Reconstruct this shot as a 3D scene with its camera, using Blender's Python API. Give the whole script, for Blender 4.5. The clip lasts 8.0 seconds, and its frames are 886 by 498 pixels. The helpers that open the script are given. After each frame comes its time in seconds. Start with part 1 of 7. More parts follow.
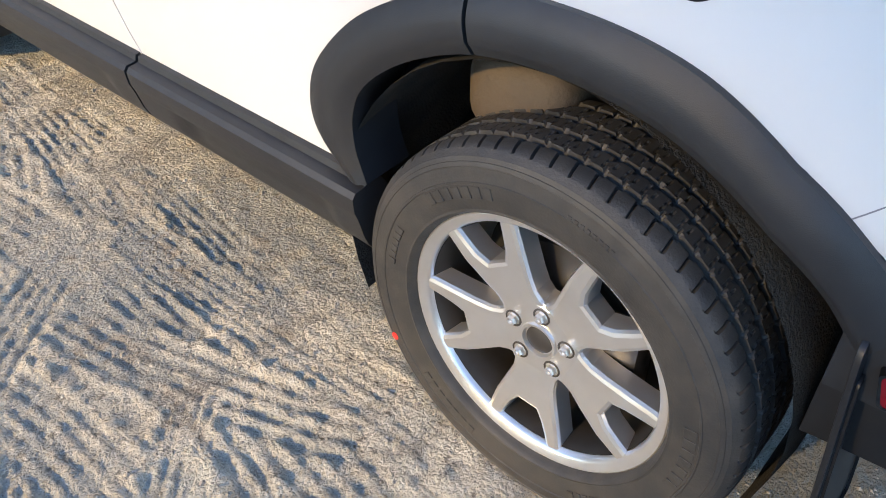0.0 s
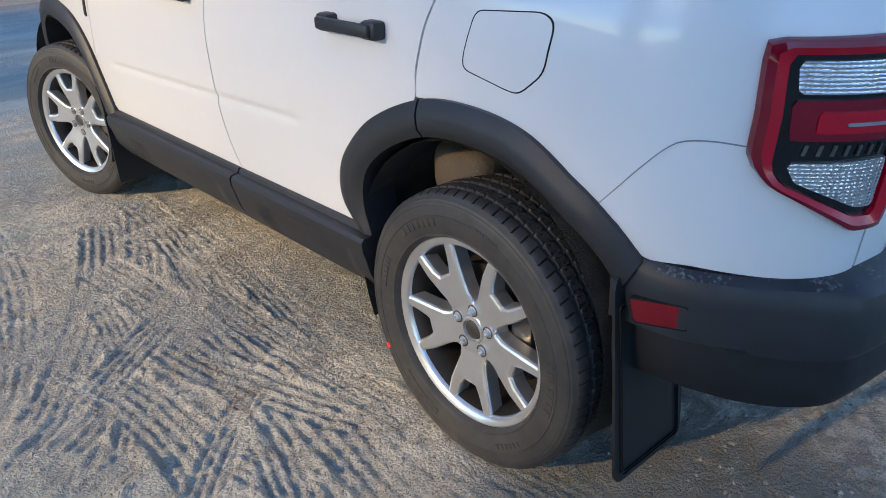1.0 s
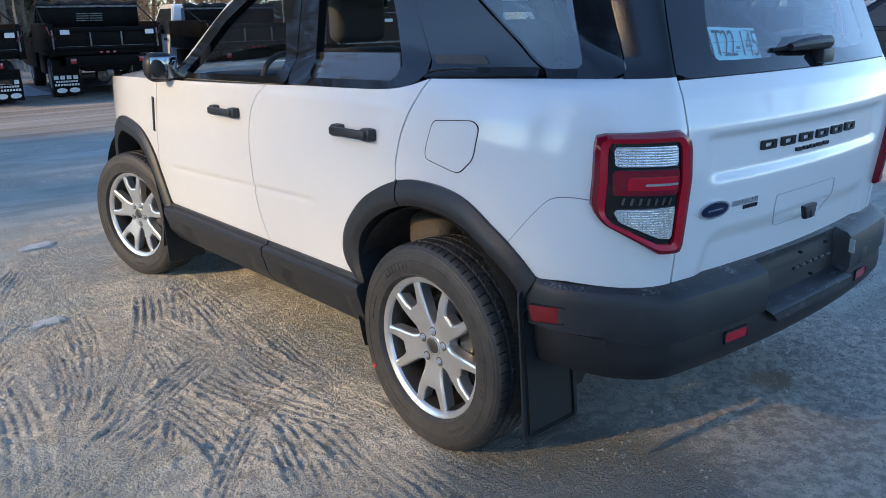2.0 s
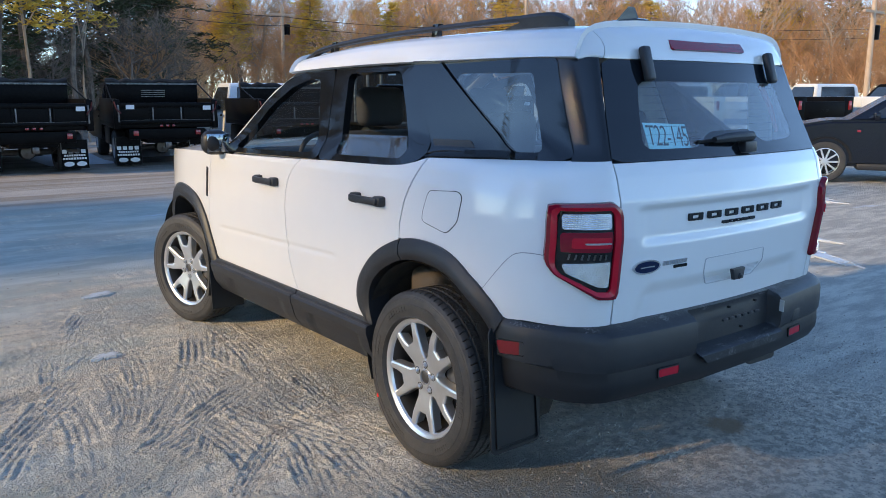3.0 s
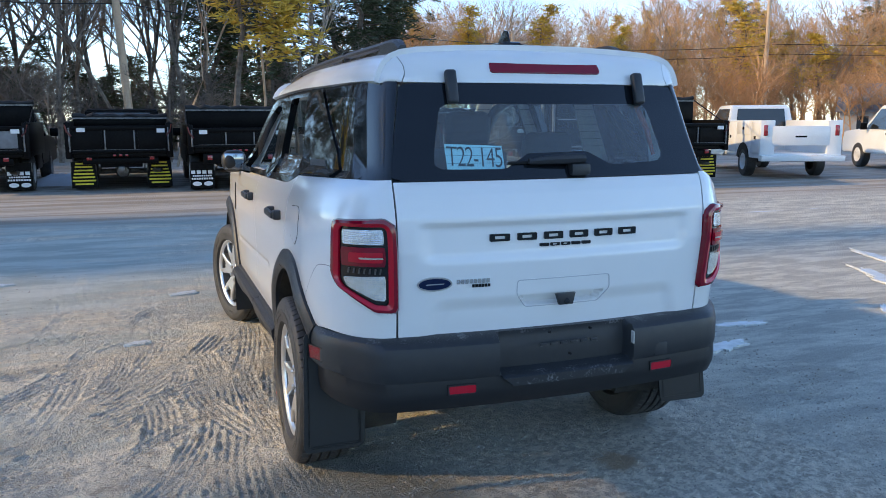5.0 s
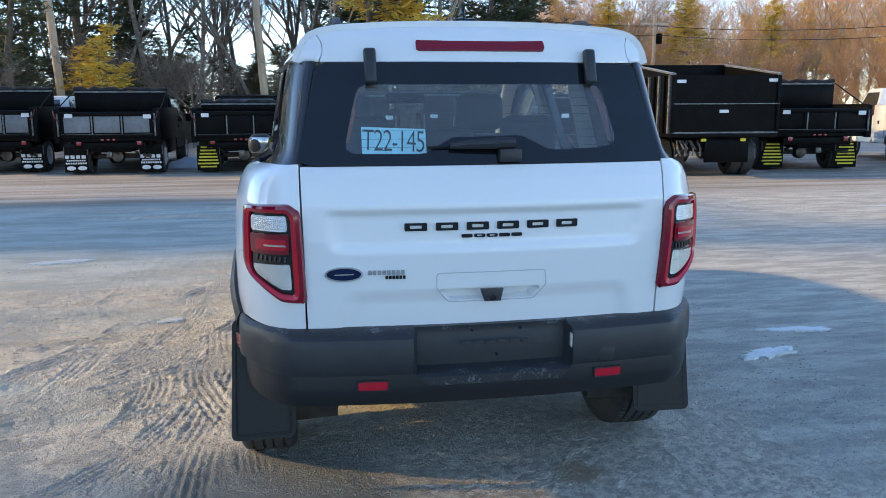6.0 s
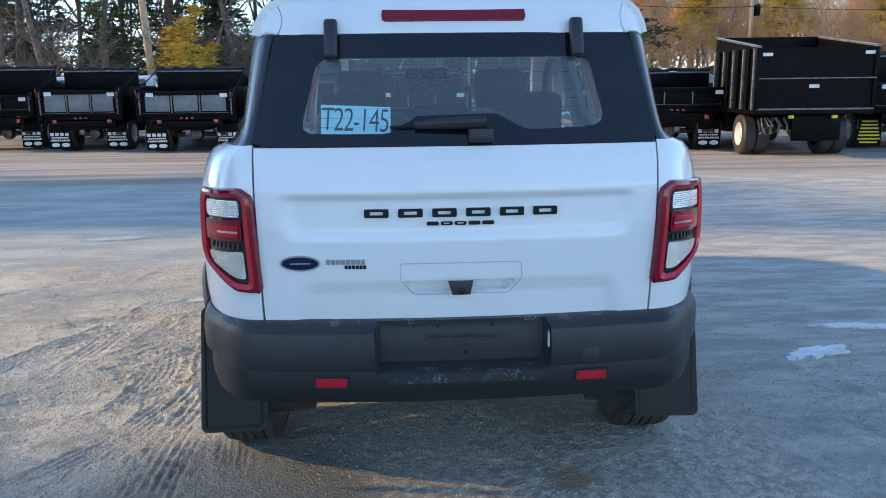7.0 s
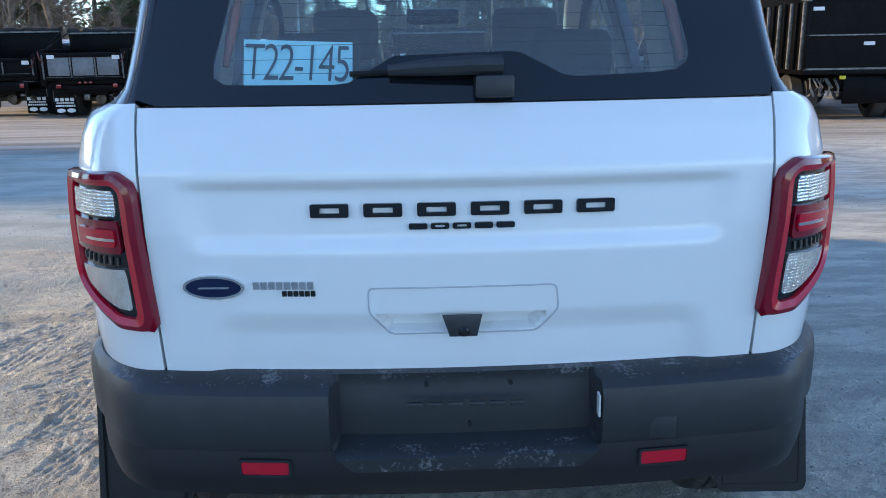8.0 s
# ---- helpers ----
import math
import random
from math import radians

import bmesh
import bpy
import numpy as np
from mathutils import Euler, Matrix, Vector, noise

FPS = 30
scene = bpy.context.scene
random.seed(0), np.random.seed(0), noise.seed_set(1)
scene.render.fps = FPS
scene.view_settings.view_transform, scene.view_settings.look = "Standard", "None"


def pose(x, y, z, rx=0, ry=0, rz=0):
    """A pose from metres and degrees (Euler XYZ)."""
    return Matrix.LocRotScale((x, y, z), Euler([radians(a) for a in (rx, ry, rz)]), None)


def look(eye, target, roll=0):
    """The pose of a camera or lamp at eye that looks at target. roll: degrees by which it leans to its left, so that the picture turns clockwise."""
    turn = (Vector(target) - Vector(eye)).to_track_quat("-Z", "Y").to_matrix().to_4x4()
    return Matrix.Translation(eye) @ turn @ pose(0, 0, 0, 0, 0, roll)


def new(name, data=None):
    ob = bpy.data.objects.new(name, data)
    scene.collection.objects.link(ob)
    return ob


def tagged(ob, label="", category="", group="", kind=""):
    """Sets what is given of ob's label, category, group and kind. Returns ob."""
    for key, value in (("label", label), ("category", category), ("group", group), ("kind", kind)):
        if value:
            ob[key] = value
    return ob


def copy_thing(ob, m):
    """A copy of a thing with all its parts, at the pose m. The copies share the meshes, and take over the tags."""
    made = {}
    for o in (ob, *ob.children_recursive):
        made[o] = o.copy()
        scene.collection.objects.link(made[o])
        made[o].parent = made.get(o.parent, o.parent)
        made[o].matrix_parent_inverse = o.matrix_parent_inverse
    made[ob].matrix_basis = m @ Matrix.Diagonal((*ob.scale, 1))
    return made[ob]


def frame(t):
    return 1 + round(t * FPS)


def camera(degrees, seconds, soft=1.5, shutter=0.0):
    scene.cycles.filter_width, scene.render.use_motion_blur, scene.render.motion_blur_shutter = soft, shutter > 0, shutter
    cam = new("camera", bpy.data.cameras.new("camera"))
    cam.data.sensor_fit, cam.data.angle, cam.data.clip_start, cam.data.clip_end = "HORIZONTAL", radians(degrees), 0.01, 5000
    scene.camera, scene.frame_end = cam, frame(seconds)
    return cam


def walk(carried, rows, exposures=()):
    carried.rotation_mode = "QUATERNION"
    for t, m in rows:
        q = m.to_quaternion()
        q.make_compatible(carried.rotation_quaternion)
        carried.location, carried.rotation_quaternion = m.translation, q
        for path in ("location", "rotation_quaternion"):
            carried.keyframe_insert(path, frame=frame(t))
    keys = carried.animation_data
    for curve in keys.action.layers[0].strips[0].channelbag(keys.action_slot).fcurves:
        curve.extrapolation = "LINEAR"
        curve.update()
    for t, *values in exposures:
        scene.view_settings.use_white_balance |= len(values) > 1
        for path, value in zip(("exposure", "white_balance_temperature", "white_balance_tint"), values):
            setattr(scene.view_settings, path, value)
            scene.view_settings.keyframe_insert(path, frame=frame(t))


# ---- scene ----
cam = camera(57.9, 8.0, soft=0.9)
PATH = [
    (0, (-1.651, -0.48, 1.295), (-0.499, 0.533, 0.012), 0.0),
    (0.5, (-1.785, -0.877, 1.346), (-0.634, 0.377, 0.296), -1.5),
    (1, (-2.027, -1.22, 1.374), (-0.838, 0.136, 0.509), -2.0),
    (1.5, (-2.273, -1.548, 1.42), (-1.047, -0.134, 0.714), -1.8),
    (1.7, (-2.342, -1.71, 1.421), (-1.105, -0.278, 0.774), -1.6),
    (2.8, (-2.707, -2.39, 1.449), (-1.49, -0.853, 1.055), 0.0),
    (3, (-2.692, -2.494, 1.466), (-1.496, -0.935, 1.09), -0.0),
    (3.5, (-2.488, -2.874, 1.478), (-1.371, -1.25, 1.138), -0.1),
    (4, (-2.21, -3.078, 1.436), (-1.213, -1.374, 1.119), -0.1),
    (4.5, (-1.84, -3.248, 1.465), (-0.992, -1.463, 1.16), -0.1),
    (4.7, (-1.668, -3.342, 1.454), (-0.887, -1.527, 1.145), -0.1),
    (5.8, (-0.788, -3.417, 1.462), (-0.383, -1.488, 1.124), -0.4),
    (6, (-0.622, -3.427, 1.438), (-0.285, -1.486, 1.089), -0.3),
    (6.5, (-0.31, -3.436, 1.464), (-0.105, -1.483, 1.09), -0.5),
    (7, (-0.2, -3.256, 1.43), (-0.083, -1.3, 1.029), -0.7),
    (7.5, (-0.152, -2.803, 1.407), (-0.088, -0.849, 0.982), -0.8),
    (8, (-0.08, -2.353, 1.347), (-0.025, -0.413, 0.864), -1.0),
]
walk(cam, [(t, look(eye, target, roll)) for t, eye, target, roll in PATH], exposures=[(0, 1.9, 6350, 10), (0.5, 1.38, 6000, 10), (1.0, 1.28, 5950, 10), (1.7, 1.25, 5950, 10), (3, 1.25, 6000, 10), (4, 1.25, 6050, 10), (5, 1.42, 6250, 10), (6.5, 1.68, 6550, 10), (8, 1.66, 6100, 10)])

# ---- world and sun ----
SUN_AZ, SUN_EL = -80.0, 22.0          # degrees: bearing from +y towards +x, height
world = bpy.data.worlds.new("world")
scene.world = world
world.use_nodes = True
wn = world.node_tree.nodes
sky = wn.new("ShaderNodeTexSky")
sky.sky_type = "NISHITA"
sky.sun_disc = False
sky.sun_elevation = radians(SUN_EL)
sky.sun_rotation = radians(SUN_AZ)
sky.dust_density = 0.0
sky.altitude = 2200
sky.ozone_density = 2.0
wn["Background"].inputs["Strength"].default_value = 0.15
world.node_tree.links.new(sky.outputs["Color"], wn["Background"].inputs["Color"])
sun_dir = Vector((math.sin(radians(SUN_AZ)) * math.cos(radians(SUN_EL)), math.cos(radians(SUN_AZ)) * math.cos(radians(SUN_EL)), math.sin(radians(SUN_EL))))
sun_data = bpy.data.lights.new("sun", "SUN")
sun_data.energy, sun_data.angle, sun_data.color = 1.75, radians(1.5), (1.0, 0.69, 0.32)
sun = new("sun", sun_data)
sun.matrix_world = look(sun_dir * 50, (0, 0, 0))


# ---- materials ----
def material(name, base, rough=0.6, metal=0.0, second=None, grain=40.0, blotch=2.5, mix=0.35, bump=0.0, bump_scale=120.0, coat=0.0, per_object=0.0, spec=0.5, lo=0.75, hi=1.25):
    """A procedural surface: base colour broken up at two scales by noise, with fine relief."""
    m = bpy.data.materials.new(name)
    m.use_nodes = True
    nt = m.node_tree
    n, l = nt.nodes, nt.links
    b = n["Principled BSDF"]
    b.inputs["Roughness"].default_value = rough
    b.inputs["Metallic"].default_value = metal
    b.inputs["Coat Weight"].default_value = coat
    b.inputs["Coat Roughness"].default_value = 0.03
    b.inputs["Specular IOR Level"].default_value = spec
    second = second or tuple(c * 0.75 for c in base)
    tc = n.new("ShaderNodeTexCoord")
    n1, n2 = n.new("ShaderNodeTexNoise"), n.new("ShaderNodeTexNoise")
    n1.inputs["Scale"].default_value, n2.inputs["Scale"].default_value = blotch, grain
    n1.inputs["Detail"].default_value = n2.inputs["Detail"].default_value = 4
    add = n.new("ShaderNodeMath"); add.operation = "ADD"
    ramp = n.new("ShaderNodeMapRange")
    ramp.inputs["From Min"].default_value, ramp.inputs["From Max"].default_value = lo, hi
    ramp.inputs["To Max"].default_value = mix
    mx = n.new("ShaderNodeMix"); mx.data_type = "RGBA"
    mx.inputs["A"].default_value, mx.inputs["B"].default_value = (*base, 1), (*second, 1)
    for t in (n1, n2):
        l.new(tc.outputs["Object"], t.inputs["Vector"])
    l.new(n1.outputs["Fac"], add.inputs[0]); l.new(n2.outputs["Fac"], add.inputs[1])
    l.new(add.outputs[0], ramp.inputs["Value"]); l.new(ramp.outputs[0], mx.inputs["Factor"])
    colour = mx.outputs["Result"]
    if per_object:
        oi = n.new("ShaderNodeObjectInfo")
        mr = n.new("ShaderNodeMapRange")
        mr.inputs["To Min"].default_value, mr.inputs["To Max"].default_value = 1 - per_object, 1 + per_object
        hs = n.new("ShaderNodeHueSaturation")
        l.new(oi.outputs["Random"], mr.inputs["Value"]); l.new(mr.outputs[0], hs.inputs["Value"])
        l.new(colour, hs.inputs["Color"]); colour = hs.outputs["Color"]
    l.new(colour, b.inputs["Base Color"])
    if bump:
        n3 = n.new("ShaderNodeTexNoise"); n3.inputs["Scale"].default_value = bump_scale; n3.inputs["Detail"].default_value = 5
        bp = n.new("ShaderNodeBump"); bp.inputs["Strength"].default_value = bump; bp.inputs["Distance"].default_value = 0.01
        l.new(tc.outputs["Object"], n3.inputs["Vector"]); l.new(n3.outputs["Fac"], bp.inputs["Height"]); l.new(bp.outputs[0], b.inputs["Normal"])
    return m


def glass_material(name, tint, clear=0.75, rough=0.0, dust=0.0):
    """Thin tinted pane: part of the light passes, the rest mirrors; dust is a dry film that also paints in sky haze."""
    m = bpy.data.materials.new(name)
    m.use_nodes = True
    n, l = m.node_tree.nodes, m.node_tree.links
    n.remove(n["Principled BSDF"])
    tr, gl, lw, mx = n.new("ShaderNodeBsdfTransparent"), n.new("ShaderNodeBsdfGlossy"), n.new("ShaderNodeLayerWeight"), n.new("ShaderNodeMixShader")
    tr.inputs["Color"].default_value = (*[c * clear for c in tint], 1)
    gl.inputs["Roughness"].default_value = rough
    pw, ma = n.new("ShaderNodeMath"), n.new("ShaderNodeMath")
    pw.operation, pw.inputs[1].default_value = "POWER", 3.2
    ma.operation, ma.inputs[1].default_value, ma.inputs[2].default_value = "MULTIPLY_ADD", 0.82, 0.095
    l.new(lw.outputs["Facing"], pw.inputs[0]); l.new(pw.outputs[0], ma.inputs[0]); l.new(ma.outputs[0], mx.inputs["Fac"])
    l.new(tr.outputs[0], mx.inputs[1]); l.new(gl.outputs[0], mx.inputs[2])
    film, df = n.new("ShaderNodeMixShader"), n.new("ShaderNodeBsdfDiffuse")
    df.inputs["Color"].default_value, film.inputs["Fac"].default_value = (0.62, 0.64, 0.64, 1), dust
    l.new(mx.outputs[0], film.inputs[1]); l.new(df.outputs[0], film.inputs[2])
    l.new(film.outputs[0], n["Material Output"].inputs["Surface"])
    return m


WHITE = material("white_car_paint", (0.74, 0.74, 0.73), 0.30, second=(0.69, 0.69, 0.68), mix=0.25, coat=0.9, blotch=1.2, grain=9)
PLASTIC = material("dark_moulded_plastic", (0.019, 0.0205, 0.0235), 0.44, spec=0.45, second=(0.030, 0.031, 0.033), bump=0.12, bump_scale=700, mix=0.6, grain=25, blotch=4)
SCUFF = material("scuffed_plastic", (0.019, 0.0205, 0.0235), 0.44, spec=0.45, second=(0.17, 0.17, 0.17), bump=0.15, bump_scale=600, grain=130, blotch=16, mix=0.8, lo=1.10, hi=1.30)
# black plastic of flaps and mirrors; on the bumper it paints the lower shade
VALANCE = material("black_plastic_shaded_valance", (0.012, 0.0125, 0.014), 0.45, second=(0.018, 0.018, 0.019), spec=0.4)
GLOSS = material("gloss_black_trim", (0.008, 0.009, 0.010), 0.045, second=(0.012, 0.012, 0.013), spec=0.5)
SATIN = material("satin_black_pillar", (0.010, 0.012, 0.015), 0.20, second=(0.014, 0.015, 0.017), spec=0.5)
GAP = material("shadow_gap_rubber", (0.006, 0.006, 0.006), 0.9)
LINER = material("wheel_well_felt", (0.012, 0.012, 0.013), 0.85, second=(0.09, 0.075, 0.05), bump=0.6, bump_scale=180, mix=0.5, grain=18, blotch=5)
DUSTY = material("dusty_painted_metal", (0.12, 0.088, 0.055), 0.7, second=(0.09, 0.068, 0.046), bump=0.3, mix=0.8, grain=14, blotch=4)
RUBBER = material("tyre_rubber", (0.027, 0.027, 0.027), 0.56, second=(0.072, 0.065, 0.055), bump=0.15, bump_scale=260, mix=0.55, grain=30, blotch=6)
ALLOY = material("silver_alloy", (0.76, 0.76, 0.75), 0.29, metal=0.85, second=(0.64, 0.63, 0.60), mix=0.4, grain=20, blotch=5)
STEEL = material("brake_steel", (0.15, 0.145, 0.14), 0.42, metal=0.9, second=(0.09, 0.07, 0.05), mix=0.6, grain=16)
MARKER = material("dark_red_marker", (0.20, 0.002, 0.008), 0.12, second=(0.09, 0.001, 0.004), coat=0.2, bump=0.2, bump_scale=300)
MIRROR = material("tinted_mirror", (0.30, 0.33, 0.36), 0.05, metal=1.0)
CHROME = material("chrome", (0.75, 0.75, 0.76), 0.12, metal=1.0)
RED_LENS = material("red_lens", (0.20, 0.0010, 0.014), 0.08, second=(0.14, 0.0008, 0.010), coat=0.4, spec=0.4, grain=60, blotch=12)
RED_BRIGHT = material("bright_red_reflector", (0.46, 0.003, 0.020), 0.2, second=(0.36, 0.002, 0.014), coat=0.3, spec=0.4, grain=120)
def faceted(name, base, rough, scale, depth, metal=0.85):
    """A reflector pressed with small cushion facets under a clear cover."""
    m = material(name, base, rough, metal=metal, second=tuple(c * 0.55 for c in base), grain=90, blotch=25, mix=0.6, coat=1.0)
    n, l = m.node_tree.nodes, m.node_tree.links
    tc = n["Texture Coordinate"]
    v = n.new("ShaderNodeTexVoronoi"); v.inputs["Scale"].default_value = scale; v.inputs["Randomness"].default_value = 0.25
    bp = n.new("ShaderNodeBump"); bp.inputs["Strength"].default_value = 1.0; bp.inputs["Distance"].default_value = depth
    l.new(tc.outputs["Object"], v.inputs["Vector"]); l.new(v.outputs["Distance"], bp.inputs["Height"])
    l.new(bp.outputs[0], n["Principled BSDF"].inputs["Normal"])
    return m


CLEAR_LENS = faceted("clear_prism_lens", (0.72, 0.74, 0.76), 0.14, 150, 0.0025)
GLASS = glass_material("tinted_glass", (0.74, 0.92, 0.96), 0.95, dust=0.06)
GLASS_DARK = glass_material("privacy_glass", (0.45, 0.52, 0.58), 0.6)
CERAMIC = material("ceramic_black_border", (0.007, 0.009, 0.012), 0.05, spec=0.42, coat=0.1)
SEAT = material("seat_cloth", (0.05, 0.055, 0.06), 0.85, second=(0.07, 0.07, 0.07), bump=0.4, bump_scale=500)
CABIN = material("cabin_trim", (0.55, 0.54, 0.51), 0.8, second=(0.34, 0.33, 0.32), bump=0.2)
BELT_RED = material("red_brown_trim", (0.38, 0.075, 0.035), 0.6)
PAPER = material("pale_blue_paper", (0.62, 0.90, 0.92), 0.8, second=(0.55, 0.84, 0.88))
INK = material("black_marker_ink", (0.02, 0.03, 0.035), 0.7)
BLUE_BADGE = material("blue_enamel", (0.004, 0.012, 0.05), 0.15, spec=0.4)
RED_PAINT = material("red_paint_dot", (0.75, 0.03, 0.02), 0.6)


# ---- mesh helpers ----
def part(name, bm, mat, parent=None, label="", sharp=35, smooth=True):
    """Links a bmesh as one mesh object, under parent if given."""
    me = bpy.data.meshes.new(name)
    if smooth:
        for f in bm.faces:
            f.smooth = True
    bm.to_mesh(me)
    bm.free()
    if smooth:
        me.set_sharp_from_angle(angle=radians(sharp))
    me.materials.append(mat)
    ob = new(name, me)
    ob.parent = parent
    if label:
        tagged(ob, label)
    return ob


def thing(name, label, category, m=None, group="", kind=""):
    """An empty at a thing's base, to carry its parts."""
    ob = new(name)
    ob.empty_display_size = 0.2
    if m is not None:
        ob.matrix_basis = m
    return tagged(ob, label, category, group, kind)


def box(bm, x0, x1, y0, y1, z0, z1, bevel=0.0, segs=2, m=None):
    r = bmesh.ops.create_cube(bm, size=1)
    vs = r["verts"]
    for v in vs:
        v.co = Vector((x0 + (v.co.x + 0.5) * (x1 - x0), y0 + (v.co.y + 0.5) * (y1 - y0), z0 + (v.co.z + 0.5) * (z1 - z0)))
    if bevel:
        es = list({e for v in vs for e in v.link_edges})
        r = bmesh.ops.bevel(bm, geom=es, offset=bevel, segments=segs, profile=0.5, affect="EDGES")
        vs = list({v for f in r["faces"] for v in f.verts} | {v for v in vs if v.is_valid})
    if m is not None:
        for v in vs:
            v.co = m @ v.co
    return vs


def boxm(*a, **k):
    bm = bmesh.new()
    box(bm, *a, **k)
    return bm


def tube(bm, path, radii, n=8, caps=True):
    """A round tube along a list of points."""
    path = [Vector(p) for p in path]
    if not hasattr(radii, "__len__"):
        radii = [radii] * len(path)
    rings = []
    for i, p in enumerate(path):
        d = (path[min(i + 1, len(path) - 1)] - path[max(i - 1, 0)]).normalized()
        a = d.cross(Vector((0, 0, 1)) if abs(d.z) < 0.9 else Vector((1, 0, 0))).normalized()
        b = d.cross(a)
        rings.append([bm.verts.new(p + radii[i] * (math.cos(2 * math.pi * k / n) * a + math.sin(2 * math.pi * k / n) * b)) for k in range(n)])
    for r, s in zip(rings, rings[1:]):
        for k in range(n):
            bm.faces.new((r[k], r[(k + 1) % n], s[(k + 1) % n], s[k]))
    if caps and n > 2:
        bm.faces.new(rings[0][::-1]); bm.faces.new(rings[-1])
    return bm


def lathe(bm, profile, n=48, axis="x", closed=False):
    """Turns (radius, along) pairs round an axis."""
    rings = []
    for r, a in profile:
        ring = []
        for k in range(n):
            t = 2 * math.pi * k / n
            c, s = r * math.cos(t), r * math.sin(t)
            ring.append(bm.verts.new((a, c, s) if axis == "x" else ((c, a, s) if axis == "y" else (c, s, a))))
        rings.append(ring)
    pairs = list(zip(rings, rings[1:])) + ([(rings[-1], rings[0])] if closed else [])
    for p, q in pairs:
        for k in range(n):
            bm.faces.new((p[k], p[(k + 1) % n], q[(k + 1) % n], q[k]))
    return rings


def prism(bm, outline, depth, bevel=0.0, segs=2):
    """An outline of 3D points, all in one plane, given a thickness along the vector depth."""
    vs = [bm.verts.new(p) for p in outline]
    f = bm.faces.new(vs)
    r = bmesh.ops.extrude_face_region(bm, geom=[f])
    top = [v for v in r["geom"] if isinstance(v, bmesh.types.BMVert)]
    for v in top:
        v.co += Vector(depth)
    bmesh.ops.recalc_face_normals(bm, faces=list({f for v in vs + top for f in v.link_faces}))
    if bevel:
        es = [e for v in top for e in v.link_edges if all(w in top for w in e.verts)]
        bmesh.ops.bevel(bm, geom=list(set(es)), offset=bevel, segments=segs, profile=0.5, affect="EDGES")
    return bm


def curve_fn(pts, smooth=True):
    """A line through points, as a function of 0..1 by length."""
    pts = [np.array(p, float) for p in pts]
    if smooth and len(pts) > 2:
        ext = [2 * pts[0] - pts[1]] + pts + [2 * pts[-1] - pts[-2]]
        fine = []
        for i in range(1, len(ext) - 2):
            for u in np.linspace(0, 1, 12, endpoint=False):
                p0, p1, p2, p3 = ext[i - 1:i + 3]
                fine.append(0.5 * (2 * p1 + (p2 - p0) * u + (2 * p0 - 5 * p1 + 4 * p2 - p3) * u * u + (3 * p1 - p0 - 3 * p2 + p3) * u ** 3))
        pts = fine + [pts[-1]]
    arr = np.array(pts)
    d = np.concatenate([[0], np.cumsum(np.linalg.norm(np.diff(arr, axis=0), axis=1))])
    d /= d[-1]
    return lambda u: np.array([np.interp(u, d, arr[:, k]) for k in range(arr.shape[1])])


def coons(bottom, top, left, right, nu, nv):
    """Grid of 2D points filling four border curves (left and right run from bottom to top)."""
    c00, c10, c01, c11 = bottom(0), bottom(1), top(0), top(1)
    rows = []
    for j in range(nv + 1):
        v = j / nv
        row = []
        for i in range(nu + 1):
            u = i / nu
            p = (1 - v) * bottom(u) + v * top(u) + (1 - u) * left(v) + u * right(v)
            p = p - ((1 - u) * (1 - v) * c00 + u * (1 - v) * c10 + (1 - u) * v * c01 + u * v * c11)
            row.append(p)
        rows.append(row)
    return rows


def normal_of(fn, a, b):
    e = 0.004
    da = fn(a + e, b) - fn(a - e, b)
    db = fn(a, b + e) - fn(a, b - e)
    return da.cross(db).normalized()


def skin(fn, rows, out=1, lift=0.0, rim=0.02, inset=0.0):
    """Maps a grid of 2D points onto the surface fn(a, b), with a folded edge. out: +1 or -1, the side that faces outward."""
    bm = bmesh.new()
    nv, nu = len(rows) - 1, len(rows[0]) - 1
    vs, ns = [], []
    for row in rows:
        r, q = [], []
        for p in row:
            n = normal_of(fn, p[0], p[1]) * out
            r.append(bm.verts.new(fn(p[0], p[1]) + n * lift)); q.append(n)
        vs.append(r); ns.append(q)
    for j in range(nv):
        for i in range(nu):
            f = (vs[j][i], vs[j][i + 1], vs[j + 1][i + 1], vs[j + 1][i])
            bm.faces.new(f if out > 0 else f[::-1])
    if rim:
        loop = [(0, i) for i in range(nu)] + [(j, nu) for j in range(nv)] + [(nv, i) for i in range(nu, 0, -1)] + [(j, 0) for j in range(nv, 0, -1)]
        low = [bm.verts.new(vs[j][i].co - ns[j][i] * rim) for j, i in loop]
        for k in range(len(loop)):
            a, b = loop[k], loop[(k + 1) % len(loop)]
            f = (vs[a[0]][a[1]], low[k], low[(k + 1) % len(low)], vs[b[0]][b[1]])
            bm.faces.new(f if out > 0 else f[::-1])
    return bm


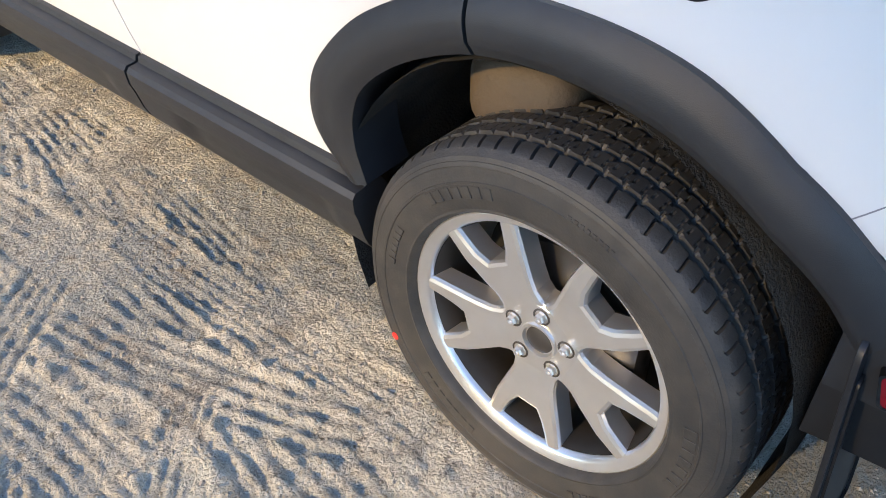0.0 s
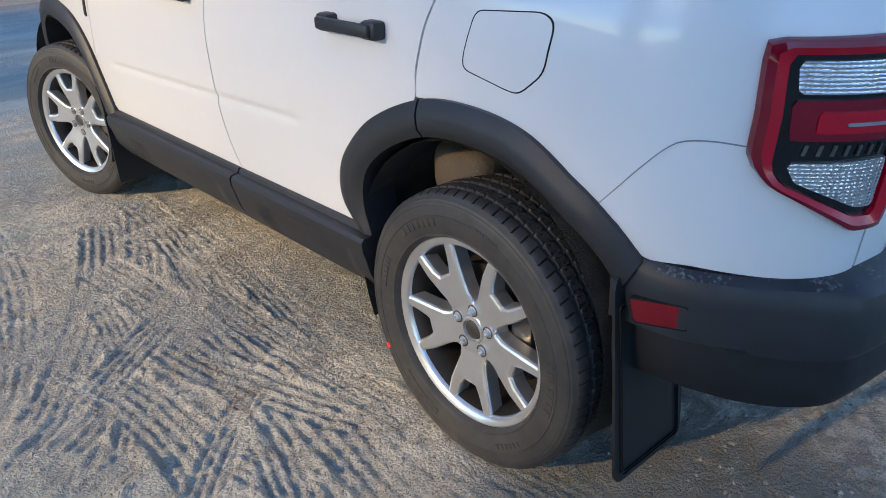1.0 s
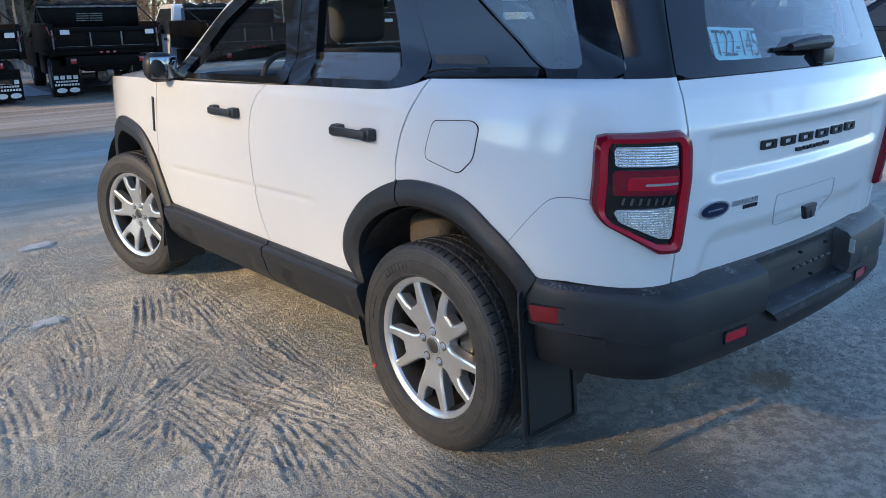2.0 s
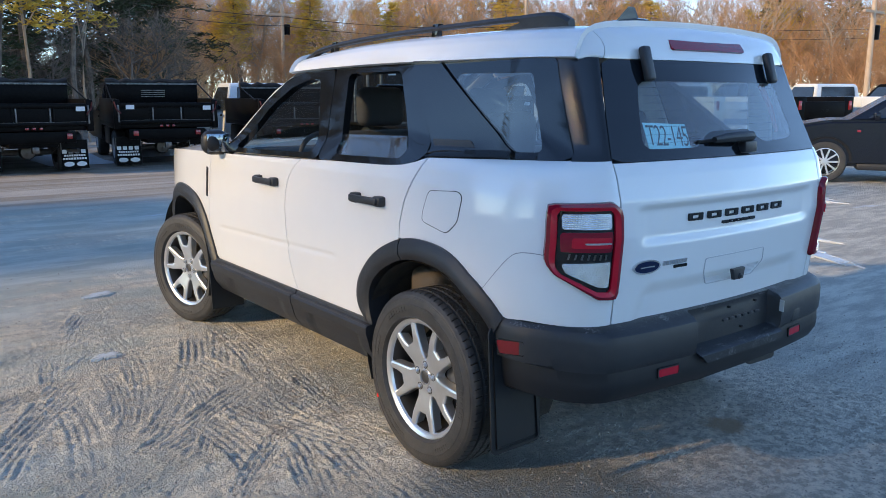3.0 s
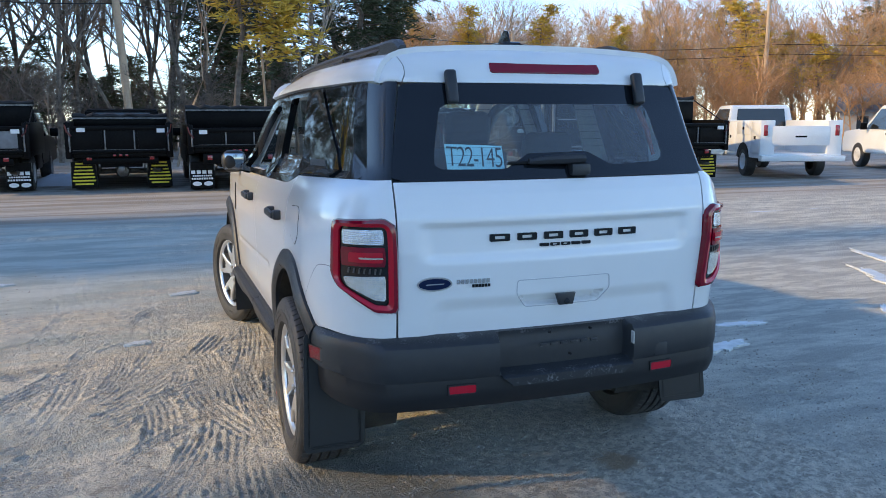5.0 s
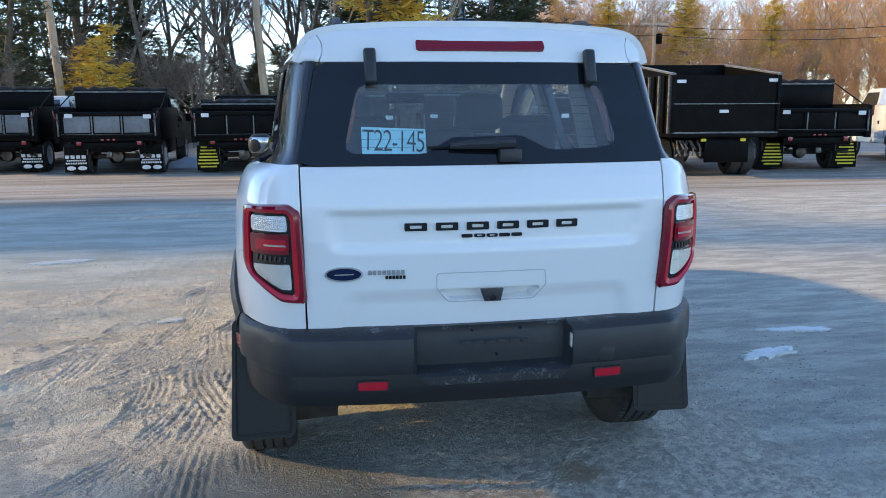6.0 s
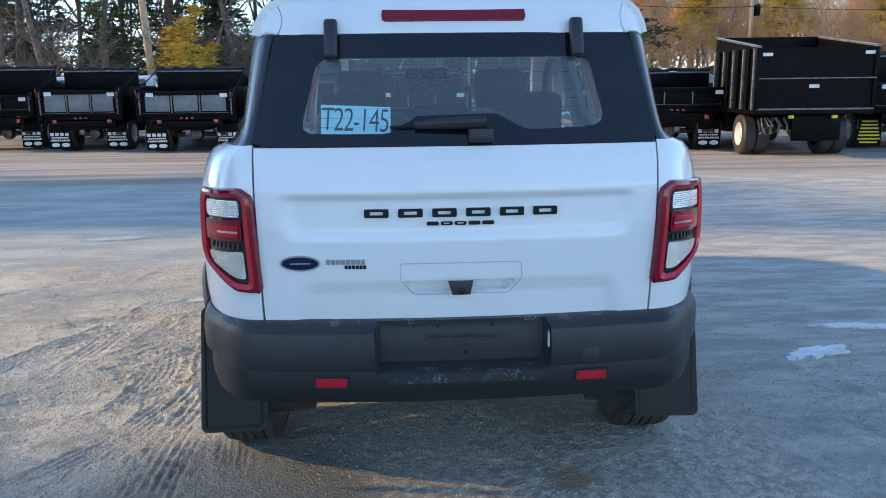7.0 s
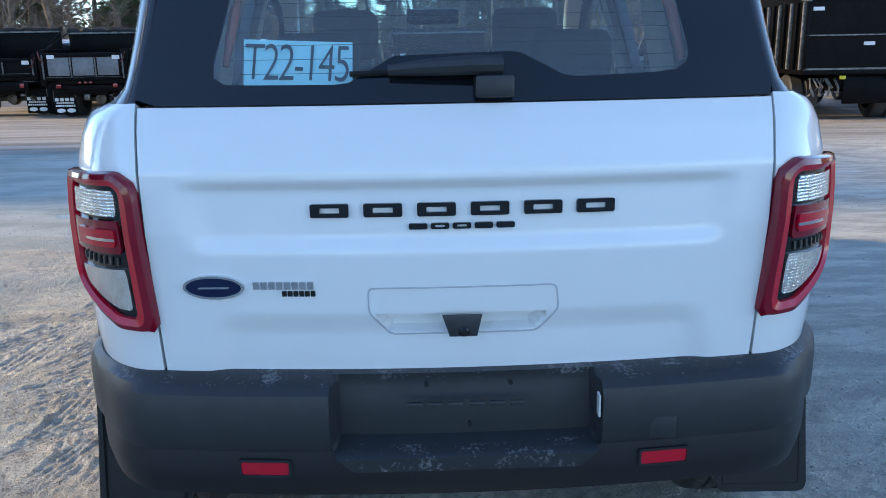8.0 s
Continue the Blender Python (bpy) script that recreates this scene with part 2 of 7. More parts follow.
def blob(fn, outline, out=1, lift=0.01, rim=0.015, rings=4, dome=0.0, round_n=0):
    """Fills a closed 2D outline with rings round its middle, laid on the surface fn and raised by lift."""
    bm = bmesh.new()
    pts = [np.array(p, float) for p in outline]
    if round_n:
        pts = rounded(pts, round_n)
    c = sum(pts) / len(pts)
    prev = None
    for k in range(rings + 1):
        s = 1 - k / rings
        if k == rings:
            n = normal_of(fn, *c) * out
            mid = bm.verts.new(fn(*c) + n * (lift + dome))
            for i in range(len(pts)):
                f = (prev[i], prev[(i + 1) % len(pts)], mid)
                bm.faces.new(f if out > 0 else f[::-1])
            break
        cur = []
        for p in pts:
            q = c + (p - c) * s
            n = normal_of(fn, *q) * out
            cur.append(bm.verts.new(fn(*q) + n * (lift + dome * (1 - s * s))))
            if k == 0:
                pass
        if k == 0:
            low = []
            for p in pts:
                n = normal_of(fn, *p) * out
                low.append(bm.verts.new(fn(*p) + n * (lift - rim)))
            for i in range(len(pts)):
                f = (low[i], low[(i + 1) % len(pts)], cur[(i + 1) % len(pts)], cur[i])
                bm.faces.new(f if out > 0 else f[::-1])
        else:
            for i in range(len(pts)):
                f = (prev[i], prev[(i + 1) % len(pts)], cur[(i + 1) % len(pts)], cur[i])
                bm.faces.new(f if out > 0 else f[::-1])
        prev = cur
    return bm


def rounded(pts, radius, n=5):
    """Rounds the corners of a closed 2D outline."""
    res = []
    for i, p in enumerate(pts):
        p = np.array(p, float)
        a, b = np.array(pts[i - 1], float) - p, np.array(pts[(i + 1) % len(pts)], float) - p
        ra, rb = min(radius, np.linalg.norm(a) * 0.45), min(radius, np.linalg.norm(b) * 0.45)
        a, b = p + a / np.linalg.norm(a) * ra, p + b / np.linalg.norm(b) * rb
        for u in np.linspace(0, 1, n):
            res.append((1 - u) ** 2 * a + 2 * u * (1 - u) * p + u * u * b)
    return res


def ring(fn, outer, inner, out=1, lift=0.0, rim=0.02):
    """A frame between two closed outlines with the same number of points."""
    bm = bmesh.new()
    n = len(outer)
    layers = []
    for pts, d in ((outer, lift - rim), (outer, lift), (inner, lift), (inner, lift - rim)):
        layers.append([bm.verts.new(fn(*p) + normal_of(fn, *p) * out * d) for p in pts])
    for a, b in zip(layers, layers[1:]):
        for i in range(n):
            f = (a[i], a[(i + 1) % n], b[(i + 1) % n], b[i])
            bm.faces.new(f if out > 0 else f[::-1])
    return bm


def resample(pts, n):
    f = curve_fn(list(pts) + [pts[0]], smooth=False)
    return [f(k / n) for k in range(n)]


# ---- the white car: y is ahead, the rear axle stands at y = 0 ----
AXLE, TRACK, WHEEL_Z = 2.67, 0.80, 0.345
W_Z = ([0.25, 0.40, 0.50, 0.70, 0.90, 1.05, 1.13, 1.19, 1.225, 1.25, 1.27, 1.40, 1.60, 1.66, 1.70, 1.73],
       [0.84, 0.862, 0.868, 0.873, 0.874, 0.868, 0.859, 0.842, 0.822, 0.80, 0.787, 0.755, 0.702, 0.672, 0.60, 0.48])
XR_Z = ([0.4, 0.8, 1.2, 1.25, 1.60, 1.70], [0.630, 0.632, 0.638, 0.638, 0.572, 0.545])
YR_Z = ([0.40, 0.70, 0.80, 1.00, 1.12, 1.20, 1.25, 1.40, 1.60, 1.66, 1.70, 1.73], [-0.78, -0.79, -0.80, -0.822, -0.818, -0.798, -0.777, -0.716, -0.644, -0.605, -0.565, -0.50])
YC, ARC = -0.30, 0.55
BOW = 0.045


def step(a, b, x):
    u = min(1.0, max(0.0, (x - a) / (b - a)))
    return u * u * (3 - 2 * u)


def rear_y(x, z):
    r = float(np.interp(z, XR_Z[0], XR_Z[1]))
    return float(np.interp(z, *YR_Z)) + BOW * (x / r) ** 2


def side(sx):
    """The car's flank as a function of the run s (y along the side, then round the rear corner) and the height."""
    def fn(s, z):
        w = float(np.interp(z, *W_Z)) - 0.004 * ((s - 1.2) / 1.5) ** 2 + 0.016 * step(-0.2, 0.4, -s) * step(0.62, 0.78, z)
        if s > 2.6:
            w -= 0.24 * ((s - 2.6) / 0.8) ** 2
        w -= (0.048 + 0.022 * (1 - step(1.30, 1.58, z))) * step(1.228, 1.268, z) * min(1, max(0, (0.35 - s) / 0.6))
        if s >= YC:
            c = 0.0
            if 0.66 < s < 2.12:
                zc = 0.735 - 0.03 * (s - 0.72)
                c = 0.006 * math.exp(-((z - zc) / 0.011) ** 2) * step(0.66, 0.76, s) * (1 - step(2.0, 2.12, s))
            return Vector((sx * (w - c), s, z))
        t = (YC - s) / ARC
        th = radians(90) * t
        r = float(np.interp(z, *XR_Z))
        yr = rear_y(r, z)
        if t > 1:
            x = r - (t - 1) * 0.5
            return Vector((sx * x, rear_y(x, z), z))
        return Vector((sx * (r + (w - r) * math.cos(th)), YC - (YC - yr) * math.sin(th), z))
    return fn


LEFT, RIGHT = side(-1), side(1)
S_END = YC - ARC


def run_at(t):
    return YC - ARC * t


def quad(fn, pts4, nu, nv, **k):
    """A panel between four corners: front-low, rear-low, rear-high, front-high."""
    a, b, c, d = pts4
    return skin(fn, coons(curve_fn([a, b]), curve_fn([d, c]), curve_fn([a, d]), curve_fn([b, c]), nu, nv), **k)


car = thing("car", "white compact SUV with dark plastic cladding standing on packed dirt", "car")

SEAM_F = [(2.085, 0.475), (2.20, 0.56), (2.235, 0.66), (2.215, 0.86), (2.185, 1.03), (2.18, 1.135)]
SEAM_B = [(1.085, 0.492), (1.13, 0.56), (1.170, 0.66), (1.193, 0.815), (1.190, 0.975), (1.14, 1.09), (1.05, 1.162)]
SEAM_R = [(0.177, 0.880), (0.172, 0.96), (0.140, 1.06), (0.095, 1.14), (0.04, 1.228)]
ARCH_OUT = [(0.422, 0.49), (0.490, 0.545), (0.500, 0.62), (0.460, 0.705), (0.343, 0.812), (0.16, 0.893), (-0.01, 0.911), (-0.175, 0.890), (-0.308, 0.822), (-0.383, 0.756), (-0.428, 0.695)]
ARCH_IN = [(0.370, 0.49), (0.391, 0.56), (0.386, 0.63), (0.350, 0.692), (0.26, 0.76), (0.135, 0.812), (-0.01, 0.828), (-0.15, 0.812), (-0.265, 0.762), (-0.345, 0.70), (-0.395, 0.62)]
FRONT_OUT = [(2.12, 0.475), (2.20, 0.62), (2.29, 0.76), (2.43, 0.865), (2.66, 0.912), (2.83, 0.875), (2.93, 0.79), (2.985, 0.68), (3.0, 0.55)]
FRONT_IN = [(2.18, 0.44), (2.25, 0.58), (2.33, 0.69), (2.46, 0.785), (2.66, 0.828), (2.80, 0.79), (2.885, 0.715), (2.93, 0.62), (2.945, 0.50)]


def param_at(pts, y):
    f = curve_fn(pts)
    return min((k / 400 for k in range(40, 360)), key=lambda u: abs(f(u)[0] - y))


SPLIT_O, SPLIT_I = param_at(ARCH_OUT, 0.150), param_at(ARCH_IN, 0.135)


def shift(pts, ds, dz=0.0):
    return [(s + ds, z + dz) for s, z in pts]


def belt(s):
    return float(np.interp(s, [-0.85, -0.69, -0.40, 0.04, 0.16, 0.30, 0.89, 1.38, 2.1], [1.254, 1.254, 1.247, 1.230, 1.196, 1.186, 1.177, 1.163, 1.148]))


def belt_curve(a, b):
    return curve_fn([(s, belt(s)) for s in np.linspace(a, b, 14)], smooth=False)


def flare(fn, outer, inner, out, split=None):
    """Wheel-arch cladding: a rounded band between two arcs that turns in under the body."""
    n, m = 48, 9
    fo, fi = curve_fn(outer), curve_fn(inner)
    bm = bmesh.new()
    rows = []
    (lo, hi), (lo2, hi2) = split if split else ((0.0, 1.0), (0.0, 1.0))
    for i in range(n + 1):
        u = lo + (hi - lo) * i / n
        a, b = fo(u), fi(lo2 + (hi2 - lo2) * i / n)
        row = [bm.verts.new(fn(*a) + normal_of(fn, *a) * out * -0.012)]
        for j in range(m):
            v = j / (m - 1)
            p = a + (b - a) * v
            h = 0.008 + 0.022 * math.sin(min(1, v * 1.6 + 0.12) * math.pi / 2) - 0.012 * step(0.75, 1.0, v)
            row.append(bm.verts.new(fn(*p) + normal_of(fn, *p) * out * h))
        row.append(bm.verts.new(fn(*b) + normal_of(fn, *b) * out * -0.09))
        rows.append(row)
    for r, q in zip(rows, rows[1:]):
        for j in range(len(r) - 1):
            f = (r[j], r[j + 1], q[j + 1], q[j])
            bm.faces.new(f if out < 0 else f[::-1])
    for row in (rows[0], rows[-1]):
        bm.faces.new(row)
    return bm


for sx, fn, out in ((-1, LEFT, -1), (1, RIGHT, 1)):
    o = sx                           # the way the panel grids face
    g = 0.0025
    # quarter panel
    lower = [(0.177 - g, 0.895)] + [p for p in ARCH_OUT if p[0] < 0.15][0:] + [(-0.50, 0.702), (-0.60, 0.698), (run_at(0.8), 0.694), (S_END, 0.690)]
    rows = coons(curve_fn(lower, smooth=False), belt_curve(0.037, S_END), curve_fn(shift([(0.177, 0.895)] + SEAM_R[1:], -2 * g)), curve_fn([(S_END, 0.690), (S_END, 1.254)]), 64, 34)
    part("quarter_panel", skin(fn, rows, out=o), WHITE, car, "glossy white rear quarter panel")
    # doors
    rr = [(0.40, 0.487), (0.465, 0.545), (0.475, 0.62), (0.435, 0.70), (0.322, 0.80), (0.187, 0.878)] + shift(SEAM_R[1:], g)
    rows = coons(curve_fn([(1.085 - g, 0.49), (0.40, 0.487)]), belt_curve(1.05 - g, 0.04 + g), curve_fn(shift(SEAM_B, -g)), curve_fn(rr), 40, 84)
    rear_door = part("rear_door", skin(fn, rows, out=o), WHITE, car, "white rear door with a faint crease")
    rows = coons(curve_fn([(2.085 - g, 0.475), (1.085 + g, 0.49)]), belt_curve(2.18 - g, 1.05 + g), curve_fn(shift(SEAM_F, -g)), curve_fn(shift(SEAM_B, g)), 40, 84)
    front_door = part("front_door", skin(fn, rows, out=o), WHITE, car, "white front door with a faint crease")
    # fender
    low = [(3.42, 0.60), (3.2, 0.60), (3.0, 0.60)] + FRONT_OUT[::-1][2:] 
    rows = coons(curve_fn(low, smooth=False), curve_fn([(3.42, 1.04), (3.2, 1.10), (2.7, 1.135), (2.18 + g, 1.15)]), curve_fn([(3.42, 0.60), (3.42, 1.04)]), curve_fn([(2.12, 0.475)] + shift(SEAM_F[1:], g)), 44, 30)
    part("fender", skin(fn, rows, out=o), WHITE, car)
    # arch cladding
    part("wheel_arch_trim", flare(fn, ARCH_OUT, ARCH_IN, o, ((0.0, SPLIT_O - 0.003), (0.0, SPLIT_I - 0.003))), PLASTIC, car, "dark grey plastic wheel-arch cladding")
    part("wheel_arch_trim", flare(fn, ARCH_OUT, ARCH_IN, o, ((SPLIT_O + 0.003, 1.0), (SPLIT_I + 0.003, 1.0))), PLASTIC, car, "dark grey plastic wheel-arch cladding")
    part("wheel_arch_trim", flare(fn, FRONT_OUT, FRONT_IN, o), PLASTIC, car, "dark grey plastic wheel-arch cladding")
    # sill cladding in two lengths
    for y0, y1 in ((2.14, 1.095), (1.085, 0.375)):
        bm = bmesh.new()
        prof = [(0.855, 0.50), (0.880, 0.496), (0.884, 0.483), (0.908, 0.480), (0.916, 0.470), (0.914, 0.440), (0.908, 0.424), (0.906, 0.418), (0.894, 0.372), (0.885, 0.352), (0.845, 0.30), (0.80, 0.275), (0.70, 0.27)]
        n = 72
        rws = []
        for i in range(n + 1):
            y = y0 + (y1 - y0) * i / n
            u = (y0 - y) / (y0 - y1)
            dip = 0.016 * step(0.17, 0.27, u) * (1 - step(0.82, 0.92, u))
            rws.append([bm.verts.new((sx * (px - (dip if 7 <= k <= 9 else 0)), y, pz)) for k, (px, pz) in enumerate(prof)])
        for r, q in zip(rws, rws[1:]):
            for j in range(len(prof) - 1):
                f = (r[j], r[j + 1], q[j + 1], q[j])
                bm.faces.new(f if sx < 0 else f[::-1])
        for r in (rws[0], rws[-1]):
            bm.faces.new(r)
        part("sill_trim", bm, PLASTIC, car, "dusty dark plastic sill cladding")
    # door handles
    for door, y0 in ((rear_door, 0.28), (front_door, 1.27)):
        bm = bmesh.new()
        box(bm, *sorted((sx * 0.893, sx * 0.913)), y0 + 0.012, y0 + 0.228, 1.016, 1.048, 0.008)
        part("door_handle", bm, PLASTIC, door, "black bar door handle")
        for ya, yb in ((y0 - 0.002, y0 + 0.055), (y0 + 0.187, y0 + 0.238)):
            bm = bmesh.new()
            box(bm, *sorted((sx * 0.860, sx * 0.902)), ya, yb, 1.010, 1.054, 0.010)
            part("handle_mount", bm, PLASTIC, door)
    # vent slat on the fender
    part("side_vent", blob(fn, [(2.235, 0.865), (2.252, 0.87), (2.235, 1.045), (2.215, 1.04)], out=o, lift=0.006), PLASTIC, car)
    # wheel wells
    for yc in (0.0, AXLE):
        bm = bmesh.new()
        n = 26
        rows2 = []
        for i in range(n + 1):
            a = radians(-25 + 230 * i / n)
            r = 0.425
            rows2.append([bm.verts.new((sx * x, yc + 0.02 + r * math.cos(a) * k, 0.40 + r * math.sin(a) * k)) for x, k in ((0.875, 0.98), (0.80, 1.0), (0.66, 1.0), (0.52, 0.98), (0.50, 0.4))])
        for r, q in zip(rows2, rows2[1:]):
            for j in range(4):
                bm.faces.new((r[j], r[j + 1], q[j + 1], q[j]))
        part("wheel_well", bm, LINER, car, "black felt wheel-well liner")
    bm = bmesh.new()
    tube(bm, [(sx * 0.60, 0.10, 0.36), (sx * 0.60, 0.13, 0.80)], 0.032, 14)
    tube(bm, [(sx * 0.60, 0.13, 0.60), (sx * 0.60, 0.132, 0.80)], 0.045, 14)
    part("shock_absorber", bm, DUSTY, car, "dusty tan shock absorber")
    bm = bmesh.new()
    box(bm, *sorted((sx * 0.50, sx * 0.775)), 0.06, 0.26, 0.60, 0.755, 0.05, 4)
    part("inner_arch", bm, DUSTY, car, "dust-covered inner arch panel")

# tailgate with its pressed relief
TG_W = ([0.70, 0.79, 1.25], [0.6270, 0.6290, 0.6360])


def gate(x, z):
    y = rear_y(x, z)
    ax = abs(x)
    edge = 1 - step(0.50, 0.575, ax + 0.18 * max(0, 1.03 - z))
    band = step(0.950, 1.000, z) * (1 - step(1.078, 1.108, z)) * edge
    e2 = 1 - step(0.46, 0.53, ax + 0.25 * (z - 0.76))
    low = step(0.680, 0.695, z) * (1 - step(0.775, 0.835, z)) * e2
    pocket = (1 - step(0.158, 0.172, ax + 0.8 * max(0, 0.815 - z))) * step(0.782, 0.792, z) * (1 - step(0.822, 0.826, z))
    y += 0.016 * band + 0.014 * low + 0.030 * pocket
    return Vector((x, y, z))


rows = []
zs = sorted(set([round(v, 4) for v in list(np.linspace(0.684, 1.245, 74)) + list(np.linspace(1.085, 1.11, 9)) + list(np.linspace(0.775, 0.84, 20))]))
for z in zs:
    w = float(np.interp(z, *TG_W)) - 0.003
    rows.append([(w * u, z) for u in np.linspace(-1, 1, 120)])
tailgate = part("tailgate", skin(gate, rows, out=1, rim=0.02), WHITE, car, "white tailgate with pressed recesses")
plate = [(-0.19, 0.885), (0.194, 0.885), (0.20, 0.83), (0.158, 0.776), (-0.148, 0.776), (-0.19, 0.83)]
po = resample(rounded(plate, 0.012), 160)
pi = [(np.array(p) - np.array((0.003, 0.83))) * np.array((0.985, 0.945)) + np.array((0.003, 0.83)) for p in po]
flat_rear = lambda x, z: Vector((x, rear_y(x, z) + 0.014 * step(0.686, 0.701, z) * (1 - step(0.775, 0.835, z)) - 0.0006, z))
part("handle_plate_gap", ring(flat_rear, po, pi, out=1, lift=0.0014, rim=0.004), material("grey_seam", (0.46, 0.47, 0.49), 0.5), tailgate)
bm = bmesh.new()
prism(bm, [(-0.040, -0.812, 0.826), (0.040, -0.812, 0.826), (0.030, -0.812, 0.783), (-0.026, -0.812, 0.783)], (0, -0.016, 0), 0.004)
camera_pod = part("reversing_sensor_pod", bm, PLASTIC, tailgate, "black pod with a round lens")
bm = bmesh.new(); lathe(bm, [(0.0001, -0.832), (0.007, -0.832), (0.011, -0.829), (0.012, -0.826)], 20, "y")
for v in bm.verts:
    v.co += Vector((0.003, 0, 0.795))
part("lens", bm, GLOSS, camera_pod)


# block emblem: six dark blocks, five small ones below
def emblem(x0, x1, z0, z1, hole):
    bm = bmesh.new()
    o = rounded([(x0, z0), (x1, z0), (x1, z1), (x0, z1)], 0.004, 3)
    emb = lambda x, z: Vector((x, gate(x, 1.04).y, z))
    if hole:
        c = np.array(((x0 + x1) / 2, (z0 + z1) / 2))
        i = [c + (p - c) * np.array((0.52, 0.40)) for p in o]
        return ring(emb, o, i, out=1, lift=0.008, rim=0.008)
    return blob(emb, o, out=1, lift=0.008, rim=0.008, rings=2)


badge = part("emblem_block", emblem(-0.296, -0.220, 1.030, 1.057, True), GLOSS, tailgate, "gloss black emblem block")
for k in range(1, 6):
    x0 = -0.296 + k * 0.1052
    part("emblem_block", emblem(x0, x0 + 0.076, 1.030, 1.057, True), GLOSS, tailgate)
for k in range(5):
    x0 = -0.103 + k * 0.0432
    part("small_emblem_block", emblem(x0, x0 + 0.037, 1.004, 1.016, k in (1, 2)), GLOSS, tailgate)


def oval(c, a, b, n=40):
    return [np.array((c[0] + a * math.cos(2 * math.pi * k / n), c[1] + b * math.sin(2 * math.pi * k / n))) for k in range(n)]


oc = (-0.500, 0.889)
part("badge_rim", ring(gate, oval(oc, 0.063, 0.0255), oval(oc, 0.057, 0.0205), out=1, lift=0.008, rim=0.008), CHROME, tailgate, "chrome oval rim")
badge = part("oval_badge", blob(gate, oval(oc, 0.058, 0.0215), out=1, lift=0.006, rim=0.006, dome=0.002), BLUE_BADGE, tailgate, "dark blue oval badge")
part("badge_bar", blob(gate, rounded([(-0.532, 0.8865), (-0.468, 0.8875), (-0.466, 0.8915), (-0.530, 0.8905)], 0.002), out=1, lift=0.0095, rim=0.003, rings=2), CHROME, badge)
for a, b, c, d in ((-0.420, -0.294, 0.884, 0.900), (-0.362, -0.292, 0.869, 0.880)):
    n = 8 if b - a > 0.1 else 6
    for k in range(n):
        w = (b - a) / n
        part("dealer_badge_bar", blob(gate, [(a + k * w, c), (a + (k + 0.78) * w, c), (a + (k + 0.78) * w, d), (a + k * w, d)], out=1, lift=0.004, rim=0.004, rings=2), CHROME if c > 0.88 else GLOSS, tailgate)


def ray_resample(pts, n, c=(0.0, 1.42)):
    """Points of a closed outline at even bearings from its middle."""
    res = []
    m = len(pts)
    for k in range(n):
        a = 2 * math.pi * k / n + 0.01
        d = np.array((math.cos(a), math.sin(a)))
        best = None
        for i in range(m):
            p, q = np.array(pts[i]) - c, np.array(pts[(i + 1) % m]) - c
            e = q - p
            den = d[0] * e[1] - d[1] * e[0]
            if abs(den) < 1e-12:
                continue
            t = (p[0] * e[1] - p[1] * e[0]) / den
            s = (p[0] * d[1] - p[1] * d[0]) / den
            if t > 0 and -1e-6 <= s <= 1 + 1e-6 and (best is None or t > best):
                best = t
        res.append(np.array(c) + d * best)
    return res


# tail lamps
def frame_ring(fn, loops, out):
    """A moulded frame through several closed outlines, each (points, lift)."""
    bm = bmesh.new()
    layers = [[bm.verts.new(fn(*p) + normal_of(fn, *p) * out * d) for p in pts] for pts, d in loops]
    n = len(layers[0])
    for a, b in zip(layers, layers[1:]):
        for i in range(n):
            f = (a[i], a[(i + 1) % n], b[(i + 1) % n], b[i])
            bm.faces.new(f if out > 0 else f[::-1])
    return bm


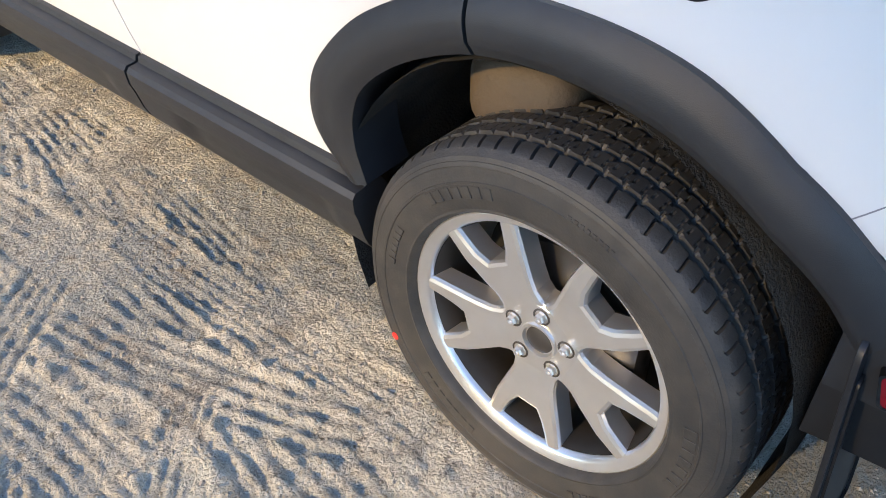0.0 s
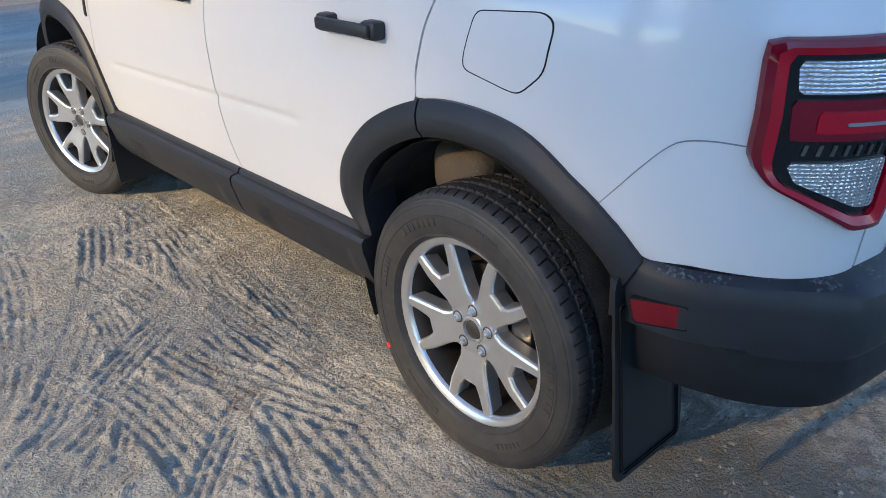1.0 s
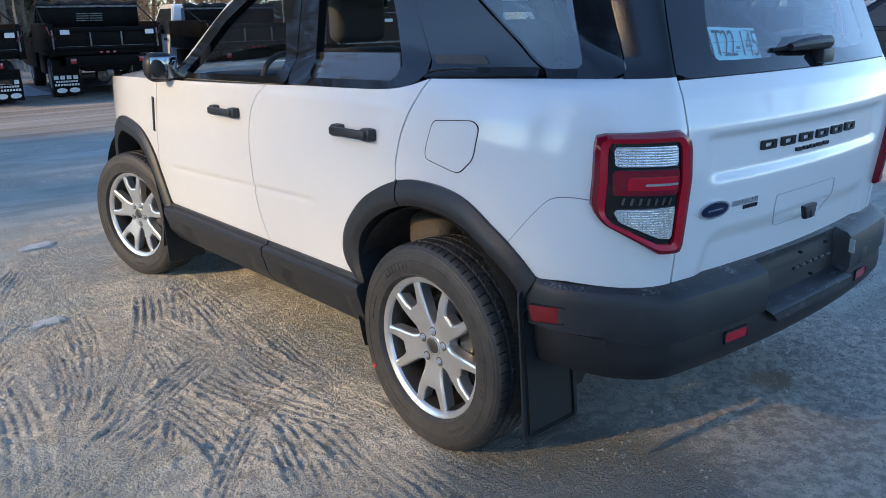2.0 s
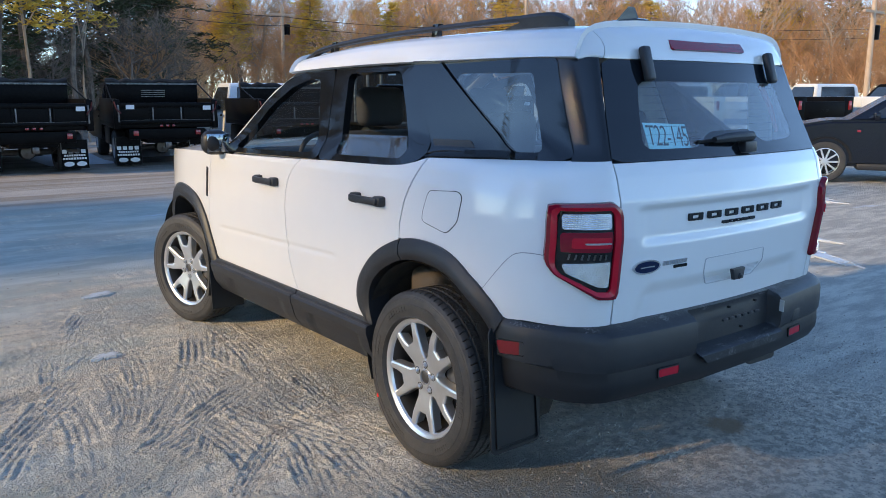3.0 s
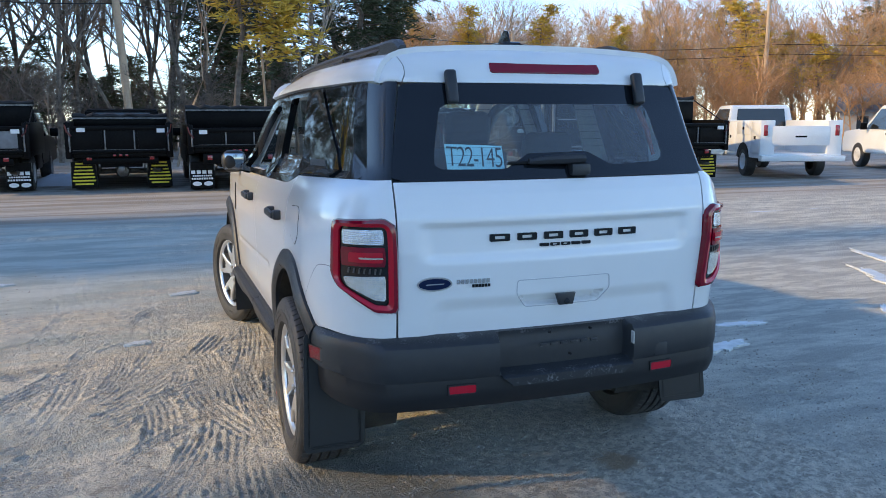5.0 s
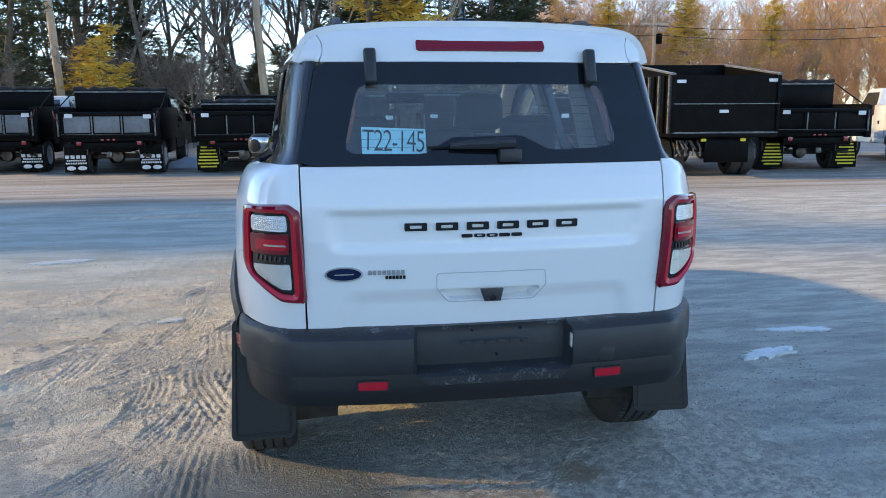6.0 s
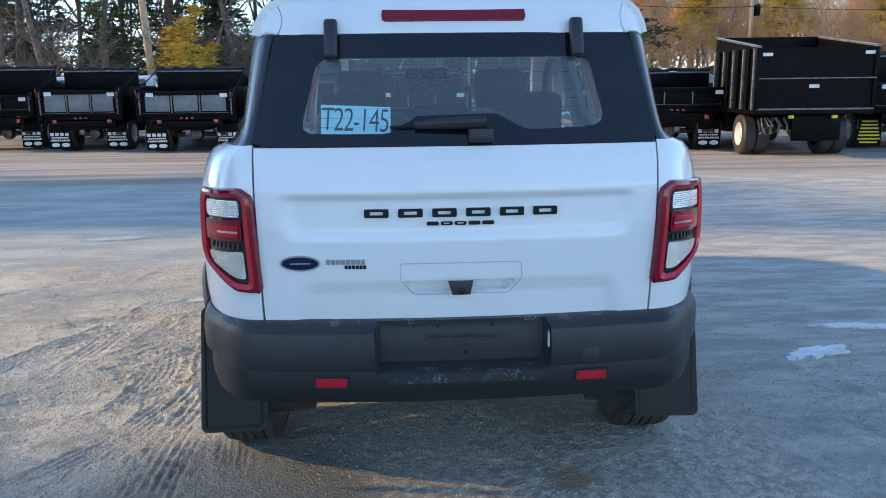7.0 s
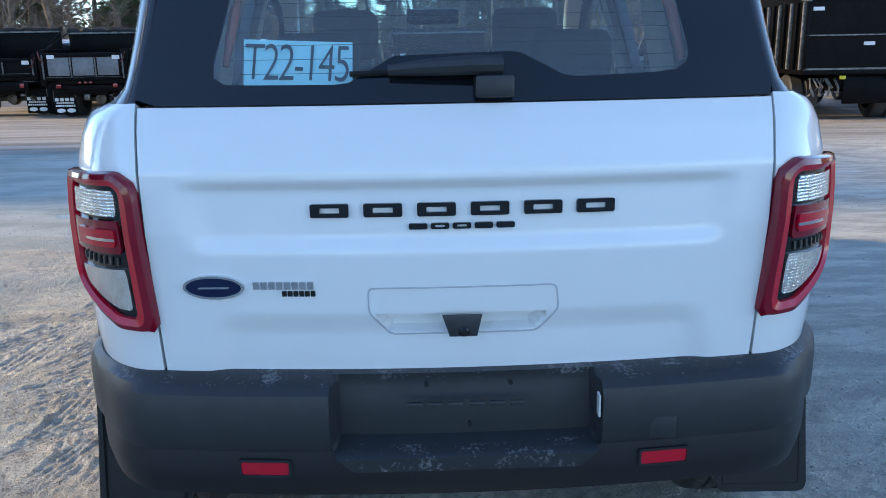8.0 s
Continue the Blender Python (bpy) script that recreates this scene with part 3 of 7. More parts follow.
def lamp(fn, out):
    lp = lambda t, z: fn(run_at(t), z)
    o = -out
    N = 72
    c = np.array((0.74, 0.96))
    even = lambda pts, r=0.014: ray_resample(rounded(pts, r), N, c)
    patch = lambda pts, r=0.010: resample(rounded(pts, r), 44)
    outer = even([(0.462, 1.118), (0.90, 1.126), (1.000, 1.100), (1.018, 0.788), (0.83, 0.793), (0.525, 0.882), (0.458, 0.925)], 0.02)
    inner = even([(0.528, 1.094), (0.885, 1.098), (0.918, 1.084), (0.928, 0.820), (0.82, 0.824), (0.565, 0.884), (0.530, 0.910)])
    mid = [a * 0.45 + b * 0.55 for a, b in zip(outer, inner)]
    root = part("tail_lamp", blob(lp, [a * 0.9 + b * 0.1 for a, b in zip(outer, inner)], out=o, lift=0.008, rim=0.014, rings=10), GLOSS, car, "tail lamp with red frame and clear lenses")
    part("red_frame", frame_ring(lp, [(outer, -0.004), (outer, 0.010), ([a * 0.8 + b * 0.2 for a, b in zip(outer, inner)], 0.022), (mid, 0.024)], o), RED_LENS, root, "deep red outer frame")
    part("light_guide", frame_ring(lp, [(mid, 0.024), ([a * 0.12 + b * 0.88 for a, b in zip(outer, inner)], 0.018), (inner, 0.016), (inner, 0.006)], o), RED_BRIGHT, root, "brighter red inner light guide")
    part("reversing_lens", blob(lp, patch([(0.552, 1.084), (0.885, 1.088), (0.892, 1.036), (0.560, 1.034)]), out=o, lift=0.014, rim=0.008, rings=6), CLEAR_LENS, root, "clear patterned lens")
    part("stop_lens", blob(lp, patch([(0.548, 1.024), (0.898, 1.028), (0.902, 0.962), (0.556, 0.960)]), out=o, lift=0.016, rim=0.01, rings=6), RED_LENS, root, "red lens")
    part("stop_bar", blob(lp, patch([(0.62, 1.008), (0.880, 1.011), (0.880, 0.977), (0.62, 0.975)], 0.006), out=o, lift=0.021, rim=0.006, rings=6), RED_BRIGHT, root, "bright red reflector bar")
    part("stop_bar_edge", blob(lp, patch([(0.70, 0.994), (0.885, 0.996), (0.885, 0.990), (0.70, 0.988)], 0.002), out=o, lift=0.0225, rim=0.002, rings=3), CHROME, root)
    part("indicator_lens", blob(lp, patch([(0.566, 0.920), (0.902, 0.928), (0.906, 0.838), (0.82, 0.841), (0.60, 0.888)]), out=o, lift=0.014, rim=0.008, rings=6), CLEAR_LENS, root, "clear patterned lens")
    for k in range(7):
        t = 0.60 + k * 0.042
        part("lamp_fin", blob(lp, [(t, 0.934), (t + 0.012, 0.934), (t + 0.018, 0.952), (t + 0.006, 0.952)], out=o, lift=0.012, rim=0.005, rings=2), STEEL, root)


lamp(LEFT, -1)
lamp(RIGHT, 1)

# greenhouse: roof, glass and black pillars
ROOF_X = [(0.702, 1.598), (0.688, 1.637), (0.668, 1.670), (0.640, 1.693), (0.600, 1.708), (0.53, 1.720), (0.36, 1.731), (0.18, 1.737), (0.0, 1.739)]


def roof_fn(u, y):
    """u from -1 to 1 across, y along."""
    t = abs(u) * (len(ROOF_X) - 1)
    t = (len(ROOF_X) - 1) - t
    i = min(int(t), len(ROOF_X) - 2)
    a = t - i
    x = ROOF_X[i][0] * (1 - a) + ROOF_X[i + 1][0] * a
    z = ROOF_X[i][1] * (1 - a) + ROOF_X[i + 1][1] * a
    drop = 0.055 * max(0, (y - 0.45) / 0.95) ** 2 + 0.022 * max(0, (-0.15 - y) / 0.42) ** 2
    h = (z - 1.598) / 0.14
    c = min(1, max(0, (0.35 - y) / 0.6))
    k = 1 - 0.05 * max(0, (-0.25 - y) / 0.35) ** 2
    z -= drop * (0.35 + 0.65 * h)
    return Vector((math.copysign(max(0.0, x - 0.048 * c * (1 - 0.2 * h - 0.5 * min(1, h) ** 4) * min(1, x / 0.5)), u) * k, y, z))


rows = [[(u, y) for u in np.linspace(-1, 1, 65)] for y in list(np.linspace(1.40, -0.50, 44)) + [-0.53, -0.556]]
part("roof", skin(roof_fn, rows, out=-1, rim=0.02), WHITE, car, "glossy white roof skin")


def spoiler_fn(u, v):
    """The band from the roof's end (v = 1) down to the glass (v = 0)."""
    zt = roof_fn(u, -0.556)
    xb = 0.60 * max(-0.93, min(0.93, u))
    pb = Vector((xb, rear_y(xb, 1.592) - 0.002, 1.592))
    w = max(0.0, (abs(u) - 0.93) / 0.07)
    if w:
        pb = pb.lerp(roof_fn(math.copysign(1.0, u), -0.556) + Vector((0, -0.003, -0.001)), w)
    k = math.sin(v * math.pi / 2)
    p = pb.lerp(zt, v)
    p.y -= 0.014 * math.sin(v * math.pi) * (1 - w)
    p.z = pb.z + (zt.z - pb.z) * (0.25 * v + 0.75 * k)
    return p


def seam_u(v):
    """Where the tailgate's upper panel ends at each side."""
    return 0.925 - 0.37 * v ** 1.6


vs14 = [i / 15 for i in range(16)]
rows = [[((seam_u(v) - 0.004) * a, v) for a in np.linspace(-1, 1, 60)] for v in vs14]
part("roof_spoiler", skin(spoiler_fn, rows, out=1, rim=0.02), WHITE, car, "white roof-end panel above the rear glass")
for sx in (-1, 1):
    rows = [[(sx * (seam_u(v) + 0.004 + (0.996 - seam_u(v)) * a), v) for a in (np.linspace(0, 1, 9) if sx > 0 else np.linspace(1, 0, 9))] for v in vs14]
    part("roof_corner", skin(spoiler_fn, rows, out=1, rim=0.02), WHITE, car)
hb = lambda x, z: Vector((x, spoiler_fn(x / 0.60, (z - 1.592) / 0.11).y, z))
part("high_stop_lamp", blob(hb, resample(rounded([(-0.226, 1.662), (0.226, 1.662), (0.229, 1.624), (-0.229, 1.624)], 0.012), 90), out=1, lift=0.016, rim=0.03, rings=3), RED_LENS, car, "wide red high-level stop lamp")


def pane(x, z):
    return Vector((x, rear_y(x, z), z))


def glass_w(z):
    return 0.640 + (0.568 - 0.640) * (z - 1.25) / 0.34


edge_o = rounded([(-glass_w(1.247), 1.247), (glass_w(1.247), 1.247), (glass_w(1.588), 1.588), (-glass_w(1.588), 1.588)], 0.02)
clear_i = rounded([(-0.475, 1.285), (-0.20, 1.283), (-0.165, 1.335), (0.135, 1.342), (0.205, 1.290), (0.44, 1.298), (0.468, 1.325), (0.428, 1.515), (-0.432, 1.515), (-0.482, 1.315)], 0.035)


NB = 160
rear_window = part("rear_window", ring(pane, ray_resample(edge_o, NB), ray_resample(clear_i, NB), out=1, lift=0.003, rim=0.005), CERAMIC, car, "tailgate glass with a black border")
gp = part("pane", blob(pane, ray_resample(clear_i, NB), out=1, lift=0.0026, rim=0.004, rings=6), GLASS, rear_window, "lightly tinted clear pane")
gp.visible_shadow = False
for k in range(8):
    z = 1.306 + 0.027 * k
    hw_ = 0.452 - 0.20 * (z - 1.306)
    segs = [(-hw_, hw_)] if z > 1.346 else [(-hw_, -0.20), (0.205, hw_)]
    for x0, x1 in segs:
        bm = bmesh.new()
        tube(bm, [pane(x0 + (x1 - x0) * i / 12, z) + Vector((0, 0.0035, 0)) for i in range(13)], 0.0005, 4)
        part("heater_line", bm, GAP, gp)
for sx in (-1, 1):
    bm = bmesh.new()
    box(bm, sx * 0.388 - 0.021, sx * 0.388 + 0.021, -0.018, 0.012, -0.062, 0.062, 0.010, 3, Matrix.Translation((0, -0.656, 1.575)) @ Matrix.Rotation(radians(-17), 4, "X"))
    part("tailgate_hinge", bm, PLASTIC, car, "black tailgate hinge cover")
# wiper
bm = bmesh.new()
box(bm, 0.030, 0.108, -0.800, -0.750, 1.256, 1.300, 0.008)
wiper = part("rear_wiper", bm, PLASTIC, car, "black rear wiper")
bm = bmesh.new()
tube(bm, [(0.085, -0.785, 1.318), (0.03, -0.785, 1.318), (-0.06, -0.780, 1.315), (-0.135, -0.775, 1.310)], [0.019, 0.020, 0.017, 0.011], 10)
part("wiper_arm", bm, PLASTIC, wiper)
bm = bmesh.new()
tube(bm, [(0.07, -0.764, 1.312), (-0.14, -0.762, 1.306), (-0.21, -0.758, 1.304)], 0.006, 6)
part("wiper_blade", bm, GAP, wiper)

# side windows
OPEN_F = [(1.86, 1.178), (0.965, 1.200), (1.075, 1.552), (1.20, 1.545), (1.36, 1.51), (1.56, 1.415), (1.74, 1.285)]
OPEN_R = [(0.755, 1.204), (0.215, 1.215), (0.245, 1.27), (0.300, 1.41), (0.385, 1.572), (0.815, 1.568)]
for sx, fn, o in ((-1, LEFT, -1), (1, RIGHT, 1)):
    fo = resample(rounded([(2.02, 1.150), (1.06, 1.168), (0.895, 1.173), (0.945, 1.600), (1.20, 1.592), (1.42, 1.552), (1.64, 1.44), (1.86, 1.285)], 0.02), 90)
    fi = resample(rounded(OPEN_F, 0.035), 90)
    # line the two outlines up by bearing
    c = np.array((1.35, 1.36))
    fo, fi = ray_resample(fo, 90, c), ray_resample(fi, 90, c)
    part("window_frame", ring(fn, fo, fi, out=o, lift=-0.004, rim=0.035), GLOSS, car, "gloss black door window frame")
    c = np.array((0.55, 1.38))
    ro = ray_resample(rounded([(0.889, 1.172), (0.28, 1.182), (0.17, 1.196), (0.080, 1.226), (0.200, 1.42), (0.316, 1.603), (0.939, 1.600)], 0.015), 90, c)
    ri = ray_resample(rounded(OPEN_R, 0.035), 90, c)
    part("window_frame", ring(fn, ro, ri, out=o, lift=-0.004, rim=0.035), GLOSS, car, "gloss black door window frame")
    # half-lowered rear door pane
    wp = part("door_pane", blob(lambda s, z, f=fn: f(s, z) + Vector((sx * -0.022, 0, 0)), [(0.93, 1.19), (0.20, 1.20), (0.285, 1.299), (0.92, 1.290)], out=o, lift=0.0, rim=0.004, rings=3), GLASS, car, "half-lowered door window pane")
    wp.visible_shadow = False
    if sx > 0:
        wp2 = part("door_pane", blob(lambda s, z, f=fn: f(s, z) + Vector((sx * -0.022, 0, 0)), OPEN_F, out=o, lift=0.0, rim=0.004, rings=3), GLASS, car)
        wp2.visible_shadow = False
    # wedge pillar and quarter glass
    part("wedge_pillar", quad(fn, [(0.072, 1.230), (-0.365, 1.247), (0.145, 1.603), (0.310, 1.606)], 14, 16, out=o, lift=0.004, rim=0.03), GLOSS, car, "gloss black wedge pillar")
    part("pillar_slot", blob(fn, rounded([(0.078, 1.264), (-0.150, 1.270), (-0.118, 1.298), (0.095, 1.295)], 0.008), out=o, lift=0.008, rim=0.006), PLASTIC, car)
    qo = rounded([(-0.378, 1.249), (-0.596, 1.254), (-0.520, 1.596), (0.130, 1.602)], 0.012)
    qi = rounded([(-0.340, 1.268), (-0.462, 1.272), (-0.428, 1.42), (-0.400, 1.548), (0.032, 1.552), (0.036, 1.535)], 0.025)
    c = np.array((-0.30, 1.42))
    part("quarter_window", ring(fn, ray_resample(qo, 80, c), ray_resample(qi, 80, c), out=o, lift=-0.002, rim=0.01), CERAMIC, car, "rear quarter window with a black border")
    q = part("quarter_pane", blob(fn, ray_resample(qi, 80, c), out=o, lift=-0.003, rim=0.004, rings=5), GLASS_DARK, car, "dark tinted quarter pane")
    q.visible_shadow = False
    part("rear_pillar", quad(fn, [(-0.602, 1.250), (run_at(0.997), 1.254), (run_at(0.997), 1.594), (-0.526, 1.596)], 14, 12, out=o, lift=0.0, rim=0.02), SATIN, car, "gloss black rear pillar")
    # windscreen pillar
    bm = bmesh.new()
    prism(bm, [(sx * 0.80, 2.12, 1.14), (sx * 0.755, 1.85, 1.30), (sx * 0.715, 1.62, 1.46), (sx * 0.685, 1.40, 1.575), (sx * 0.665, 1.37, 1.60), (sx * 0.70, 1.62, 1.49), (sx * 0.74, 1.87, 1.33), (sx * 0.78, 2.16, 1.145)], (sx * -0.07, 0.03, 0), 0.01)
    part("windscreen_pillar", bm, WHITE, car)
    # mirror
    bm = bmesh.new()
    box(bm, *sorted((sx * 0.815, sx * 0.972)), 1.965, 2.085, 1.130, 1.272, 0.055, 5)
    mir = part("door_mirror", bm, VALANCE, car, "black door mirror")
    bm = bmesh.new()
    box(bm, -0.062, 0.062, -0.006, 0.006, -0.052, 0.052, 0.004, 2, Matrix.Translation((sx * 0.895, 1.972, 1.20)) @ Matrix.Rotation(radians(3), 4, "X") @ Matrix.Rotation(radians(sx * 14), 4, "Z"))
    part("mirror_glass", bm, MIRROR, mir, "tinted mirror glass")
    bm = bmesh.new()
    box(bm, *sorted((sx * 0.78, sx * 0.86)), 1.98, 2.06, 1.125, 1.165, 0.012)
    part("mirror_arm", bm, PLASTIC, mir)
    # roof rail
    bm = bmesh.new()
    rail = [(0.602, 1.40, 1.655), (0.592, 1.27, 1.697), (0.575, 1.05, 1.722), (0.552, 0.75, 1.740), (0.530, 0.45, 1.750), (0.508, 0.15, 1.756), (0.490, -0.10, 1.760), (0.480, -0.30, 1.760), (0.482, -0.385, 1.730)]
    rws = []
    cf = curve_fn(rail)
    for i in range(61):
        p = cf(i / 60)
        h = 0.011
        bot = -0.024 if i < 3 else (-0.030 - 0.014 * step(-0.12, -0.20, p[1]) if p[1] < -0.14 else -h)
        bot = max(bot, 1.715 - p[2]) if p[1] < -0.14 else bot
        rws.append([bm.verts.new((sx * (p[0] + a), p[1], p[2] + b)) for a, b in ((-0.018, bot), (0.017, bot), (0.021, -0.002), (0.009, h), (-0.012, h))])
    for r, q2 in zip(rws, rws[1:]):
        for j in range(5):
            f = (r[j], r[(j + 1) % 5], q2[(j + 1) % 5], q2[j])
            bm.faces.new(f if sx > 0 else f[::-1])
    bm.faces.new(rws[0]); bm.faces.new(rws[-1])
    rl = part("roof_rail", bm, PLASTIC, car, "black raised roof rail")
    for xa, ya, lean, za in ((0.582, 1.14, 0.03, 1.66), (0.524, 0.37, 0.012, 1.70)):
        bm = bmesh.new()
        prism(bm, [(sx * (xa - 0.012), ya - 0.022, za + 0.07), (sx * (xa - 0.012), ya + 0.018, za + 0.07), (sx * (xa - 0.012), ya + 0.022 + lean, za), (sx * (xa - 0.012), ya - 0.022 + lean, za)], (sx * 0.026, 0, 0), 0.003)
        part("rail_foot", bm, GLOSS, rl)
    # low plinth that closes the rail's rear end
    bm = bmesh.new()
    prism(bm, [(sx * 0.474, -0.02, 1.722), (sx * 0.474, -0.36, 1.712), (sx * 0.474, -0.36, 1.735), (sx * 0.474, -0.14, 1.752)], (sx * 0.020, 0, 0), 0.003)
    part("rail_plinth", bm, PLASTIC, rl)
# aerial fin
bm = bmesh.new()
prism(bm, [(0.006, -0.12, 1.73), (0.006, -0.29, 1.73), (0.006, -0.285, 1.775), (0.006, -0.262, 1.822), (0.006, -0.235, 1.828), (0.006, -0.17, 1.775)], (0.010, 0, 0), 0.003)
prism(bm, [(-0.022, -0.10, 1.73), (-0.030, -0.31, 1.73), (0.052, -0.31, 1.73), (0.044, -0.10, 1.73)], (0, 0, 0.046), 0.012)
part("aerial_fin", bm, GLOSS, car, "black shark-fin aerial")
# windscreen and bonnet
bm = bmesh.new()
for a, b in (((-0.74, 2.10, 1.16), (0.74, 2.10, 1.16)),):
    n = 12
    r0 = [bm.verts.new((0.77 * u, 2.14 + 0.14 * (1 - u * u), 1.145)) for u in np.linspace(-1, 1, n)]
    r1 = [bm.verts.new((0.65 * u, 1.39 + 0.06 * (1 - u * u), 1.615)) for u in np.linspace(-1, 1, n)]
    for i in range(n - 1):
        bm.faces.new((r0[i], r0[i + 1], r1[i + 1], r1[i]))
ws = part("windscreen", bm, GLASS, car, "clear windscreen")
ws.visible_shadow = False


def bonnet_fn(u, y):
    w = 0.845 - (0.24 * max(0, (y - 2.6) / 0.8) ** 2)
    z = 1.150 - 0.025 * ((y - 2.15) / 1.2) ** 2 * 2 + 0.035 * (1 - u * u) - 0.02 * abs(u) ** 6
    return Vector((w * u, y, z))


rows = [[(u, y) for u in np.linspace(-1, 1, 30)] for y in np.linspace(2.20, 3.40, 20)]
part("bonnet", skin(bonnet_fn, rows, out=1, rim=0.05), WHITE, car)
bm = bmesh.new()
box(bm, -0.62, 0.62, 3.10, 3.50, 0.30, 1.04, 0.06, 3)
part("front_bumper", bm, PLASTIC, car, "dark front bumper and grille")

# fuel door
fuel = resample(rounded([(-0.022, 1.106), (-0.205, 1.120), (-0.235, 1.105), (-0.215, 1.010), (-0.155, 0.962), (-0.125, 0.962), (0.010, 0.985), (0.012, 1.010)], 0.022), 90)
fc = sum(fuel) / len(fuel)
part("fuel_door_gap", blob(LEFT, [fc + (p - fc) * 1.035 for p in fuel], out=-1, lift=0.0008, rim=0.002), GAP, car)
part("fuel_door", blob(LEFT, fuel, out=-1, lift=0.0016, rim=0.002), WHITE, car, "white fuel filler door")
# bumper-to-quarter seam
for pts in ([(-0.345, 0.782), (-0.362, 0.805), (-0.412, 0.878), (-0.446, 0.922), (-0.470, 0.938), (-0.510, 0.943), (-0.556, 0.940)],):
    f = curve_fn(pts)
    a = [f(u) for u in np.linspace(0, 1, 24)]
    loop = [p + np.array((0.0, 0.0014)) for p in a] + [p - np.array((0.0, 0.0014)) for p in a[::-1]]
    bm = bmesh.new()
    top = [bm.verts.new(LEFT(*p) - normal_of(LEFT, *p) * 0.0006) for p in loop]
    for i in range(23):
        bm.faces.new((top[i], top[i + 1], top[46 - i], top[47 - i]))
    part("panel_seam", bm, material("seam_grey", (0.22, 0.22, 0.24), 0.7), car)

# rear bumper
BUMP = [(-0.03, 0.698), (0.008, 0.696), (0.046, 0.683), (0.061, 0.668), (0.067, 0.645), (0.068, 0.60), (0.066, 0.560), (0.058, 0.544), (0.062, 0.505), (0.058, 0.472), (0.034, 0.432), (-0.08, 0.412)]


def bump_path(q):
    """q from -1 (left wheel arch) to 1: run along the car's tail."""
    a = abs(q)
    fn = LEFT if q < 0 else RIGHT
    if a > 0.42:
        s = YC - 0.08 - (ARC - 0.08) * (1 - a) / 0.58
        return fn, s
    return None, math.copysign(0.63 * a / 0.42, q)


bm = bmesh.new()
cols = []
qs = sorted(set(list(np.linspace(-1, 1, 121)) + [k * q for k in (-1, 1) for q in np.linspace(0.164, 0.192, 9)]))
for q in qs:
    fn, v = bump_path(q)
    col = []
    for k, (off, z) in enumerate(BUMP):
        off2 = off
        if fn is None:
            x = v
            p = Vector((x, rear_y(x, 0.72), z))
            nrm = Vector((0.10 * x / 0.63, -1, 0)).normalized()
            ins = 1 - step(0.262, 0.278, abs(x - 0.005))
            if 3 <= k <= 6:
                off2 = off - 0.055 * ins
            if k == 2:
                off2 = off - 0.040 * ins
        else:
            p = fn(v, 0.70).copy(); p.z = z
            nrm = normal_of(fn, v, 0.70) * (-1 if q < 0 else 1)
            nrm.z = 0; nrm.normalize()
            fl = step(0.62, 0.95, abs(q))
            off2 = off * (1 - 0.62 * step(0.42, 0.70, abs(q)) + 0.12 * fl - 0.34 * step(0.82, 1.0, abs(q)))
            if k < 2:
                p.z += 0.008 * fl
            # the lower edge climbs towards the wheel
            if k >= 7:
                z2 = z + 0.012 * fl
                p.z = z2
                off2 -= 0.02 * fl
            if k <= 1:
                p.z -= 0.008 * fl
        col.append(bm.verts.new(p + nrm * off2))
    cols.append(col)
for c, d in zip(cols, cols[1:]):
    for j in range(len(c) - 1):
        f = bm.faces.new((c[j], c[j + 1], d[j + 1], d[j]))
        if j < 2:
            f.material_index = 1
        # lower faces go darker: the shade under the crease is put into the colour
        if j > 6:
            f.material_index = 2
bm.faces.new(cols[0]); bm.faces.new(cols[-1])
bumper = part("rear_bumper", bm, PLASTIC, car, "dark grey plastic rear bumper with a plate recess", sharp=28)
bumper.data.materials.append(SCUFF)
bumper.data.materials.append(VALANCE)
bm = bmesh.new()
step_rows = [[(x0, -0.800, 0.556), (x1, -0.800, 0.556)] for x0, x1 in ((-0.255, 0.265),)] + [[(-0.268, -0.858, 0.545), (0.278, -0.858, 0.545)], [(-0.262, -0.867, 0.538), (0.272, -0.867, 0.538)], [(-0.226, -0.866, 0.508), (0.236, -0.866, 0.508)], [(-0.222, -0.85, 0.502), (0.232, -0.85, 0.502)], [(-0.222, -0.80, 0.502), (0.232, -0.80, 0.502)]]
srs = [[bm.verts.new(Vector(a).lerp(Vector(b), k / 16)) for k in range(17)] for a, b in step_rows]
for r, q in zip(srs, srs[1:] + srs[:1]):
    for k in range(16):
        bm.faces.new((r[k], q[k], q[k + 1], r[k + 1]))
bm.faces.new([r[0] for r in srs]); bm.faces.new([r[-1] for r in srs][::-1])
bmesh.ops.recalc_face_normals(bm, faces=bm.faces)
part("bumper_step", bm, SCUFF, bumper, "scuffed bumper step")
for xc in (-0.414, 0.420):
    rb = lambda x, z: Vector((x, rear_y(x, 0.72) - 0.061, z))
    ro = rounded([(xc - 0.056, 0.529), (xc + 0.056, 0.529), (xc + 0.055, 0.489), (xc - 0.055, 0.489)], 0.008)
    ri = rounded([(xc - 0.050, 0.5235), (xc + 0.050, 0.5235), (xc + 0.049, 0.4945), (xc - 0.049, 0.4945)], 0.006)
    bez = part("reflector_bezel", ring(rb, ro, ri, out=1, lift=0.006, rim=0.03), VALANCE, bumper)
    part("bumper_reflector", blob(rb, ri, out=1, lift=0.004, rim=0.02, rings=2), RED_BRIGHT, bez, "red bumper reflector")
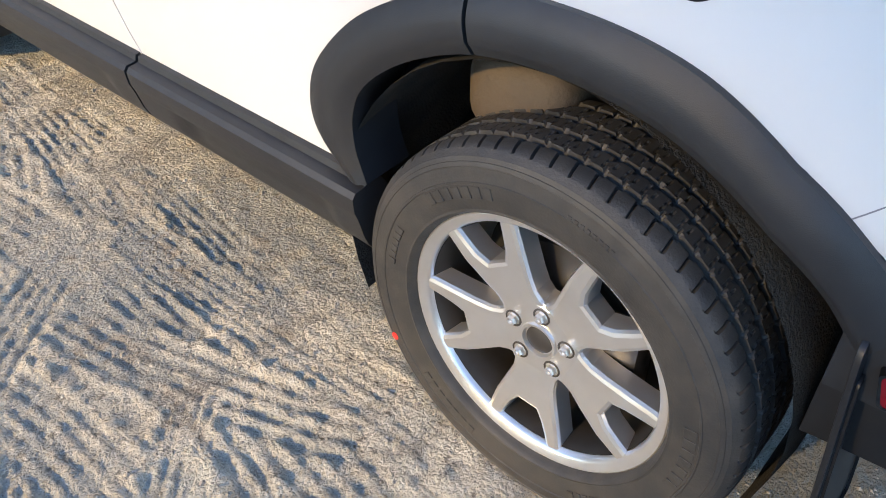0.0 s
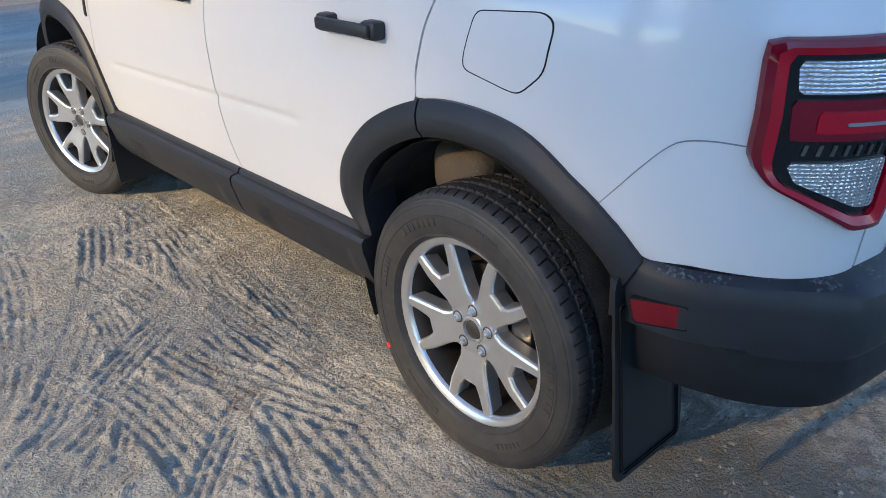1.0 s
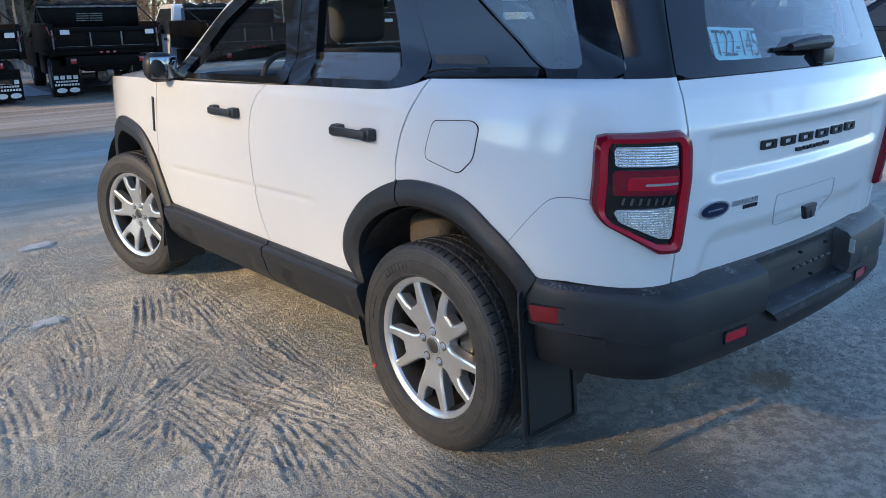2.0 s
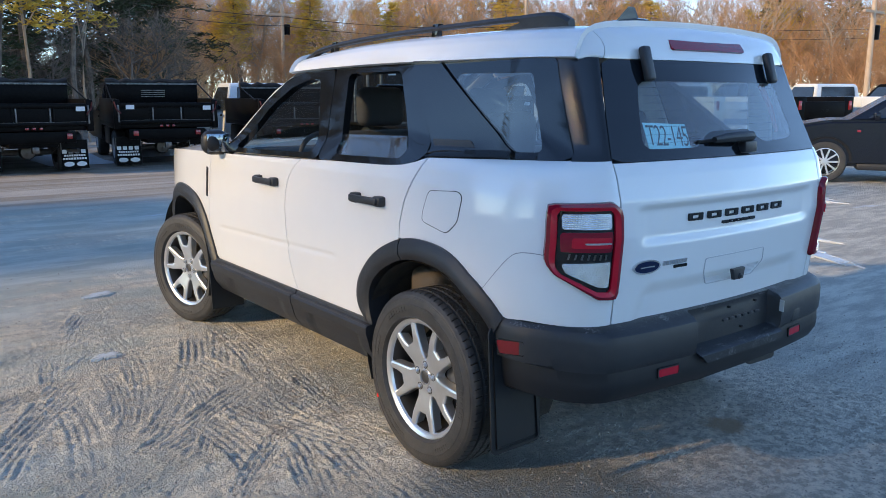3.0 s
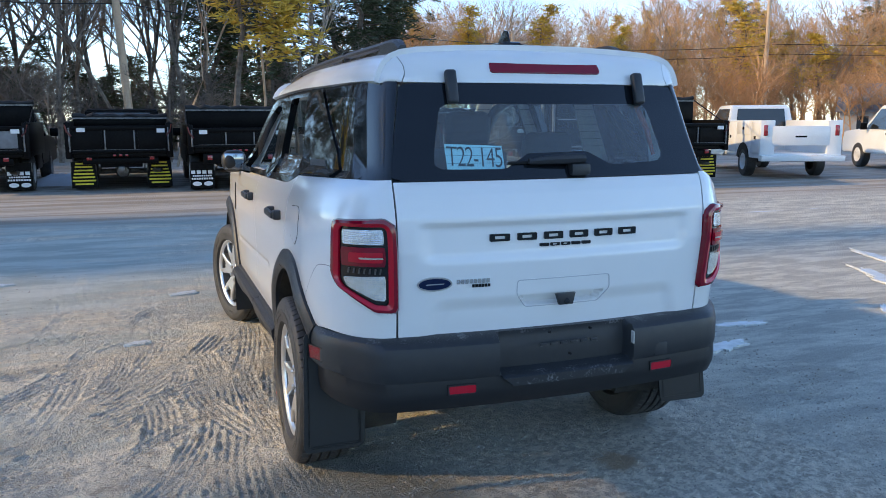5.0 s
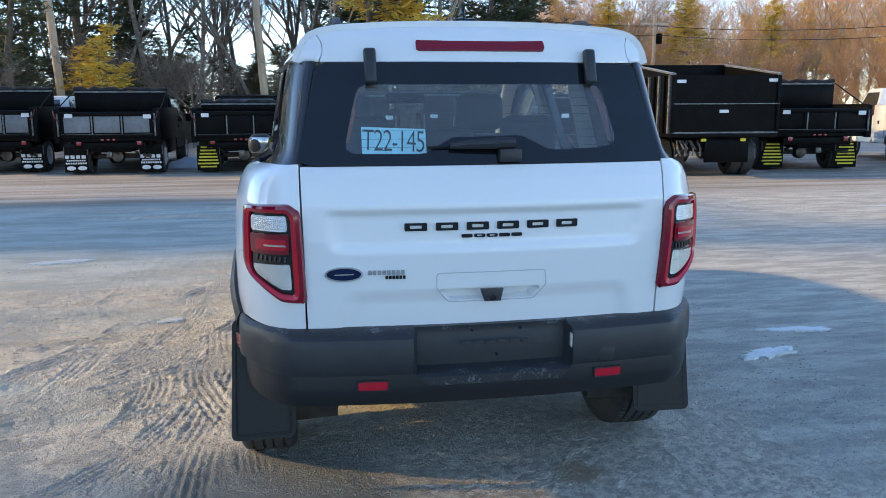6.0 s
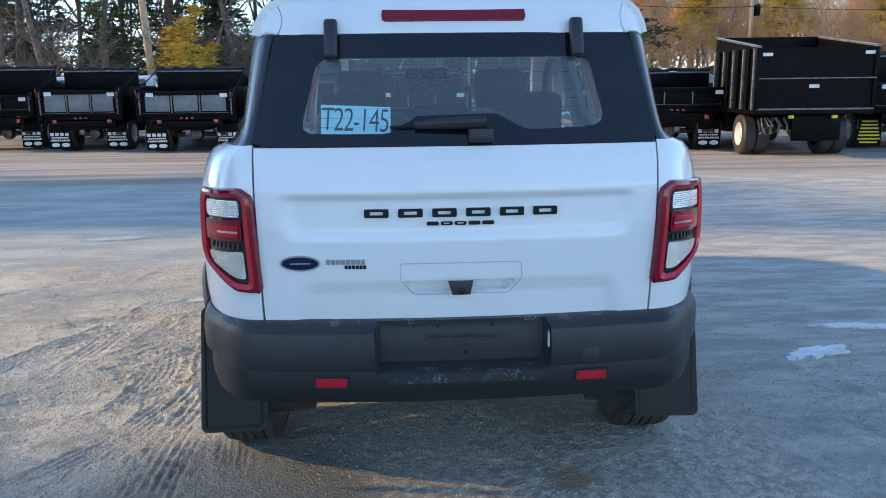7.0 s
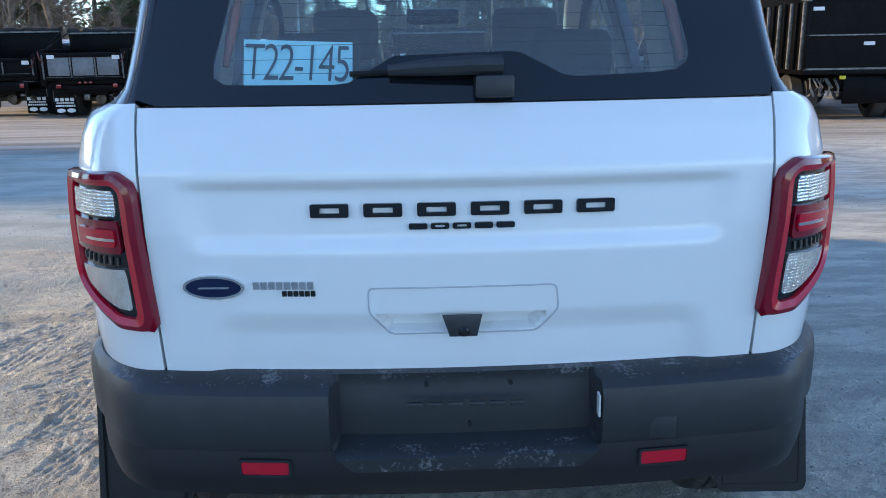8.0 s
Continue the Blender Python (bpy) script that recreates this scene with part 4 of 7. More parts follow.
for sx, fn, o in ((-1, LEFT, -1), (1, RIGHT, 1)):
    f2 = lambda s, z, f=fn, k=sx: (f(s, 0.70) + normal_of(f, s, 0.70) * k * 0.027) * Vector((1, 1, 0)) + Vector((0, 0, z))
    mo = rounded([(-0.417, 0.625), (-0.513, 0.634), (-0.515, 0.581), (-0.427, 0.573)], 0.009)
    mi = rounded([(-0.420, 0.622), (-0.510, 0.631), (-0.512, 0.584), (-0.430, 0.576)], 0.008)
    bez = part("marker_bezel", ring(f2, mo, mi, out=o, lift=0.004, rim=0.02), GLOSS, bumper)
    part("side_marker", blob(f2, mi, out=o, lift=0.003, rim=0.02, rings=3), MARKER, bez, "dark red side marker reflector")
# small screws and blank text bars in the plate recess
for x in (-0.075, 0.095, 0.012):
    bm = bmesh.new(); lathe(bm, [(0.0001, -0.866), (0.005, -0.866), (0.005, -0.855)], 10, "y")
    for v in bm.verts:
        v.co += Vector((x, 0.018, 0.69 if x != 0.012 else 0.60))
    part("screw_hole", bm, GAP, bumper)
for k in range(6):
    bm = boxm(-0.115 + k * 0.042, -0.085 + k * 0.042, -0.8495, -0.840, 0.640, 0.650, 0.002)
    part("embossed_bar", bm, PLASTIC, bumper)
part("tow_cover", boxm(0.384, 0.442, -0.8425, -0.830, 0.552, 0.602, 0.002), PLASTIC, bumper)
bm = bmesh.new(); prism(bm, [(0.277, -0.846, 0.618), (0.277, -0.864, 0.616), (0.277, -0.864, 0.662), (0.277, -0.846, 0.664)], (-0.004, 0, 0))
part("paper_tag", bm, material("white_tag", (0.5, 0.48, 0.44), 0.8), bumper, "small white tag")

# mud flaps
for sx in (-1, 1):
    bm = bmesh.new()
    shape = rounded([(0.905, 0.66), (0.915, 0.40), (0.925, 0.195), (0.685, 0.200), (0.675, 0.40), (0.675, 0.66)], 0.03)
    prism(bm, [(sx * p[0], -0.478 + 0.103 * (p[1] - 0.195), p[1]) for p in shape], (0, 0.008, 0), 0.002)
    fl = part("mud_flap", bm, VALANCE, car, "large flat black mud flap")
    fo = rounded([(0.700, 0.215), (0.905, 0.212), (0.900, 0.40), (0.896, 0.60), (0.700, 0.60)], 0.012)
    fc2 = sum(fo) / len(fo)
    part("embossed_border", ring(lambda x, z, k=sx: Vector((k * x, -0.4795 + 0.104 * (z - 0.195), z)), fo, [fc2 + (p - fc2) * 0.96 for p in fo], out=1, lift=0.0006, rim=0.004), VALANCE, fl)
    bm = bmesh.new()
    prism(bm, [(sx * 0.905, 2.19, 0.47), (sx * 0.905, 2.17, 0.17), (sx * 0.70, 2.17, 0.17), (sx * 0.70, 2.19, 0.47)], (0, 0.008, 0), 0.002)
    part("mud_flap", bm, VALANCE, car, "flat black mud flap")

# cabin
bm = bmesh.new()
box(bm, -0.55, 0.55, -0.50, 3.2, 0.34, 0.46, 0.03)
box(bm, -0.50, 0.50, -0.74, 3.3, 0.44, 0.92, 0.03)
box(bm, -0.80, 0.80, 0.52, 2.10, 0.32, 0.50, 0.02)
part("underbody", bm, GAP, car, "dark floor pan")
for sx in (-1, 1):
    bm = boxm(*sorted((sx * 0.74, sx * 0.80)), 0.45, 2.1, 0.5, 1.17, 0.02)
    part("door_lining", bm, CABIN, car)
    bm = boxm(*sorted((sx * 0.60, sx * 0.78)), -0.60, 0.30, 0.86, 1.22, 0.03)
    part("boot_lining", bm, CABIN, car)
for sx in (-1, 1):
    for y0, y1, xa, xb in ((-0.02, 0.16, 0.655, 0.600), (0.80, 0.93, 0.745, 0.650), (-0.56, -0.46, 0.600, 0.545)):
        bm = bmesh.new()
        prism(bm, [(sx * xa, y0, 1.20), (sx * xa, y1, 1.20), (sx * xb, y1 + 0.10 * (y0 > -0.3), 1.62), (sx * xb, y0 + 0.16 * (y0 > -0.3), 1.62)], (sx * 0.03, 0, 0), 0.006)
        part("inner_pillar", bm, CABIN, car, "pale grey inner pillar trim")
bm = boxm(-0.60, 0.60, -0.50, 1.35, 1.640, 1.660, 0.01)
part("headlining", bm, CABIN, car, "pale grey headlining")
bm = boxm(-0.70, 0.70, 1.70, 2.15, 0.85, 1.16, 0.08, 4)
part("dashboard", bm, SEAT, car)
bm = bmesh.new()
lathe(bm, [(0.185 + 0.014 * math.cos(a), 0.014 * math.sin(a)) for a in np.linspace(0, 2 * math.pi, 9)], 32, "y")
for v in bm.verts:
    v.co = Matrix.Translation((-0.37, 1.62, 1.08)) @ Matrix.Rotation(radians(-22), 4, "X") @ v.co
part("steering_wheel", bm, SEAT, car)


def car_seat(x, y, w, top):
    bm = bmesh.new()
    box(bm, -w / 2, w / 2, -0.06, 0.07, 0.55, top, 0.05, 4, Matrix.Translation((x, y, 0)) @ Matrix.Rotation(radians(8), 4, "X"))
    return part("seat_back", bm, SEAT, car, "dark cloth seat back")


def head_rest(x, y, z, w=0.27):
    bm = bmesh.new()
    box(bm, x - w / 2, x + w / 2, y - 0.05, y + 0.05, z - 0.10, z + 0.10, 0.045, 4)
    part("head_rest", bm, SEAT, car)


for x in (-0.37, 0.37):
    car_seat(x, 1.25, 0.50, 1.30)
    head_rest(x, 1.07, 1.41)
for x, w in ((-0.37, 0.46), (0.0, 0.26), (0.37, 0.46)):
    car_seat(x, 0.24, w, 1.22)
    head_rest(x, 0.06, 1.30 if x else 1.25, 0.25)
bm = boxm(-0.12, 0.12, 1.47, 1.50, 1.46, 1.53, 0.012)
part("interior_mirror", bm, GLOSS, car)
for sx in (-1, 1):
    bm = bmesh.new()
    tube(bm, [(sx * 0.425, -0.60, 1.51), (sx * 0.452, -0.635, 1.42), (sx * 0.470, -0.66, 1.32)], [0.012, 0.012, 0.007], 8)
    part("inner_pillar_trim", bm, BELT_RED, car, "red-brown inner pillar trim")

# paper sign behind the glass
sg = lambda x, z: Vector((x, rear_y(-0.317, z) + 0.030 - 0.055 * (x + 0.317), z))
sign = part("paper_sign", quad(sg, [(-0.425, 1.280), (-0.208, 1.272), (-0.207, 1.364), (-0.425, 1.374)], 10, 6, out=1, rim=0.002), PAPER, car, "pale blue paper with handwritten T22-145")
txt = bpy.data.curves.new("text", "FONT")
txt.body = "T22-145"
txt.size, txt.extrude, txt.align_x, txt.align_y = 0.110, 0.0004, "CENTER", "CENTER"
txt.space_character = 0.86
txt.offset = -0.0012
tob = new("writing", txt)
txt.materials.append(INK)
tob.matrix_basis = Matrix.Translation((-0.317, rear_y(0.317, 1.323) + 0.026, 1.323)) @ Matrix.Rotation(radians(-3.15), 4, "Z") @ Matrix.Rotation(radians(90 - 22), 4, "X") @ Matrix.Rotation(radians(-2.5), 4, "Z") @ Matrix.Diagonal((0.655, 1.0, 1.0, 1.0))
tob.parent = sign


# ---- wheels ----
def tyre_mesh(R=0.362, n=792):
    """Road tyre: ridged sidewall, sliced shoulder, ribbed tread."""
    bm = bmesh.new()
    half = [(0.226, 0.080, 0), (0.245, 0.086, 0), (0.249, 0.0990, 0), (0.253, 0.1070, 0), (0.256, 0.1105, 0), (0.260, 0.1095, 0), (0.285, 0.1145, 0), (0.303, 0.1150, 0), (0.304, 0.1165, 0), (0.307, 0.1165, 0), (0.308, 0.1150, 0), (0.326, 0.1125, 0), (0.330, 0.1118, 0), (0.331, 0.1128, 0), (0.3375, 0.1105, 0), (0.338, 0.1092, 0), (0.3445, 0.1062, 0), (0.3455, 0.1050, 0), (0.3530, 0.0985, 0), (0.3550, 0.0960, 1), (0.3580, 0.090, 1), (R - 0.0025, 0.083, 1), (R - 0.001, 0.072, 1), (R - 0.001, 0.068, 5),
            (R - 0.010, 0.0665, 0), (R - 0.010, 0.0575, 0), (R, 0.056, 5), (R, 0.053, 2), (R, 0.047, 3), (R, 0.040, 4), (R, 0.033, 3), (R, 0.028, 2), (R, 0.0245, 5), (R - 0.010, 0.0235, 0), (R - 0.010, 0.0145, 0), (R, 0.013, 5), (R, 0.008, 3)]
    prof = [(r, -a, k) for r, a, k in half] + [(R, 0.0, 4)] + [(r, a, k) for r, a, k in half[::-1]]
    rings = []
    for r, a, kind in prof:
        rg = []
        lean = 0
        if kind == 1:
            lean = 70 * max(0, abs(a) - 0.072)
        for k in range(n):
            rr = r
            if kind == 1 and k % 11 == 0:
                rr = r - (0.007 if r > 0.347 else 0.003)
            elif kind == 5 and k % 11 < 3:
                rr = r - 0.006
            elif 1 < kind < 5 and (k + 2 * (kind - 2) ** 2) % 11 == 0:
                rr = r - 0.005
            t = 2 * math.pi * (k + lean) / n
            rg.append(bm.verts.new((a, rr * math.cos(t), rr * math.sin(t))))
        rings.append(rg)
    for p, q in zip(rings, rings[1:]):
        for k in range(n):
            bm.faces.new((p[k], q[k], q[(k + 1) % n], p[(k + 1) % n]))
    return bm


def spoke_x(r):
    """How far the wheel's face stands out at radius r (negative: outward)."""
    return float(np.interp(r, [0.0, 0.05, 0.12, 0.17, 0.225, 0.24], [-0.060, -0.066, -0.078, -0.084, -0.084, -0.088]))


def wheel(m):
    """One wheel: outside faces -x of its own frame."""
    root = new("wheel")
    root.parent = car
    root.matrix_basis = m
    tyre = part("tyre", tyre_mesh(), RUBBER, root, "black road tyre with fine tread", sharp=25)
    for a0, count, r0, hh, gap in ((48, 7, 0.290, 0.020, 4.2), (8, 6, 0.288, 0.014, 3.2), (100, 8, 0.310, 0.007, 1.9), (170, 7, 0.290, 0.020, 4.2), (228, 6, 0.288, 0.014, 3.2), (290, 7, 0.290, 0.020, 4.2)):
        for k in range(count):
            a = radians(a0 + gap * k)
            bm = boxm(-0.1163, -0.112, -gap * 0.0021, gap * 0.0015, r0 - hh / 2, r0 + hh / 2, 0.0006, 1, Matrix.Rotation(a - radians(90), 4, "X"))
            part("moulded_bar", bm, RUBBER, tyre)
    bm = bmesh.new()
    lathe(bm, [(0.2235, -0.076), (0.225, -0.081), (0.228, -0.0865), (0.232, -0.0890), (0.240, -0.0925), (0.2445, -0.0940), (0.247, -0.0925), (0.247, -0.084)], 96)
    rim = part("rim", bm, ALLOY, root, "silver alloy rim")
    # silver barrel drawn in dark steel, so its shade sits in the colour
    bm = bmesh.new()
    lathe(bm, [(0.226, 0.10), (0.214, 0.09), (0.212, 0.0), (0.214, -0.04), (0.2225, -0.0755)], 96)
    part("barrel", bm, STEEL, rim, "inner rim barrel with shade put into its colour")
    for k in range(5):
        a = radians(55.3 + 72 * k)
        half = [(0.02, 0.030), (0.0647, 0.0468), (0.0725, 0.0440), (0.0899, 0.0438), (0.1188, 0.0529), (0.1645, 0.0681), (0.2035, 0.0772), (0.2225, 0.0800), (0.2300, 0.0530), (0.2206, 0.0489), (0.2005, 0.0426), (0.172, 0.0319), (0.153, 0.0188)]
        o2 = [(r, w) for r, w in half] + [(r, -w) for r, w in half[::-1]]
        bm = bmesh.new()
        outl = [(0.0, r, w) for r, w in o2]
        prism(bm, outl, (-0.044, 0, 0), 0.0085, 2)
        bmesh.ops.triangulate(bm, faces=[f for f in bm.faces if len(f.verts) > 4])
        for v in bm.verts:
            rr = math.hypot(v.co.y, v.co.z)
            v.co.x += spoke_x(rr) + 0.044
        bmesh.ops.rotate(bm, verts=bm.verts, cent=(0, 0, 0), matrix=Matrix.Rotation(a, 3, "X"))
        part("spoke", bm, ALLOY, rim, sharp=18)
    bm = bmesh.new()
    lathe(bm, [(0.085, -0.030), (0.080, -0.066), (0.074, -0.0705), (0.036, -0.0695), (0.034, -0.074), (0.030, -0.074), (0.028, -0.066), (0.0001, -0.066)], 48)
    part("hub", bm, ALLOY, rim)
    bm = bmesh.new()
    lathe(bm, [(0.026, -0.064), (0.025, -0.069), (0.015, -0.0715), (0.0001, -0.0715)], 32)
    part("centre_cap", bm, STEEL, rim, "dark centre cap")
    for k in range(5):
        a = radians(55.3 + 36 + 72 * k)
        # dark ring round each nut puts its recess's shade into the colour
        bm = bmesh.new()
        lathe(bm, [(0.0160, -0.064), (0.0160, -0.0712), (0.0130, -0.0718), (0.0125, -0.064)], 20)
        bmesh.ops.translate(bm, verts=bm.verts, vec=(0, 0.055 * math.cos(a), 0.055 * math.sin(a)))
        part("nut_recess_shade", bm, STEEL, rim)
        bm = bmesh.new()
        lathe(bm, [(0.0095, -0.060), (0.0095, -0.078), (0.0078, -0.0815), (0.0050, -0.0815), (0.0045, -0.078), (0.0001, -0.078)], 6)
        bmesh.ops.translate(bm, verts=bm.verts, vec=(0, 0.055 * math.cos(a), 0.055 * math.sin(a)))
        part("wheel_nut", bm, ALLOY, rim, sharp=20)
    bm = bmesh.new()
    lathe(bm, [(0.05, -0.012), (0.155, -0.012), (0.157, -0.004), (0.157, 0.006), (0.155, 0.012), (0.05, 0.012)], 56)
    part("brake_disc", bm, STEEL, root, "bare steel brake disc")
    bm = bmesh.new()
    box(bm, -0.030, 0.034, -0.155, -0.085, -0.10, 0.09, 0.014)
    part("brake_caliper", bm, STEEL, root)
    bm = bmesh.new()
    lathe(bm, [(0.20, 0.05), (0.05, 0.045)], 40)
    part("dust_shield", bm, GAP, root)
    return root


w1 = wheel(Matrix.Translation((-TRACK, 0, WHEEL_Z)))
copy_thing(w1, Matrix.Translation((-TRACK, AXLE, WHEEL_Z)) @ Matrix.Rotation(radians(15), 4, "Z") @ Matrix.Rotation(radians(30), 4, "X"))
copy_thing(w1, Matrix.Translation((TRACK, 0, WHEEL_Z)) @ Matrix.Rotation(radians(180), 4, "Z"))
copy_thing(w1, Matrix.Translation((TRACK, AXLE, WHEEL_Z)) @ Matrix.Rotation(radians(195), 4, "Z"))
bm = bmesh.new()
lathe(bm, [(0.0001, -0.1155), (0.008, -0.1155), (0.0085, -0.110)], 14)
bmesh.ops.translate(bm, verts=bm.verts, vec=(0.002, 0.328 * math.cos(radians(-28)), 0.328 * math.sin(radians(-28))))
part("paint_dot", bm, RED_PAINT, w1, "small red paint dot")


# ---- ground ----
GROUND_SPOTS = ((-0.46, -0.61), (0.42, -0.55))


def ground_material():
    m = bpy.data.materials.new("packed_frozen_dirt")
    m.use_nodes = True
    n, l = m.node_tree.nodes, m.node_tree.links
    b = n["Principled BSDF"]
    b.inputs["Roughness"].default_value = 0.82
    geo = n.new("ShaderNodeNewGeometry")

    def noise_tex(scale, detail=5, rough=0.55, stretch=None):
        t = n.new("ShaderNodeTexNoise")
        t.inputs["Scale"].default_value, t.inputs["Detail"].default_value, t.inputs["Roughness"].default_value = scale, detail, rough
        src = geo.outputs["Position"]
        if stretch:
            mp = n.new("ShaderNodeMapping")
            mp.inputs["Rotation"].default_value = (0, 0, stretch[0]); mp.inputs["Scale"].default_value = (stretch[1], stretch[2], 1)
            l.new(src, mp.inputs["Vector"]); src = mp.outputs[0]
        l.new(src, t.inputs["Vector"])
        return t.outputs["Fac"]

    def blend(fac, a, c, lo, hi):
        mr = n.new("ShaderNodeMapRange"); mr.inputs["From Min"].default_value, mr.inputs["From Max"].default_value = lo, hi
        mr.interpolation_type = "SMOOTHSTEP"
        mx = n.new("ShaderNodeMix"); mx.data_type = "RGBA"
        l.new(fac, mr.inputs["Value"]); l.new(mr.outputs[0], mx.inputs["Factor"])
        for k, v in (("A", a), ("B", c)):
            if isinstance(v, tuple):
                mx.inputs[k].default_value = (*v, 1)
            else:
                l.new(v, mx.inputs[k])
        return mx.outputs["Result"]

    base = blend(noise_tex(1.3, 6), (0.60, 0.535, 0.415), (0.80, 0.725, 0.575), 0.38, 0.62)
    base = blend(noise_tex(2.2, 7, 0.7, (0.9, 0.35, 2.4)), base, (0.45, 0.405, 0.32), 0.50, 0.66)
    # dry tan crests, frosted grey hollows; the height mask also paints in relief shade
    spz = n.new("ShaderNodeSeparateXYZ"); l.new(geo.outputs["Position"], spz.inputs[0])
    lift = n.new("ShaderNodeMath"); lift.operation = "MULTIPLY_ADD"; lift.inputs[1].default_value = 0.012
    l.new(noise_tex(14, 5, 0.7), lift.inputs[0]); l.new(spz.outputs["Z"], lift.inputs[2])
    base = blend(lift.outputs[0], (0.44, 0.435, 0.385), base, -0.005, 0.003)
    base = blend(noise_tex(7, 7, 0.72), base, (0.42, 0.37, 0.29), 0.55, 0.64)
    base = blend(noise_tex(4.3, 7, 0.72), base, (0.82, 0.75, 0.60), 0.55, 0.67)
    base = blend(noise_tex(34, 5, 0.75), base, (0.24, 0.215, 0.17), 0.55, 0.67)
    base = blend(noise_tex(120, 3, 0.7), base, (0.84, 0.78, 0.64), 0.56, 0.66)
    # wide frosted sheets, blue-grey and smoother; beyond y = 1.6 they also paint the shade
    spy = n.new("ShaderNodeSeparateXYZ"); l.new(geo.outputs["Position"], spy.inputs[0])
    shade_bias = n.new("ShaderNodeMapRange"); shade_bias.inputs["From Min"].default_value, shade_bias.inputs["From Max"].default_value, shade_bias.inputs["To Max"].default_value = 1.6, 4.0, 0.13
    l.new(spy.outputs["Y"], shade_bias.inputs["Value"])
    frost = n.new("ShaderNodeMath"); frost.operation = "ADD"
    l.new(noise_tex(0.42, 6, 0.66, (0.15, 0.5, 1.3)), frost.inputs[0]); l.new(shade_bias.outputs[0], frost.inputs[1])
    base = blend(frost.outputs[0], base, blend(noise_tex(1.7, 6, 0.66, (0.3, 0.5, 1.6)), (0.42, 0.45, 0.395), (0.59, 0.61, 0.545), 0.40, 0.62), 0.50, 0.62)
    # darker, moist dirt on the far side of the car, with that side's shade painted in
    spx = n.new("ShaderNodeSeparateXYZ"); l.new(geo.outputs["Position"], spx.inputs[0])
    damp_shade = n.new("ShaderNodeMath"); damp_shade.operation = "MULTIPLY_ADD"; damp_shade.inputs[1].default_value = 3.2
    l.new(noise_tex(0.55, 6, 0.62), damp_shade.inputs[0]); l.new(spx.outputs["X"], damp_shade.inputs[2])
    dark = blend(noise_tex(3.0, 7, 0.72, (0.5, 0.5, 1.8)), (0.44, 0.42, 0.36), (0.68, 0.65, 0.55), 0.40, 0.62)
    dark = blend(noise_tex(60, 4, 0.7), dark, (0.60, 0.57, 0.50), 0.58, 0.70)
    base = blend(damp_shade.outputs[0], base, dark, 1.6, 3.4)
    ice = noise_tex(0.5, 6, 0.62, (0.2, 0.45, 2.2))
    base = blend(ice, base, (0.66, 0.69, 0.72), 0.635, 0.69)
    # brown, thawed dirt behind the exhaust
    off = n.new("ShaderNodeVectorMath"); off.operation = "SUBTRACT"; off.inputs[1].default_value = (0.40, -1.0, 0)
    l.new(geo.outputs["Position"], off.inputs[0])
    ln = n.new("ShaderNodeVectorMath"); ln.operation = "LENGTH"; l.new(off.outputs[0], ln.inputs[0])
    thaw = n.new("ShaderNodeMath"); thaw.operation = "MULTIPLY_ADD"; thaw.inputs[1].default_value = 1.6
    l.new(noise_tex(1.8, 5, 0.6), thaw.inputs[0]); l.new(ln.outputs["Value"], thaw.inputs[2])
    wet = blend(noise_tex(22, 5, 0.75), (0.44, 0.385, 0.305), (0.78, 0.695, 0.56), 0.40, 0.60)
    base = blend(thaw.outputs[0], wet, base, 1.45, 2.5)
    # a dark oil spot, then red-brown gravel that also holds a painted strip of sun
    # the third, grey patch paints the shade at the car's tail into the dirt
    for px, py, size, tone in ((GROUND_SPOTS[0] + (0.13, (0.09, 0.08, 0.065))), (GROUND_SPOTS[1] + (0.17, (0.46, 0.34, 0.22))), (-0.80, -0.62, 0.60, (0.28, 0.27, 0.225))):
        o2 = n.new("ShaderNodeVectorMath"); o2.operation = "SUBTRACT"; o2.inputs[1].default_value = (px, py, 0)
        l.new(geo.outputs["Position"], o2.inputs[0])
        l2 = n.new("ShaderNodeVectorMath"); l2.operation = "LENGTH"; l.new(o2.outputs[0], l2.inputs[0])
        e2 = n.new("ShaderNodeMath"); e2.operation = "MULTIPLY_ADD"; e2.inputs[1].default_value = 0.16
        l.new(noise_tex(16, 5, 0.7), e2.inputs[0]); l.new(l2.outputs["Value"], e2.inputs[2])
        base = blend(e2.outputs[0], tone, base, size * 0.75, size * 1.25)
    # gravel road beyond the lot
    sp = n.new("ShaderNodeSeparateXYZ"); l.new(geo.outputs["Position"], sp.inputs[0])
    wob = n.new("ShaderNodeMath"); wob.operation = "MULTIPLY_ADD"; wob.inputs[1].default_value = 3.0
    l.new(noise_tex(0.25, 4, 0.5, (0.0, 0.3, 1.0)), wob.inputs[0]); l.new(sp.outputs["Y"], wob.inputs[2])
    road = blend(noise_tex(1.2, 6, 0.65, (0.05, 0.12, 2.0)), (0.33, 0.285, 0.225), (0.52, 0.48, 0.42), 0.38, 0.62)
    base = blend(wob.outputs[0], base, road, 9.6, 11.2)
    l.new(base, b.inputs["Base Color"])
    mr = n.new("ShaderNodeMapRange"); mr.inputs["From Min"].default_value, mr.inputs["From Max"].default_value = 0.60, 0.70
    mr.inputs["To Min"].default_value, mr.inputs["To Max"].default_value = 0.85, 0.35
    l.new(ice, mr.inputs["Value"]); l.new(mr.outputs[0], b.inputs["Roughness"])
    def crust(scale):
        v = n.new("ShaderNodeTexVoronoi"); v.feature = "SMOOTH_F1"; v.inputs["Scale"].default_value = scale; v.inputs["Smoothness"].default_value = 0.35
        wr = n.new("ShaderNodeMix"); wr.data_type = "VECTOR"; wr.inputs["Factor"].default_value = 0.02
